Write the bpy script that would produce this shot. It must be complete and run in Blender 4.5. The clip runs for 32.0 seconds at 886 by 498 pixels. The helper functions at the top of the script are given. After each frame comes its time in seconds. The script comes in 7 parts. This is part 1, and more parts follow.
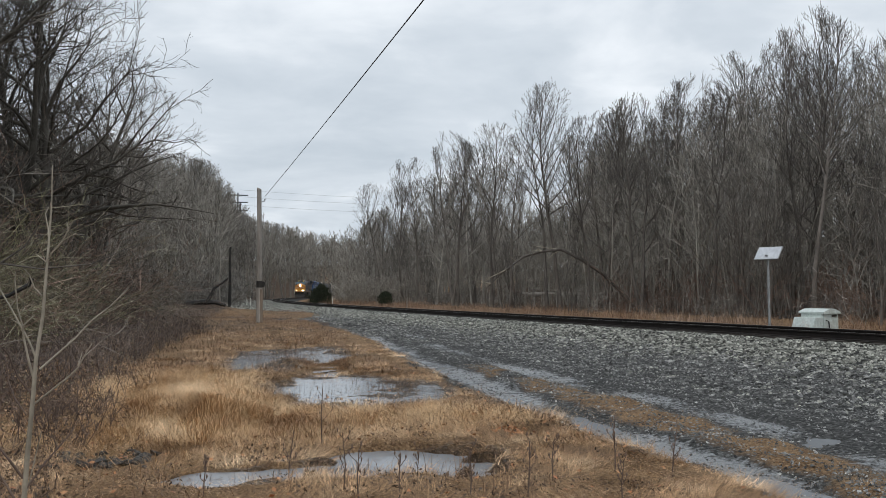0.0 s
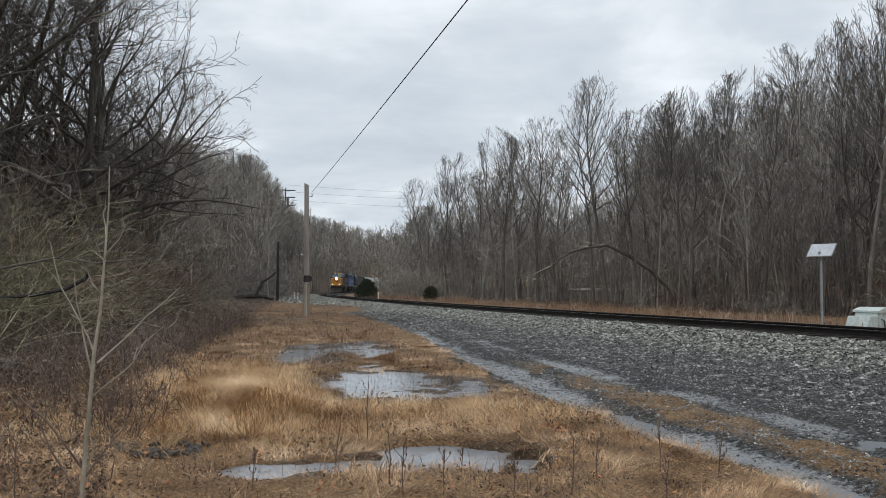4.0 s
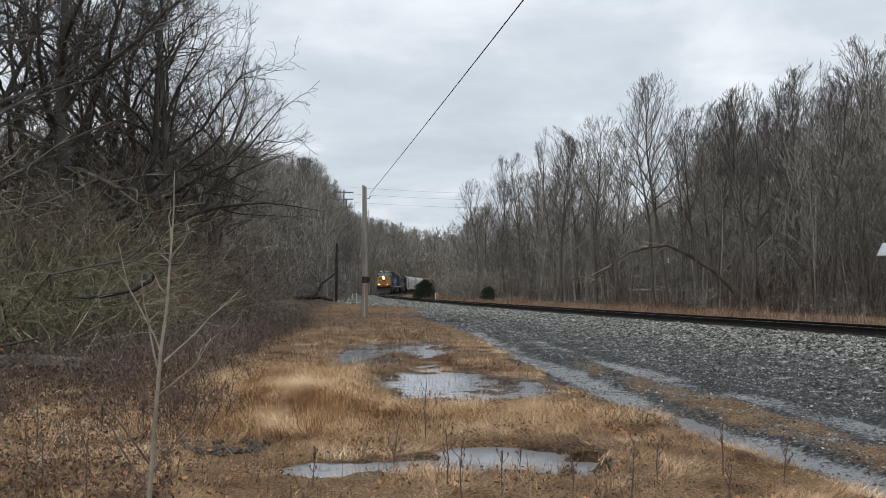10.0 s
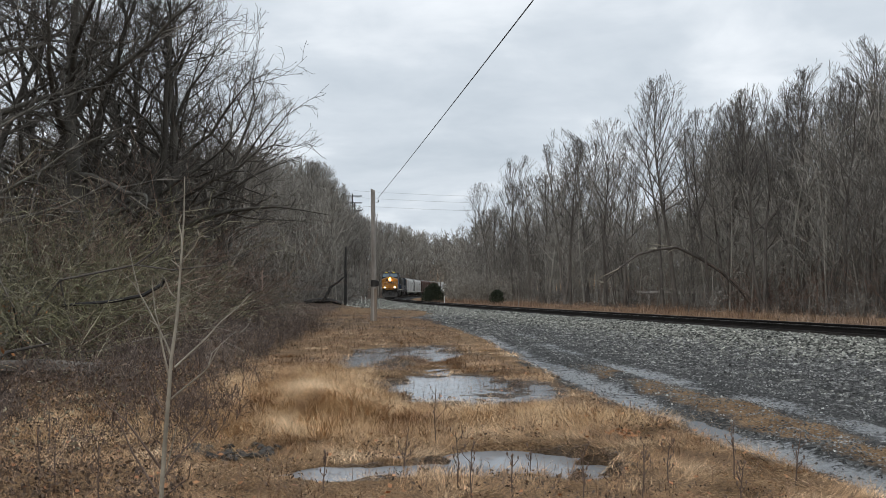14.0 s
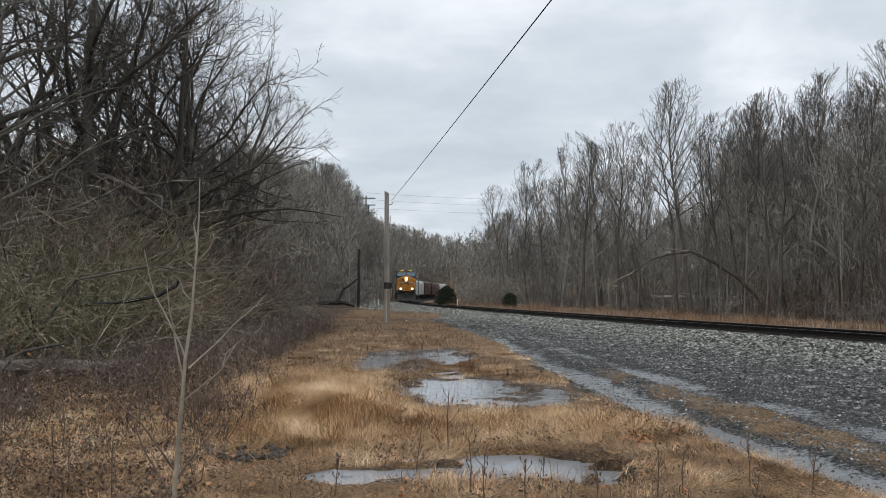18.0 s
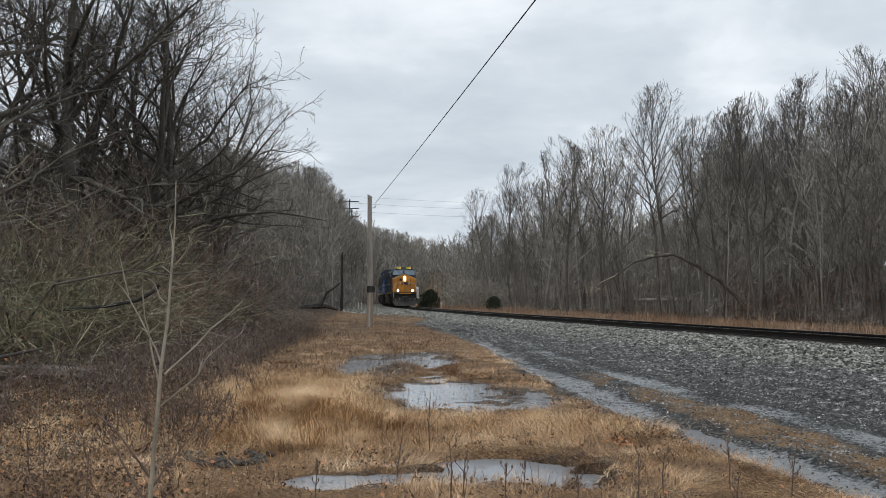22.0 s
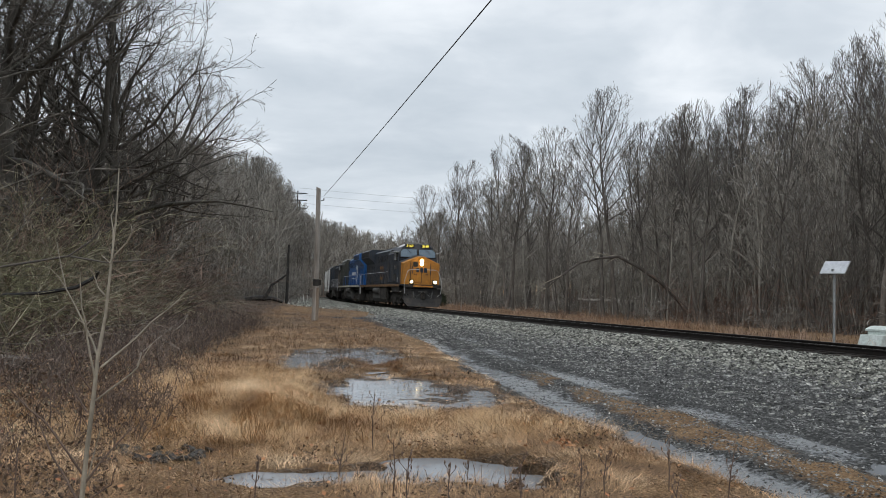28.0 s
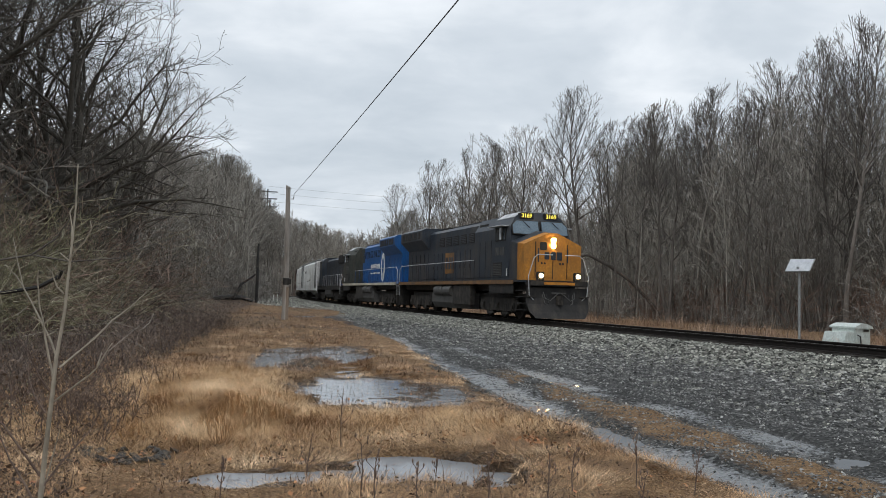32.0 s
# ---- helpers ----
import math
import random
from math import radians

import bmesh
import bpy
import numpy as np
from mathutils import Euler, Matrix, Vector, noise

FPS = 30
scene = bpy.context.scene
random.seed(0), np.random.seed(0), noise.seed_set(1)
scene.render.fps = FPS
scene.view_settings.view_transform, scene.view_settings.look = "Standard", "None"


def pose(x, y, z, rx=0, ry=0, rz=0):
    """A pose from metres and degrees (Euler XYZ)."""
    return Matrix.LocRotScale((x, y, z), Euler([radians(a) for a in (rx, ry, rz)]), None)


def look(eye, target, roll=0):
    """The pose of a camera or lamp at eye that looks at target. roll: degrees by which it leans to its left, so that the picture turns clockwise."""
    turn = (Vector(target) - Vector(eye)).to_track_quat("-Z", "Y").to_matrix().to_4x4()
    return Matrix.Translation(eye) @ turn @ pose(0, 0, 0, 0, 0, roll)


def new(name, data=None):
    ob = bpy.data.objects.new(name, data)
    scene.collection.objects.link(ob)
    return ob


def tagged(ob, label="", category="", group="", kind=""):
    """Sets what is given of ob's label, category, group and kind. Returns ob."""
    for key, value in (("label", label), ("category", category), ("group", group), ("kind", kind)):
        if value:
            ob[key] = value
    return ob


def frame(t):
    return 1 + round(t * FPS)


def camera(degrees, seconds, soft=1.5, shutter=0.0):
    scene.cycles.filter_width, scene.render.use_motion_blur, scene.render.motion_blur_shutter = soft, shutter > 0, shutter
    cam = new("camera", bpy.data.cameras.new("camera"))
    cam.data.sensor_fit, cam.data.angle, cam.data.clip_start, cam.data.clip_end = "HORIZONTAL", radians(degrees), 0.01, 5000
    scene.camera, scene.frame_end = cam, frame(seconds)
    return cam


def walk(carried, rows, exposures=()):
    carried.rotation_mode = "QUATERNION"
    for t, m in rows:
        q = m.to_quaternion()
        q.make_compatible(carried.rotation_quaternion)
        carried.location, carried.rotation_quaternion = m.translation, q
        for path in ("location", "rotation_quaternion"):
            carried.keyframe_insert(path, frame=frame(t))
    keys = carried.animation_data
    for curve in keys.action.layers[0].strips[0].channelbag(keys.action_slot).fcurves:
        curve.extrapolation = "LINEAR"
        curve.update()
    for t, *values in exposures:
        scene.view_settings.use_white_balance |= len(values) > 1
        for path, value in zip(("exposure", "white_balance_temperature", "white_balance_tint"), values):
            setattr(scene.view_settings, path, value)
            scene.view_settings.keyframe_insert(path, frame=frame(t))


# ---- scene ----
# seconds, place of the eye, then turn to the right, tilt upwards and lean in degrees
PATH = [
    (0, 0.000, 0.061, 1.482, 7.74, 3.11, -0.15), (0.5, -0.006, 0.058, 1.480, 7.69, 3.03, -0.26), (1, -0.006, 0.046, 1.486, 7.41, 2.93, -0.38),
    (1.5, -0.006, 0.039, 1.487, 7.00, 2.89, -0.56), (2, -0.010, 0.041, 1.489, 6.49, 2.87, -0.61), (2.5, -0.009, 0.031, 1.491, 6.13, 2.82, -0.50),
    (3, -0.013, 0.025, 1.493, 5.58, 2.74, -0.33), (3.5, -0.010, 0.016, 1.498, 5.05, 2.72, -0.01), (5.5, 0.024, 0.016, 1.509, 3.22, 2.92, 0.03),
    (6, 0.019, 0.014, 1.509, 2.79, 2.89, -0.26), (6.5, 0.012, 0.010, 1.506, 2.53, 2.90, -0.35), (7, 0.013, 0.007, 1.506, 2.22, 2.87, -0.42),
    (7.5, 0.014, 0.001, 1.506, 1.83, 2.83, -0.40), (8, 0.008, 0.004, 1.508, 1.63, 2.77, -0.37), (8.5, 0.006, 0.000, 1.504, 1.30, 2.72, -0.33),
    (9, 0.003, -0.004, 1.502, 0.95, 2.77, -0.20), (9.5, -0.003, 0.004, 1.501, 0.63, 2.82, -0.05), (10, 0.000, 0.004, 1.504, 0.59, 2.80, 0.16),
    (10.5, -0.003, 0.005, 1.500, 0.50, 2.78, 0.26), (11, -0.001, 0.018, 1.502, 0.40, 2.75, 0.28), (11.5, -0.004, 0.007, 1.502, 0.22, 2.72, 0.24),
    (12, -0.006, 0.004, 1.507, 0.11, 2.71, 0.19), (12.5, -0.003, 0.002, 1.504, 0.05, 2.71, 0.11), (13, -0.000, -0.000, 1.507, -0.00, 2.80, 0.00),
    (13.5, 0.002, -0.004, 1.506, -0.00, 2.91, -0.05), (14, -0.003, -0.003, 1.509, -0.01, 3.02, -0.11), (14.5, -0.001, 0.003, 1.504, -0.00, 3.05, -0.12),
    (16.5, -0.002, 0.016, 1.513, -0.31, 3.32, 0.37), (17, -0.006, 0.018, 1.514, -0.46, 3.28, 0.33), (17.5, -0.011, 0.017, 1.515, -0.78, 3.26, 0.33),
    (18, -0.011, 0.016, 1.513, -0.93, 3.20, 0.33), (18.5, -0.005, 0.027, 1.514, -0.98, 3.23, 0.31), (19, 0.003, 0.034, 1.520, -1.00, 3.26, 0.24),
    (19.5, 0.007, 0.039, 1.521, -0.90, 3.30, 0.20), (20, 0.009, 0.032, 1.521, -0.74, 3.36, 0.19), (20.5, 0.010, 0.033, 1.519, -0.55, 3.41, 0.21),
    (21, 0.010, 0.037, 1.515, -0.29, 3.42, 0.20), (21.5, 0.015, 0.043, 1.515, -0.12, 3.42, 0.22), (22, 0.016, 0.041, 1.517, 0.20, 3.44, 0.17),
    (22.5, 0.018, 0.046, 1.523, 0.39, 3.44, 0.10), (23, 0.016, 0.045, 1.526, 0.49, 3.47, 0.14), (23.5, 0.016, 0.041, 1.530, 0.62, 3.52, 0.06),
    (24, 0.014, 0.031, 1.529, 0.91, 3.61, 0.13), (24.5, 0.007, 0.033, 1.535, 1.11, 3.81, 0.39), (25, 0.012, 0.045, 1.529, 1.32, 3.82, 0.70),
    (25.5, 0.013, 0.060, 1.527, 1.60, 3.68, 0.81), (27.5, 0.001, 0.079, 1.538, 3.67, 3.23, 1.64), (28, -0.000, 0.091, 1.536, 3.85, 3.20, 1.73),
    (28.5, 0.003, 0.102, 1.537, 3.98, 3.17, 1.85), (29, 0.013, 0.102, 1.539, 4.16, 3.15, 1.86), (29.5, 0.006, 0.104, 1.535, 4.37, 3.11, 1.93),
    (30, 0.007, 0.089, 1.536, 4.66, 3.09, 1.99), (30.5, 0.016, 0.103, 1.534, 4.90, 3.10, 1.84), (31, 0.017, 0.100, 1.532, 5.16, 3.08, 1.76),
    (31.5, 0.024, 0.113, 1.529, 5.47, 3.13, 1.61), (32, 0.029, 0.119, 1.529, 5.85, 3.17, 1.54),
]


def aim(x, y, z, turn, tilt, lean):
    """The camera's pose from its heading, tilt and lean."""
    return pose(x, y, z) @ pose(0, 0, 0, 0, 0, -turn) @ pose(0, 0, 0, 90 + tilt) @ pose(0, 0, 0, 0, 0, lean)


cam = camera(56.62, 32.0, soft=0.7)
walk(cam, [(row[0], aim(*row[1:])) for row in PATH], exposures=[(0, 0.0), (32, 0.0)])

# ---- light: a closed grey sky, brighter towards the zenith ----
def sky_world():
    w = bpy.data.worlds.new("overcast_sky")
    w.use_nodes = True
    scene.world = w
    nt = w.node_tree
    nt.nodes.clear()
    N, L = nt.nodes.new, nt.links.new
    out, bg = N("ShaderNodeOutputWorld"), N("ShaderNodeBackground")
    sky = N("ShaderNodeTexSky")
    sky.sky_type, sky.sun_disc = "NISHITA", False
    sky.sun_elevation, sky.sun_rotation = radians(48), radians(200)
    sky.air_density, sky.dust_density = 1.5, 4.0
    dim = N("ShaderNodeVectorMath")
    dim.operation = "SCALE"
    dim.inputs["Scale"].default_value = 0.06
    L(sky.outputs["Color"], dim.inputs[0])
    co = N("ShaderNodeTexCoord")
    # the cloud deck lies flat overhead: the way divided by its height
    sep = N("ShaderNodeSeparateXYZ")
    L(co.outputs["Generated"], sep.inputs[0])
    lift = N("ShaderNodeMath")
    lift.operation = "MAXIMUM"
    lift.inputs[1].default_value = 0.0
    L(sep.outputs["Z"], lift.inputs[0])
    add = N("ShaderNodeMath")
    add.operation = "ADD"
    add.inputs[1].default_value = 0.16
    L(lift.outputs[0], add.inputs[0])
    div = N("ShaderNodeVectorMath")
    div.operation = "DIVIDE"
    comb = N("ShaderNodeCombineXYZ")
    for k in "XYZ":
        L(add.outputs[0], comb.inputs[k])
    L(co.outputs["Generated"], div.inputs[0])
    L(comb.outputs[0], div.inputs[1])
    wide, fine = N("ShaderNodeTexNoise"), N("ShaderNodeTexNoise")
    for n, s, d in ((wide, 0.9, 5), (fine, 2.6, 6)):
        n.inputs["Scale"].default_value, n.inputs["Detail"].default_value = s, d
        n.inputs["Roughness"].default_value = 0.55
        n.inputs["Distortion"].default_value = 0.35
        L(div.outputs[0], n.inputs["Vector"])
    mean = N("ShaderNodeMix")
    mean.data_type = "FLOAT"
    mean.inputs[0].default_value = 0.35
    L(wide.outputs["Fac"], mean.inputs[2])
    L(fine.outputs["Fac"], mean.inputs[3])
    ramp = N("ShaderNodeValToRGB")
    e = ramp.color_ramp.elements
    e[0].position, e[0].color = 0.34, (0.46, 0.52, 0.585, 1)
    e[1].position, e[1].color = 0.66, (0.80, 0.84, 0.885, 1)
    mid = e.new(0.5)
    mid.color = (0.585, 0.64, 0.70, 1)
    L(mean.outputs[0], ramp.inputs["Fac"])
    # an overcast sky is about three times brighter overhead than at the horizon
    bright = N("ShaderNodeMapRange")
    bright.inputs["From Min"].default_value, bright.inputs["From Max"].default_value = 0.3, 0.95
    bright.inputs["To Min"].default_value, bright.inputs["To Max"].default_value = 1.22, 1.3
    L(sep.outputs["Z"], bright.inputs["Value"])
    deck = N("ShaderNodeVectorMath")
    deck.operation = "SCALE"
    L(ramp.outputs["Color"], deck.inputs[0])
    L(bright.outputs["Result"], deck.inputs["Scale"])
    both = N("ShaderNodeMix")
    both.data_type = "RGBA"
    both.inputs[0].default_value = 0.93
    L(dim.outputs[0], both.inputs[6])
    L(deck.outputs[0], both.inputs[7])
    L(both.outputs[2], bg.inputs["Color"])
    bg.inputs["Strength"].default_value = 1.0
    L(bg.outputs[0], out.inputs["Surface"])


sky_world()
sun = new("sun", bpy.data.lights.new("sun", "SUN"))
sun.data.energy, sun.data.angle, sun.data.color = 0.98, radians(14), (1.0, 0.985, 0.965)
sun.matrix_basis = look((0, 0, 60), (8, 14, 35))

# ---- materials ----
def material(name, cols, scale=4.0, rough=(0.7, 0.95), metal=0.0, bump=0.3, fine=8.0, depth=0.01, vary=0.0, island=0.0,
             stretch=(1, 1, 1), spec=0.4, grime=None, coat=0.0):
    """Cloudy colour between the given ones, a finer grain in value, roughness and relief; grime: (colour, share)."""
    m = bpy.data.materials.new(name)
    m.use_nodes = True
    nt = m.node_tree
    N, L = nt.nodes.new, nt.links.new
    b = nt.nodes["Principled BSDF"]
    co, mp = N("ShaderNodeTexCoord"), N("ShaderNodeMapping")
    mp.inputs["Scale"].default_value = stretch
    L(co.outputs["Object"], mp.inputs["Vector"])
    n1, n2 = N("ShaderNodeTexNoise"), N("ShaderNodeTexNoise")
    for n, s in ((n1, scale), (n2, scale * fine)):
        n.inputs["Scale"].default_value, n.inputs["Detail"].default_value = s, 5
        L(mp.outputs[0], n.inputs["Vector"])
    ramp = N("ShaderNodeValToRGB")
    e = ramp.color_ramp.elements
    e[0].position, e[1].position = 0.3, 0.7
    e[0].color, e[1].color = (*cols[0], 1), (*cols[-1], 1)
    for k, c in enumerate(cols[1:-1], 1):
        x = e.new(0.3 + 0.4 * k / (len(cols) - 1))
        x.color = (*c, 1)
    L(n1.outputs["Fac"], ramp.inputs["Fac"])
    col = ramp.outputs["Color"]

    def scaled(value, amount, col):
        r = N("ShaderNodeMapRange")
        r.inputs["To Min"].default_value, r.inputs["To Max"].default_value = 1 - amount, 1 + amount
        L(value, r.inputs["Value"])
        v = N("ShaderNodeVectorMath")
        v.operation = "SCALE"
        L(col, v.inputs[0])
        L(r.outputs[0], v.inputs["Scale"])
        return v.outputs[0]

    col = scaled(n2.outputs["Fac"], 0.45, col)
    if vary:
        col = scaled(N("ShaderNodeObjectInfo").outputs["Random"], vary, col)
    if island:
        col = scaled(N("ShaderNodeNewGeometry").outputs["Random Per Island"], island, col)
    if grime:
        n3 = N("ShaderNodeTexNoise")
        n3.inputs["Scale"].default_value, n3.inputs["Detail"].default_value = scale * 0.6, 8
        n3.inputs["Roughness"].default_value = 0.7
        gm = N("ShaderNodeMapping")
        gm.inputs["Scale"].default_value = (1.0, 1.0, 0.35)
        L(co.outputs["Object"], gm.inputs["Vector"])
        L(gm.outputs[0], n3.inputs["Vector"])
        r = N("ShaderNodeMapRange")
        r.inputs["From Min"].default_value, r.inputs["From Max"].default_value = 0.62 - 0.3 * grime[1], 0.8 - 0.2 * grime[1]
        L(n3.outputs["Fac"], r.inputs["Value"])
        mx = N("ShaderNodeMix")
        mx.data_type = "RGBA"
        L(r.outputs[0], mx.inputs[0])
        L(col, mx.inputs[6])
        mx.inputs[7].default_value = (*grime[0], 1)
        col = mx.outputs[2]
    L(col, b.inputs["Base Color"])
    rr = N("ShaderNodeMapRange")
    rr.inputs["To Min"].default_value, rr.inputs["To Max"].default_value = rough
    L(n2.outputs["Fac"], rr.inputs["Value"])
    L(rr.outputs[0], b.inputs["Roughness"])
    b.inputs["Metallic"].default_value = metal
    b.inputs["Specular IOR Level"].default_value = spec
    b.inputs["Coat Weight"].default_value = coat
    if bump:
        bp = N("ShaderNodeBump")
        bp.inputs["Strength"].default_value, bp.inputs["Distance"].default_value = bump, depth
        L(n2.outputs["Fac"], bp.inputs["Height"])
        L(bp.outputs[0], b.inputs["Normal"])
    return m


def glow(name, colour, strength):
    m = bpy.data.materials.new(name)
    m.use_nodes = True
    b = m.node_tree.nodes["Principled BSDF"]
    b.inputs["Base Color"].default_value = (*colour, 1)
    b.inputs["Emission Color"].default_value = (*colour, 1)
    b.inputs["Emission Strength"].default_value = strength
    b.inputs["Roughness"].default_value = 0.2
    return m


def water_material():
    m = bpy.data.materials.new("still_water")
    m.use_nodes = True
    nt = m.node_tree
    N, L = nt.nodes.new, nt.links.new
    b = nt.nodes["Principled BSDF"]
    # bluish grey base: part of the sky's reflection is put into the colour
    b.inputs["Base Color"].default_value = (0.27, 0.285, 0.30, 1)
    b.inputs["Roughness"].default_value = 0.1
    b.inputs["IOR"].default_value = 1.333
    b.inputs["Specular IOR Level"].default_value = 0.5
    n, bp, co = N("ShaderNodeTexNoise"), N("ShaderNodeBump"), N("ShaderNodeTexCoord")
    n.inputs["Scale"].default_value, n.inputs["Detail"].default_value = 7, 3
    bp.inputs["Strength"].default_value, bp.inputs["Distance"].default_value = 0.45, 0.005
    L(co.outputs["Object"], n.inputs["Vector"])
    L(n.outputs["Fac"], bp.inputs["Height"])
    L(bp.outputs[0], b.inputs["Normal"])
    return m


def ground_material():
    """Wet leaf litter and thatch, wet grey gravel, and near-black ground between the ballast stones, told apart by
    three shares laid over the sheet.
    """
    m = bpy.data.materials.new("ground_cover")
    m.use_nodes = True
    nt = m.node_tree
    N, L = nt.nodes.new, nt.links.new
    b = nt.nodes["Principled BSDF"]
    co = N("ShaderNodeTexCoord")

    def noise_of(scale, detail=6, rough=0.6):
        n = N("ShaderNodeTexNoise")
        n.inputs["Scale"].default_value, n.inputs["Detail"].default_value, n.inputs["Roughness"].default_value = scale, detail, rough
        L(co.outputs["Object"], n.inputs["Vector"])
        return n.outputs["Fac"]

    def ramp(fac, *stops):
        r = N("ShaderNodeValToRGB")
        e = r.color_ramp.elements
        e[0].position, e[0].color = stops[0][0], (*stops[0][1], 1)
        e[1].position, e[1].color = stops[-1][0], (*stops[-1][1], 1)
        for p, c in stops[1:-1]:
            e.new(p).color = (*c, 1)
        L(fac, r.inputs["Fac"])
        return r.outputs["Color"]

    def blend(fac, a, c):
        x = N("ShaderNodeMix")
        x.data_type = "RGBA"
        L(fac, x.inputs[0])
        L(a, x.inputs[6])
        L(c, x.inputs[7])
        return x.outputs[2]

    def share(name):
        a = N("ShaderNodeAttribute")
        a.attribute_name = name
        return a.outputs["Fac"]

    def broken(fac, scale, soft=0.2):
        """A share with a ragged edge."""
        s = N("ShaderNodeMath")
        s.operation = "ADD"
        L(fac, s.inputs[0])
        L(noise_of(scale, 8, 0.7), s.inputs[1])
        r = N("ShaderNodeMapRange")
        r.inputs["From Min"].default_value, r.inputs["From Max"].default_value = 1 - soft, 1 + soft
        L(s.outputs[0], r.inputs["Value"])
        return r.outputs[0]

    thatch = ramp(noise_of(2.2), (0.32, (0.04, 0.024, 0.014)), (0.5, (0.19, 0.113, 0.06)), (0.68, (0.37, 0.24, 0.13)))
    straw = ramp(noise_of(38), (0.38, (0.035, 0.021, 0.012)), (0.52, (0.28, 0.172, 0.09)), (0.66, (0.58, 0.41, 0.235)))
    half = N("ShaderNodeValue")
    half.outputs[0].default_value = 0.5
    litter = blend(half.outputs[0], thatch, straw)
    forest = ramp(noise_of(1.4), (0.3, (0.05, 0.035, 0.025)), (0.7, (0.14, 0.095, 0.065)))
    litter = blend(broken(share("forest"), 0.6), litter, forest)
    vor = N("ShaderNodeTexVoronoi")
    vor.inputs["Scale"].default_value = 26
    L(co.outputs["Object"], vor.inputs["Vector"])
    # the low tones also put the shade between loose stones into the gravel's colour
    stones = ramp(vor.outputs["Color"], (0.2, (0.008, 0.008, 0.008)), (0.55, (0.035, 0.036, 0.036)), (0.92, (0.2, 0.2, 0.19)))
    wetgravel = ramp(noise_of(14), (0.3, (0.02, 0.02, 0.02)), (0.7, (0.12, 0.12, 0.115)))
    gravel = blend(half.outputs[0], stones, wetgravel)
    vor2 = N("ShaderNodeTexVoronoi")
    vor2.inputs["Scale"].default_value = 15
    L(co.outputs["Object"], vor2.inputs["Vector"])
    # near black: the shade in the gaps between ballast stones, put into the colour
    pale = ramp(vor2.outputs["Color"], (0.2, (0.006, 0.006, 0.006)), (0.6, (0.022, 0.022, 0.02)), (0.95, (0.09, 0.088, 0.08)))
    col = blend(broken(share("gravel"), 3.0), litter, gravel)
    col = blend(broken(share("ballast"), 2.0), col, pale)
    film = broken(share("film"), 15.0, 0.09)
    # the sky's pale sheen on the wet film is put into the base colour
    skysheen = N("ShaderNodeRGB")
    skysheen.outputs[0].default_value = (0.245, 0.255, 0.262, 1)
    col = blend(film, col, skysheen.outputs[0])
    mud = N("ShaderNodeRGB")
    mud.outputs[0].default_value = (0.075, 0.05, 0.031, 1)
    wet = broken(share("wet"), 5.0, 0.3)
    col = blend(wet, col, mud.outputs[0])
    L(col, b.inputs["Base Color"])
    r = N("ShaderNodeMapRange")
    r.inputs["To Min"].default_value, r.inputs["To Max"].default_value = 0.85, 0.16
    L(wet, r.inputs["Value"])
    sheen = N("ShaderNodeMapRange")
    sheen.inputs["To Min"].default_value, sheen.inputs["To Max"].default_value = 0.0, 0.55
    L(film, sheen.inputs["Value"])
    less = N("ShaderNodeMath")
    less.operation = "SUBTRACT"
    L(r.outputs[0], less.inputs[0])
    L(sheen.outputs[0], less.inputs[1])
    L(less.outputs[0], b.inputs["Roughness"])
    shine = N("ShaderNodeMapRange")
    shine.inputs["To Min"].default_value, shine.inputs["To Max"].default_value = 0.2, 1.0
    L(film, shine.inputs["Value"])
    L(shine.outputs[0], b.inputs["Specular IOR Level"])
    bp = N("ShaderNodeBump")
    bp.inputs["Strength"].default_value, bp.inputs["Distance"].default_value = 0.9, 0.04
    h = N("ShaderNodeMath")
    h.operation = "ADD"
    L(noise_of(30), h.inputs[0])
    L(vor.outputs["Distance"], h.inputs[1])
    L(h.outputs[0], bp.inputs["Height"])
    L(bp.outputs[0], b.inputs["Normal"])
    return m


GROUND = ground_material()
WATER = water_material()
BALLAST = material("ballast_stone", [(0.066, 0.068, 0.059), (0.20, 0.201, 0.177), (0.44, 0.434, 0.385)], 6, (0.6, 0.9), island=0.9, spec=0.2)
PEBBLE = material("wet_pebbles", [(0.035, 0.035, 0.034), (0.12, 0.12, 0.115), (0.36, 0.356, 0.335)], 6, (0.4, 0.7), island=0.9, spec=0.25)
BARK = material("grey_bark", [(0.075, 0.066, 0.057), (0.125, 0.11, 0.096), (0.185, 0.163, 0.142)], 3, (0.8, 1), bump=0.6, depth=0.02, vary=0.3, stretch=(1, 1, 0.3))
TWIG = material("bare_twigs", [(0.068, 0.061, 0.054), (0.112, 0.101, 0.09), (0.17, 0.155, 0.139)], 2, (0.8, 1), bump=0, vary=0.3, island=0.35)
# paler and greyer than TWIG: the haze of distance is put into the colour
AFARTWIG = material("hazy_far_twigs", [(0.142, 0.131, 0.115), (0.235, 0.219, 0.195), (0.34, 0.32, 0.288)], 2, (0.8, 1), bump=0, vary=0.3, island=0.55)
LEFTTWIG = material("grey_brown_twigs", [(0.12, 0.104, 0.086), (0.20, 0.176, 0.148), (0.31, 0.278, 0.236)], 1.2, (0.8, 1), bump=0, vary=0.25, island=0.75)
NEARTWIG = material("dark_near_twigs", [(0.068, 0.06, 0.051), (0.12, 0.106, 0.091), (0.19, 0.17, 0.146)], 1.2, (0.8, 1), bump=0, vary=0.25, island=0.45)
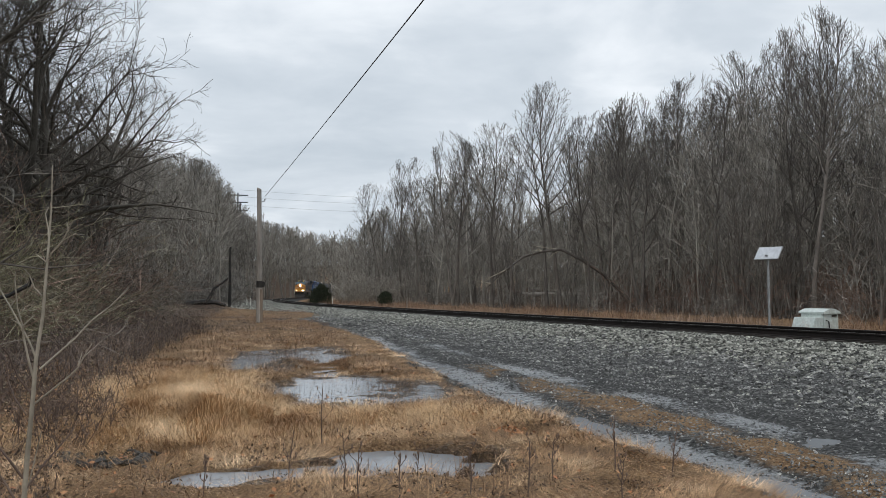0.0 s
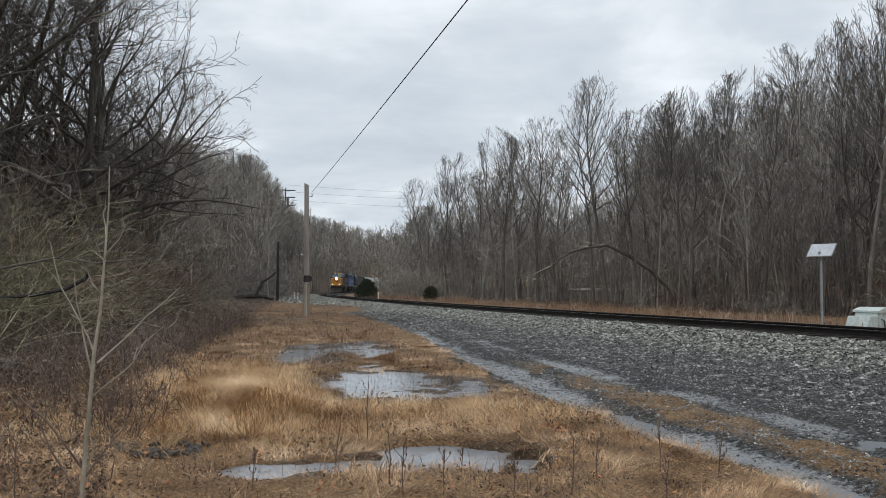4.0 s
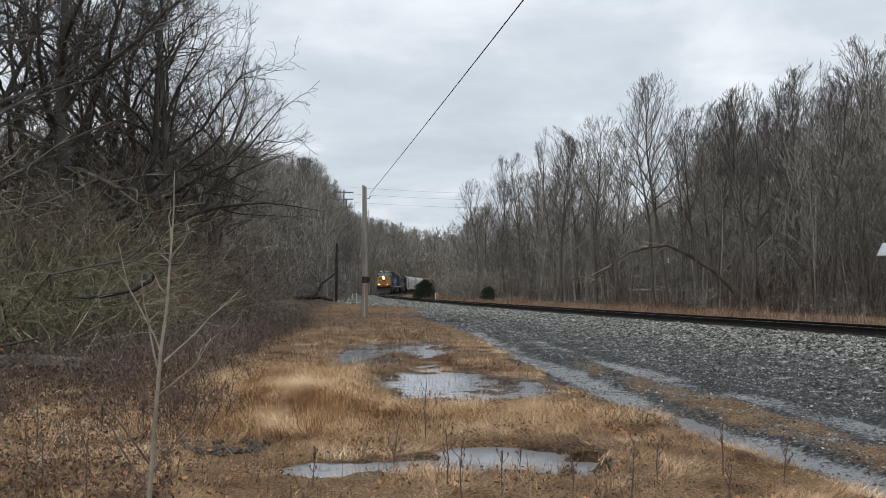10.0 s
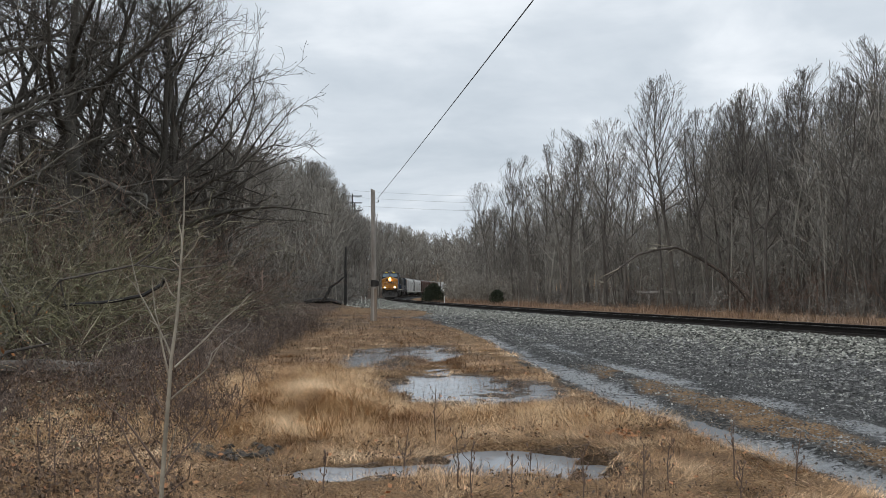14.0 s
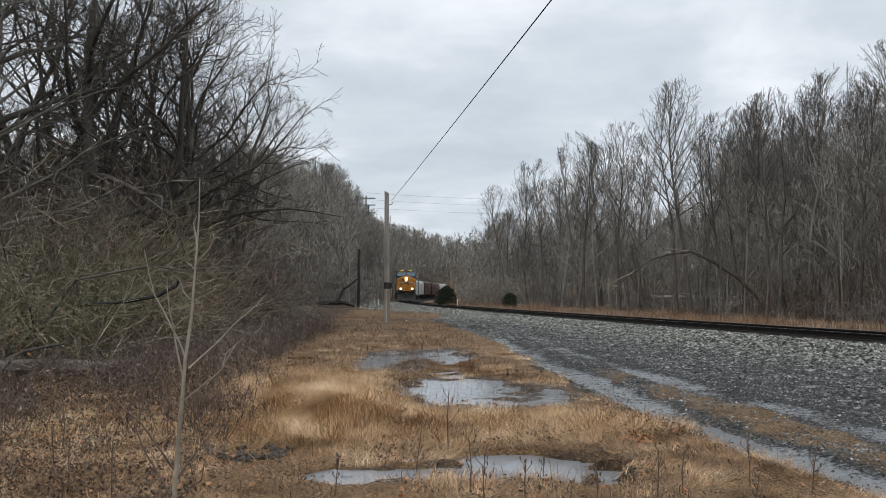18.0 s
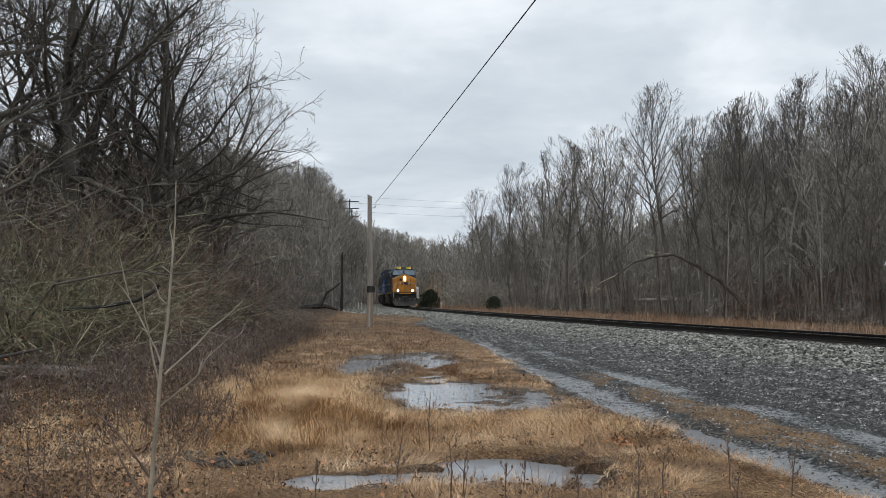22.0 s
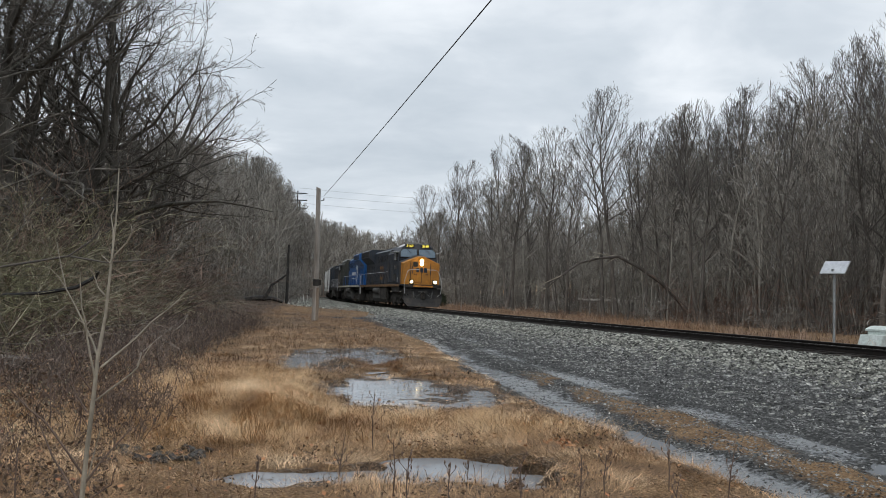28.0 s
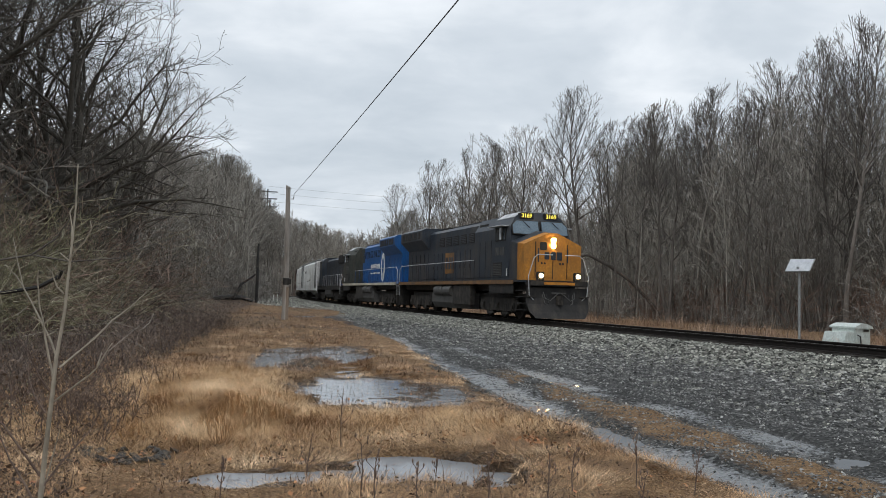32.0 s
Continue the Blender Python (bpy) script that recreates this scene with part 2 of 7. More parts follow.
MOSSY = material("mossy_olive_whips", [(0.10, 0.098, 0.05), (0.20, 0.192, 0.105), (0.32, 0.305, 0.19)], 1.2, (0.8, 1), bump=0, island=0.6)
LEFTBARK = material("mossy_grey_bark", [(0.065, 0.058, 0.048), (0.105, 0.095, 0.08), (0.155, 0.143, 0.12)], 3, (0.8, 1), bump=0.6, depth=0.02, vary=0.3, stretch=(1, 1, 0.3))
BRAMBLE = material("red_brown_brambles", [(0.125, 0.079, 0.06), (0.22, 0.147, 0.113), (0.34, 0.245, 0.19)], 0.5, (0.8, 1), bump=0, island=0.5)
RUSSET = material("red_brown_twigs", [(0.11, 0.069, 0.054), (0.195, 0.125, 0.094), (0.28, 0.19, 0.14)], 2, (0.8, 1), bump=0, vary=0.25, island=0.4)
PALE = material("pale_twigs", [(0.19, 0.168, 0.13), (0.31, 0.277, 0.22), (0.46, 0.415, 0.34)], 2, (0.7, 0.9), bump=0.2, island=0.2)
# distance haze is put into this pale colour too
FARWOOD = material("hazy_far_woods", [(0.178, 0.162, 0.138), (0.25, 0.23, 0.198), (0.325, 0.301, 0.264)], 0.05, (0.9, 1), bump=0, island=0.35)
STRAW = material("dry_grass", [(0.10, 0.055, 0.03), (0.46, 0.285, 0.152), (0.84, 0.63, 0.41)], 1.6, (0.6, 0.9), bump=0, island=0.8)
RIDGE = material("trodden_brown_grass", [(0.055, 0.036, 0.022), (0.175, 0.117, 0.066), (0.38, 0.265, 0.15)], 1.6, (0.6, 0.9), bump=0, island=0.8)
BLOND = material("blond_grass", [(0.34, 0.19, 0.085), (0.58, 0.385, 0.205), (0.78, 0.57, 0.35)], 0.9, (0.5, 0.8), bump=0, island=0.35)
RUST = material("rusty_red_grass", [(0.12, 0.066, 0.04), (0.235, 0.14, 0.085), (0.38, 0.258, 0.17)], 0.4, (0.7, 0.95), bump=0, island=0.4)
WHIP = material("pale_whips", [(0.12, 0.105, 0.07), (0.22, 0.198, 0.135), (0.37, 0.335, 0.245)], 2, (0.8, 1), bump=0, island=0.65)
REED = material("pale_brown_reeds", [(0.14, 0.086, 0.06), (0.26, 0.175, 0.122), (0.40, 0.295, 0.215)], 0.5, (0.7, 0.95), bump=0, island=0.6)
THICKET = material("purple_brown_weeds", [(0.072, 0.056, 0.048), (0.15, 0.116, 0.098), (0.28, 0.222, 0.182)], 0.7, (0.8, 1), bump=0, island=0.6)
WEED = material("dead_weeds", [(0.08, 0.055, 0.045), (0.14, 0.10, 0.08), (0.22, 0.16, 0.12)], 1.2, (0.8, 1), bump=0, island=0.5)
CEDAR = material("evergreen_needles", [(0.022, 0.03, 0.017), (0.045, 0.055, 0.03)], 2, (0.7, 0.9), bump=0, island=0.5)
POLEWOOD = material("weathered_pole_wood", [(0.20, 0.175, 0.15), (0.31, 0.28, 0.25), (0.40, 0.37, 0.33)], 5, (0.75, 0.95), bump=0.6, stretch=(1, 1, 0.08))
SPLINT = material("brown_split_wood", [(0.13, 0.095, 0.07), (0.21, 0.16, 0.12), (0.29, 0.23, 0.18)], 5, (0.8, 0.95), bump=0.6, stretch=(1, 1, 0.08))
TIEWOOD = material("creosoted_tie", [(0.028, 0.024, 0.02), (0.06, 0.05, 0.042)], 5, (0.7, 0.9), vary=0.3)
RAILSTEEL = material("rail_side", [(0.012, 0.010, 0.009), (0.028, 0.022, 0.019)], 8, (0.6, 0.8), metal=0.3)
RAILHEAD = material("rail_running_surface", [(0.24, 0.22, 0.20), (0.40, 0.38, 0.36)], 8, (0.25, 0.4), metal=0.9)
NAVY = material("dark_blue_paint", [(0.020, 0.027, 0.038), (0.030, 0.040, 0.054)], 1.2, (0.35, 0.6), grime=((0.075, 0.064, 0.054), 0.5))
YELLOW = material("worn_yellow_paint", [(0.47, 0.185, 0.024), (0.56, 0.235, 0.03)], 1.5, (0.4, 0.65), grime=((0.24, 0.12, 0.035), 0.5))
BLUE = material("bright_blue_paint", [(0.013, 0.08, 0.24), (0.018, 0.105, 0.31)], 1.2, (0.3, 0.5), grime=((0.035, 0.06, 0.13), 0.3))
WHITE = material("white_paint", [(0.62, 0.62, 0.60), (0.78, 0.78, 0.76)], 2, (0.4, 0.6), grime=((0.35, 0.33, 0.29), 0.3))
BLACK = material("sooty_black", [(0.012, 0.012, 0.012), (0.03, 0.028, 0.026)], 3, (0.5, 0.85), grime=((0.06, 0.05, 0.042), 0.4))
UNDER = material("dusty_running_gear", [(0.016, 0.0145, 0.013), (0.045, 0.04, 0.035)], 4, (0.7, 0.95), grime=((0.10, 0.085, 0.068), 0.4))
PRIMER = material("dark_olive_primer", [(0.035, 0.04, 0.036), (0.06, 0.064, 0.055)], 1.2, (0.5, 0.75), grime=((0.085, 0.07, 0.05), 0.45))
GREY = material("grey_tank_paint", [(0.06, 0.06, 0.059), (0.105, 0.103, 0.098)], 2, (0.5, 0.8), grime=((0.07, 0.06, 0.05), 0.4))
SILVER = material("pale_roof_metal", [(0.42, 0.43, 0.44), (0.60, 0.61, 0.62)], 2, (0.4, 0.6), grime=((0.22, 0.22, 0.21), 0.3))
HOPPER = material("pale_grey_hopper_paint", [(0.60, 0.61, 0.60), (0.72, 0.73, 0.715)], 0.8, (0.5, 0.75), grime=((0.45, 0.43, 0.39), 0.35))
FADED = material("faded_yellow_paint", [(0.17, 0.085, 0.03), (0.28, 0.14, 0.04)], 2.5, (0.5, 0.7), grime=((0.06, 0.05, 0.045), 0.5))
DULL = material("dull_orange_stripe", [(0.15, 0.08, 0.036), (0.23, 0.125, 0.05)], 2, (0.5, 0.7), grime=((0.09, 0.07, 0.055), 0.5))
CREAM = material("cream_stripe", [(0.48, 0.45, 0.34), (0.58, 0.55, 0.44)], 2, (0.5, 0.7), grime=((0.25, 0.22, 0.17), 0.4))
BROWN = material("brown_hopper_paint", [(0.085, 0.045, 0.034), (0.13, 0.07, 0.05)], 0.8, (0.6, 0.8), grime=((0.16, 0.13, 0.11), 0.4))
GLASS = material("dark_window_glass", [(0.03, 0.04, 0.05), (0.045, 0.055, 0.065)], 2, (0.03, 0.06), bump=0, spec=0.9, coat=0.5)
# the blue base puts the sky's reflection into the windscreen's colour
WINDSHIELD = material("sky_blue_windscreen", [(0.085, 0.135, 0.18), (0.115, 0.17, 0.215)], 2, (0.04, 0.08), bump=0, spec=0.8, coat=0.4)
CABINET = material("pale_green_grey_cabinet", [(0.50, 0.56, 0.53), (0.60, 0.65, 0.62)], 2, (0.4, 0.6), grime=((0.36, 0.38, 0.34), 0.3))
# the pale base puts the sky's reflection into the panel's colour
PANEL = material("solar_panel_glass", [(0.42, 0.44, 0.47), (0.50, 0.52, 0.54)], 2, (0.08, 0.14), bump=0, spec=0.9, coat=0.8)
ALU = material("galvanised_steel", [(0.30, 0.31, 0.31), (0.42, 0.43, 0.43)], 6, (0.4, 0.6), metal=0.5)
STAKE = material("white_plastic_stake", [(0.70, 0.69, 0.64), (0.80, 0.79, 0.74)], 3, (0.5, 0.7))
ROCK = material("dark_wet_rock", [(0.022, 0.02, 0.018), (0.085, 0.078, 0.068)], 6, (0.4, 0.8), bump=0.8, depth=0.03)
LEAF = material("fallen_leaves", [(0.30, 0.10, 0.045), (0.42, 0.19, 0.08), (0.34, 0.22, 0.12)], 2, (0.5, 0.8), bump=0, island=0.4)
DEADLEAF = material("dark_dead_leaves", [(0.06, 0.042, 0.032), (0.125, 0.083, 0.056), (0.22, 0.14, 0.088)], 0.8, (0.6, 0.85), bump=0, island=0.7)
OAKLEAF = material("withered_orange_leaves", [(0.26, 0.10, 0.035), (0.40, 0.18, 0.07)], 2, (0.6, 0.85), bump=0, island=0.4)
CABLE = material("black_cable", [(0.018, 0.018, 0.02), (0.03, 0.03, 0.032)], 6, (0.5, 0.7), bump=0)
HEADLIGHT = glow("burning_headlight", (1.0, 0.78, 0.42), 80.0)
DITCHLIGHT = glow("burning_ditch_light", (1.0, 0.72, 0.36), 55.0)
NUMBERLIT = glow("lit_yellow_number", (1.0, 0.80, 0.10), 1.0)

# ---- small tools ----
def smooth(a, b, v):
    t = np.clip((np.asarray(v, float) - a) / (b - a), 0, 1)
    return t * t * (3 - 2 * t)


def hashed(i, j, seed):
    h = np.sin(i * 127.1 + j * 311.7 + seed * 74.7) * 43758.5453
    return h - np.floor(h)


def bumps(x, y, size, seed=0):
    """Smooth random heights between 0 and 1 with lumps of that size."""
    x, y = np.asarray(x, float) / size, np.asarray(y, float) / size
    i, j = np.floor(x), np.floor(y)
    u, v = x - i, y - j
    u, v = u * u * (3 - 2 * u), v * v * (3 - 2 * v)
    a, b = hashed(i, j, seed), hashed(i + 1, j, seed)
    c, d = hashed(i, j + 1, seed), hashed(i + 1, j + 1, seed)
    return (a * (1 - u) + b * u) * (1 - v) + (c * (1 - u) + d * u) * v


def mesh_of(name, verts, faces, mat=None, flat=True):
    me = bpy.data.meshes.new(name)
    verts = np.asarray(verts, np.float32)
    if isinstance(faces, np.ndarray):
        n, k = faces.shape
        me.vertices.add(len(verts))
        me.vertices.foreach_set("co", verts.ravel())
        me.loops.add(n * k)
        me.loops.foreach_set("vertex_index", faces.astype(np.int32).ravel())
        me.polygons.add(n)
        me.polygons.foreach_set("loop_start", np.arange(0, n * k, k, dtype=np.int32))
        me.polygons.foreach_set("loop_total", np.full(n, k, np.int32))
        me.update(calc_edges=True)
    else:
        me.from_pydata(verts.tolist(), [], faces)
    if not flat:
        me.polygons.foreach_set("use_smooth", np.ones(len(me.polygons), bool))
    if mat:
        me.materials.append(mat)
    return me


class Shape:
    """Collects boxes, tubes and plates into one mesh."""

    def __init__(self):
        self.v, self.f = [], []

    def add(self, verts, faces, m=None):
        n = len(self.v)
        self.v += [tuple(m @ Vector(p)) if m else tuple(p) for p in verts]
        self.f += [tuple(n + i for i in f) for f in faces]
        return self

    def box(self, x0, x1, y0, y1, z0, z1, c=0.0, m=None):
        """A box; c cuts its edges."""
        if c <= 0:
            p = [(x, y, z) for z in (z0, z1) for y in (y0, y1) for x in (x0, x1)]
            return self.add(p, [(0, 2, 3, 1), (4, 5, 7, 6), (0, 1, 5, 4), (2, 6, 7, 3), (0, 4, 6, 2), (1, 3, 7, 5)], m)
        bm = bmesh.new()
        bmesh.ops.create_cube(bm, size=1)
        for w in bm.verts:
            w.co = Vector(((x0 + x1) / 2 + w.co.x * (x1 - x0), (y0 + y1) / 2 + w.co.y * (y1 - y0), (z0 + z1) / 2 + w.co.z * (z1 - z0)))
        bmesh.ops.bevel(bm, geom=bm.edges[:], offset=c, segments=2, affect="EDGES")
        bm.verts.index_update()
        self.add([w.co for w in bm.verts], [[w.index for w in f.verts] for f in bm.faces], m)
        bm.free()
        return self

    def extrude(self, outline, a, b, axis="y", m=None):
        """A closed outline (pairs) pulled from a to b along an axis: x takes (y, z), y takes (x, z), z takes (x, y)."""
        def place(p, q, d):
            return {"x": (d, p, q), "y": (p, d, q), "z": (p, q, d)}[axis]
        n = len(outline)
        verts = [place(p, q, a) for p, q in outline] + [place(p, q, b) for p, q in outline]
        faces = [tuple(range(n))[::-1], tuple(range(n, 2 * n))] + [(i, (i + 1) % n, n + (i + 1) % n, n + i) for i in range(n)]
        return self.add(verts, faces, m)

    def tube(self, pts, radii, sides=8, cap=True, m=None):
        pts = [Vector(p) for p in pts]
        if not hasattr(radii, "__len__"):
            radii = [radii] * len(pts)
        verts, faces = [], []
        for i, p in enumerate(pts):
            d = (pts[min(i + 1, len(pts) - 1)] - pts[max(i - 1, 0)]).normalized()
            ref = Vector((1, 0, 0)) if abs(d.x) < 0.7 else Vector((0, 1, 0))
            a = d.cross(ref).normalized()
            b = d.cross(a)
            for k in range(sides):
                t = 2 * math.pi * k / sides
                verts.append(p + (a * math.cos(t) + b * math.sin(t)) * radii[i])
        for i in range(len(pts) - 1):
            for k in range(sides):
                q = (k + 1) % sides
                faces.append((i * sides + k, i * sides + q, (i + 1) * sides + q, (i + 1) * sides + k))
        if cap:
            faces += [tuple(range(sides))[::-1], tuple(range((len(pts) - 1) * sides, len(pts) * sides))]
        return self.add(verts, faces, m)

    def mesh(self, name, mat):
        me = bpy.data.meshes.new(name)
        me.from_pydata(self.v, [], self.f)
        bm = bmesh.new()
        bm.from_mesh(me)
        bmesh.ops.recalc_face_normals(bm, faces=bm.faces[:])
        bm.to_mesh(me)
        bm.free()
        me.materials.append(mat)
        return me


def part(name, shape, mat, parent, label="", at=None):
    """One mesh object under a thing or a part."""
    ob = new(name, shape.mesh(name, mat) if isinstance(shape, Shape) else shape)
    ob.parent = parent
    if at is not None:
        ob.matrix_basis = at
    return tagged(ob, label)


def thing(name, at, label, category, group="", kind=""):
    ob = new(name)
    ob.empty_display_size = 0.2
    ob.matrix_basis = at
    return tagged(ob, label, category, group, kind)


# ---- the track's line: straight at the near end, then a long arc that tightens ----
BEND, BEND2, TIGHTER, HEAD0 = 760.0, 589.7, 90.74, 0.26423
FRONT = np.array([8.795, 36.995])  # the lead's nose at the end
JOIN = FRONT + 18.34 * np.array([math.sin(0.25216), -math.cos(0.25216)])
MIDDLE = JOIN + BEND * np.array([math.cos(HEAD0), math.sin(HEAD0)])
HEAD1 = HEAD0 - TIGHTER / BEND
MIDDLE2 = MIDDLE + (BEND2 - BEND) * np.array([math.cos(HEAD1), math.sin(HEAD1)])
RAILTOP, SPEED, GAIN = 0.4985, 6.777, 0.0155


def along(s):
    """Place and heading of the track's middle, s metres away from the join (towards the far end)."""
    if s < 0:
        return JOIN + s * np.array([-math.sin(HEAD0), math.cos(HEAD0)]), HEAD0
    if s < TIGHTER:
        a, r, m = HEAD0 - s / BEND, BEND, MIDDLE
    else:
        a, r, m = HEAD1 - (s - TIGHTER) / BEND2, BEND2, MIDDLE2
    return m - r * np.array([math.cos(a), math.sin(a)]), a


def lines_along(s, u):
    """Places u metres to the camera's side of the track's middle, for many s at once."""
    q = np.array([(*along(v)[0], along(v)[1]) for v in np.linspace(-60, 460, 521)])
    k = np.linspace(-60, 460, 521)
    x, y, a = (np.interp(s, k, q[:, j]) for j in range(3))
    return x - np.cos(a) * u, y - np.sin(a) * u


def track_side(x, y):
    """Distance from the track's middle (the camera's side is positive) and the way along it."""
    dx, dy = x - JOIN[0], y - JOIN[1]
    s = -math.sin(HEAD0) * dx + math.cos(HEAD0) * dy
    flat = -(math.cos(HEAD0) * dx + math.sin(HEAD0) * dy)
    near = (HEAD0 - np.arctan2(MIDDLE[1] - y, MIDDLE[0] - x)) * BEND
    far = TIGHTER + (HEAD1 - np.arctan2(MIDDLE2[1] - y, MIDDLE2[0] - x)) * BEND2
    r1 = np.hypot(MIDDLE[0] - x, MIDDLE[1] - y) - BEND
    r2 = np.hypot(MIDDLE2[0] - x, MIDDLE2[1] - y) - BEND2
    u = np.where(s <= 0, flat, np.where(near < TIGHTER, r1, r2))
    return u, np.where(s <= 0, s, np.where(near < TIGHTER, near, far))


# ---- the ground: one sheet ----
def lane_edge(y):
    """The grassy edge of the gravel lane."""
    return np.interp(y, [0, 6.1, 7.1, 8.4, 10.4, 12.4, 15.5, 19.6, 25, 34, 44], [3.6, 3.14, 2.97, 2.68, 2.38, 2.08, 1.86, 1.55, 1.3, 0.14, -1.6])


def rut_one(y):
    return np.interp(y, [0, 7.1, 8.4, 10.2, 12.5, 15, 19.5, 25, 33], [4.2, 3.3, 2.98, 2.79, 2.65, 2.42, 2.05, 1.5, 0.9])


def rut_two(y):
    return np.interp(y, [0, 8.6, 10.9, 12.8, 15.4, 18.6, 24], [5.3, 4.85, 4.65, 4.2, 3.9, 3.45, 2.9])


POOLS = [  # x, y, half width, half length, depth, water level
    (-0.62, 7.02, 0.55, 0.36, 0.18, -0.035), (0.7, 7.34, 0.9, 0.64, 0.22, -0.035), (0.15, 7.15, 0.25, 0.25, 0.1, -0.035),
    (0.15, 13.1, 1.15, 2.1, 0.13, -0.02), (1.05, 12.9, 0.8, 1.5, 0.08, -0.02),
    (-1.25, 18.9, 0.95, 2.7, 0.10, 0.0), (-0.35, 20.6, 0.75, 2.3, 0.09, 0.0), (-1.6, 20.6, 0.6, 1.6, 0.08, 0.0),
]


def base_height(x, y):
    return np.interp(y, [-50, 11, 18.6, 26, 31.5, 44, 100, 300], [0, 0, 0.01, 0.04, 0.10, 0.14, 0.16, 0.2])


def height(x, y):
    x, y = np.asarray(x, float), np.asarray(y, float)
    u, s = track_side(x, y)
    z = base_height(x, y)
    lane = smooth(-0.15, 0.35, x - lane_edge(y)) * (u > 0)
    grassy = (1 - lane) * (u > 0)
    z = z + grassy * (0.01 + 0.09 * (bumps(x, y, 1.6, 3) - 0.45) + 0.05 * (bumps(x, y, 0.5, 4) - 0.5))
    z = z + 0.14 * np.exp(-(((x + 2.0) / 1.1) ** 2 + ((y - 11.6) / 2.4) ** 2)) + 0.07 * np.exp(-(((x + 1.4) / 0.42) ** 2 + ((y - 10.7) / 0.75) ** 2)) + 0.06 * np.exp(-(((x + 2.5) / 0.4) ** 2 + ((y - 9.9) / 0.6) ** 2)) - 0.08 * np.exp(-(((x + 0.8) / 0.35) ** 2 + ((y - 9.4) / 0.5) ** 2))
    z = z + 0.62 * np.exp(-(((x + 9.5) / 4.0) ** 2 + ((y - 62) / 8.0) ** 2))
    z = z + 0.08 * np.exp(-(((x + 3.1) / 2.0) ** 2 + ((y - 37.5) / 4.0) ** 2))
    near = (y > 4) & (y < 36)
    z = z - lane * near * (0.07 * np.exp(-((x - rut_one(y)) / 0.42) ** 4) + 0.05 * np.exp(-((x - rut_two(y)) / 0.42) ** 4))
    z = z + lane * (0.06 * (bumps(x, y, 0.8, 5) - 0.5) + 0.05 * (bumps(x, y, 0.24, 6) - 0.5) + 0.055 * near * (bumps(x * 2.6, y, 0.7, 7) - 0.5))
    island = np.exp(-((x + 0.85) / 0.38) ** 2 - ((y - 17.7) / 0.9) ** 2)
    for px, py, rx, ry, depth, level in POOLS:
        q = ((x - px) / rx) ** 2 + ((y - py) / ry) ** 2 + 1.5 * (bumps(x, y, 0.6, 8) - 0.5) + 1.1 * (bumps(x, y, 0.22, 9) - 0.5) + 0.8 * (bumps(x, y, 0.1, 10) - 0.5)
        k = smooth(1.5, 0.55, q)
        z = z * (1 - k) + k * (level - depth * 0.35 + (0.05 + 0.07 * smooth(0.4, 1.1, x) * (y > 10)) * (bumps(x, y, 0.3, 12) - 0.35) + 0.06 * (bumps(x, y, 0.14, 13) - 0.5))
    z = z + 0.14 * island
    # ballast bed
    bed = np.where(u > 0, 0.275 - 0.052 * np.maximum(0, u - 1.75), 0.275 - 0.11 * np.maximum(0, -u - 1.75))
    bed = bed - 0.07 * smooth(1.5, 1.25, np.abs(u))
    bed = bed + 0.03 * (bumps(x, y, 0.3, 11) - 0.5)
    z = np.where(u < 0, np.maximum(np.minimum(z, 0.05), bed), np.maximum(z, bed))
    # wooded slopes to both sides
    foot = 12.5 + 13 * np.exp(-((y - 8) / 27) ** 2)
    left = np.maximum(0, u - foot)
    z = z + 26 * (1 - np.exp(-left * 0.45 * np.minimum(1, left / 14) / 26)) + smooth(2, 10, left) * 0.6 * (bumps(x, y, 4, 15) - 0.5)
    right = np.maximum(0, -u - 32)
    rise = 15 * smooth(125, 35, s) + 2.5 + 4 * smooth(210, 120, s)
    z = z + rise * (1 - np.exp(-right * 0.36 * np.minimum(1, right / 12) / rise))
    return z


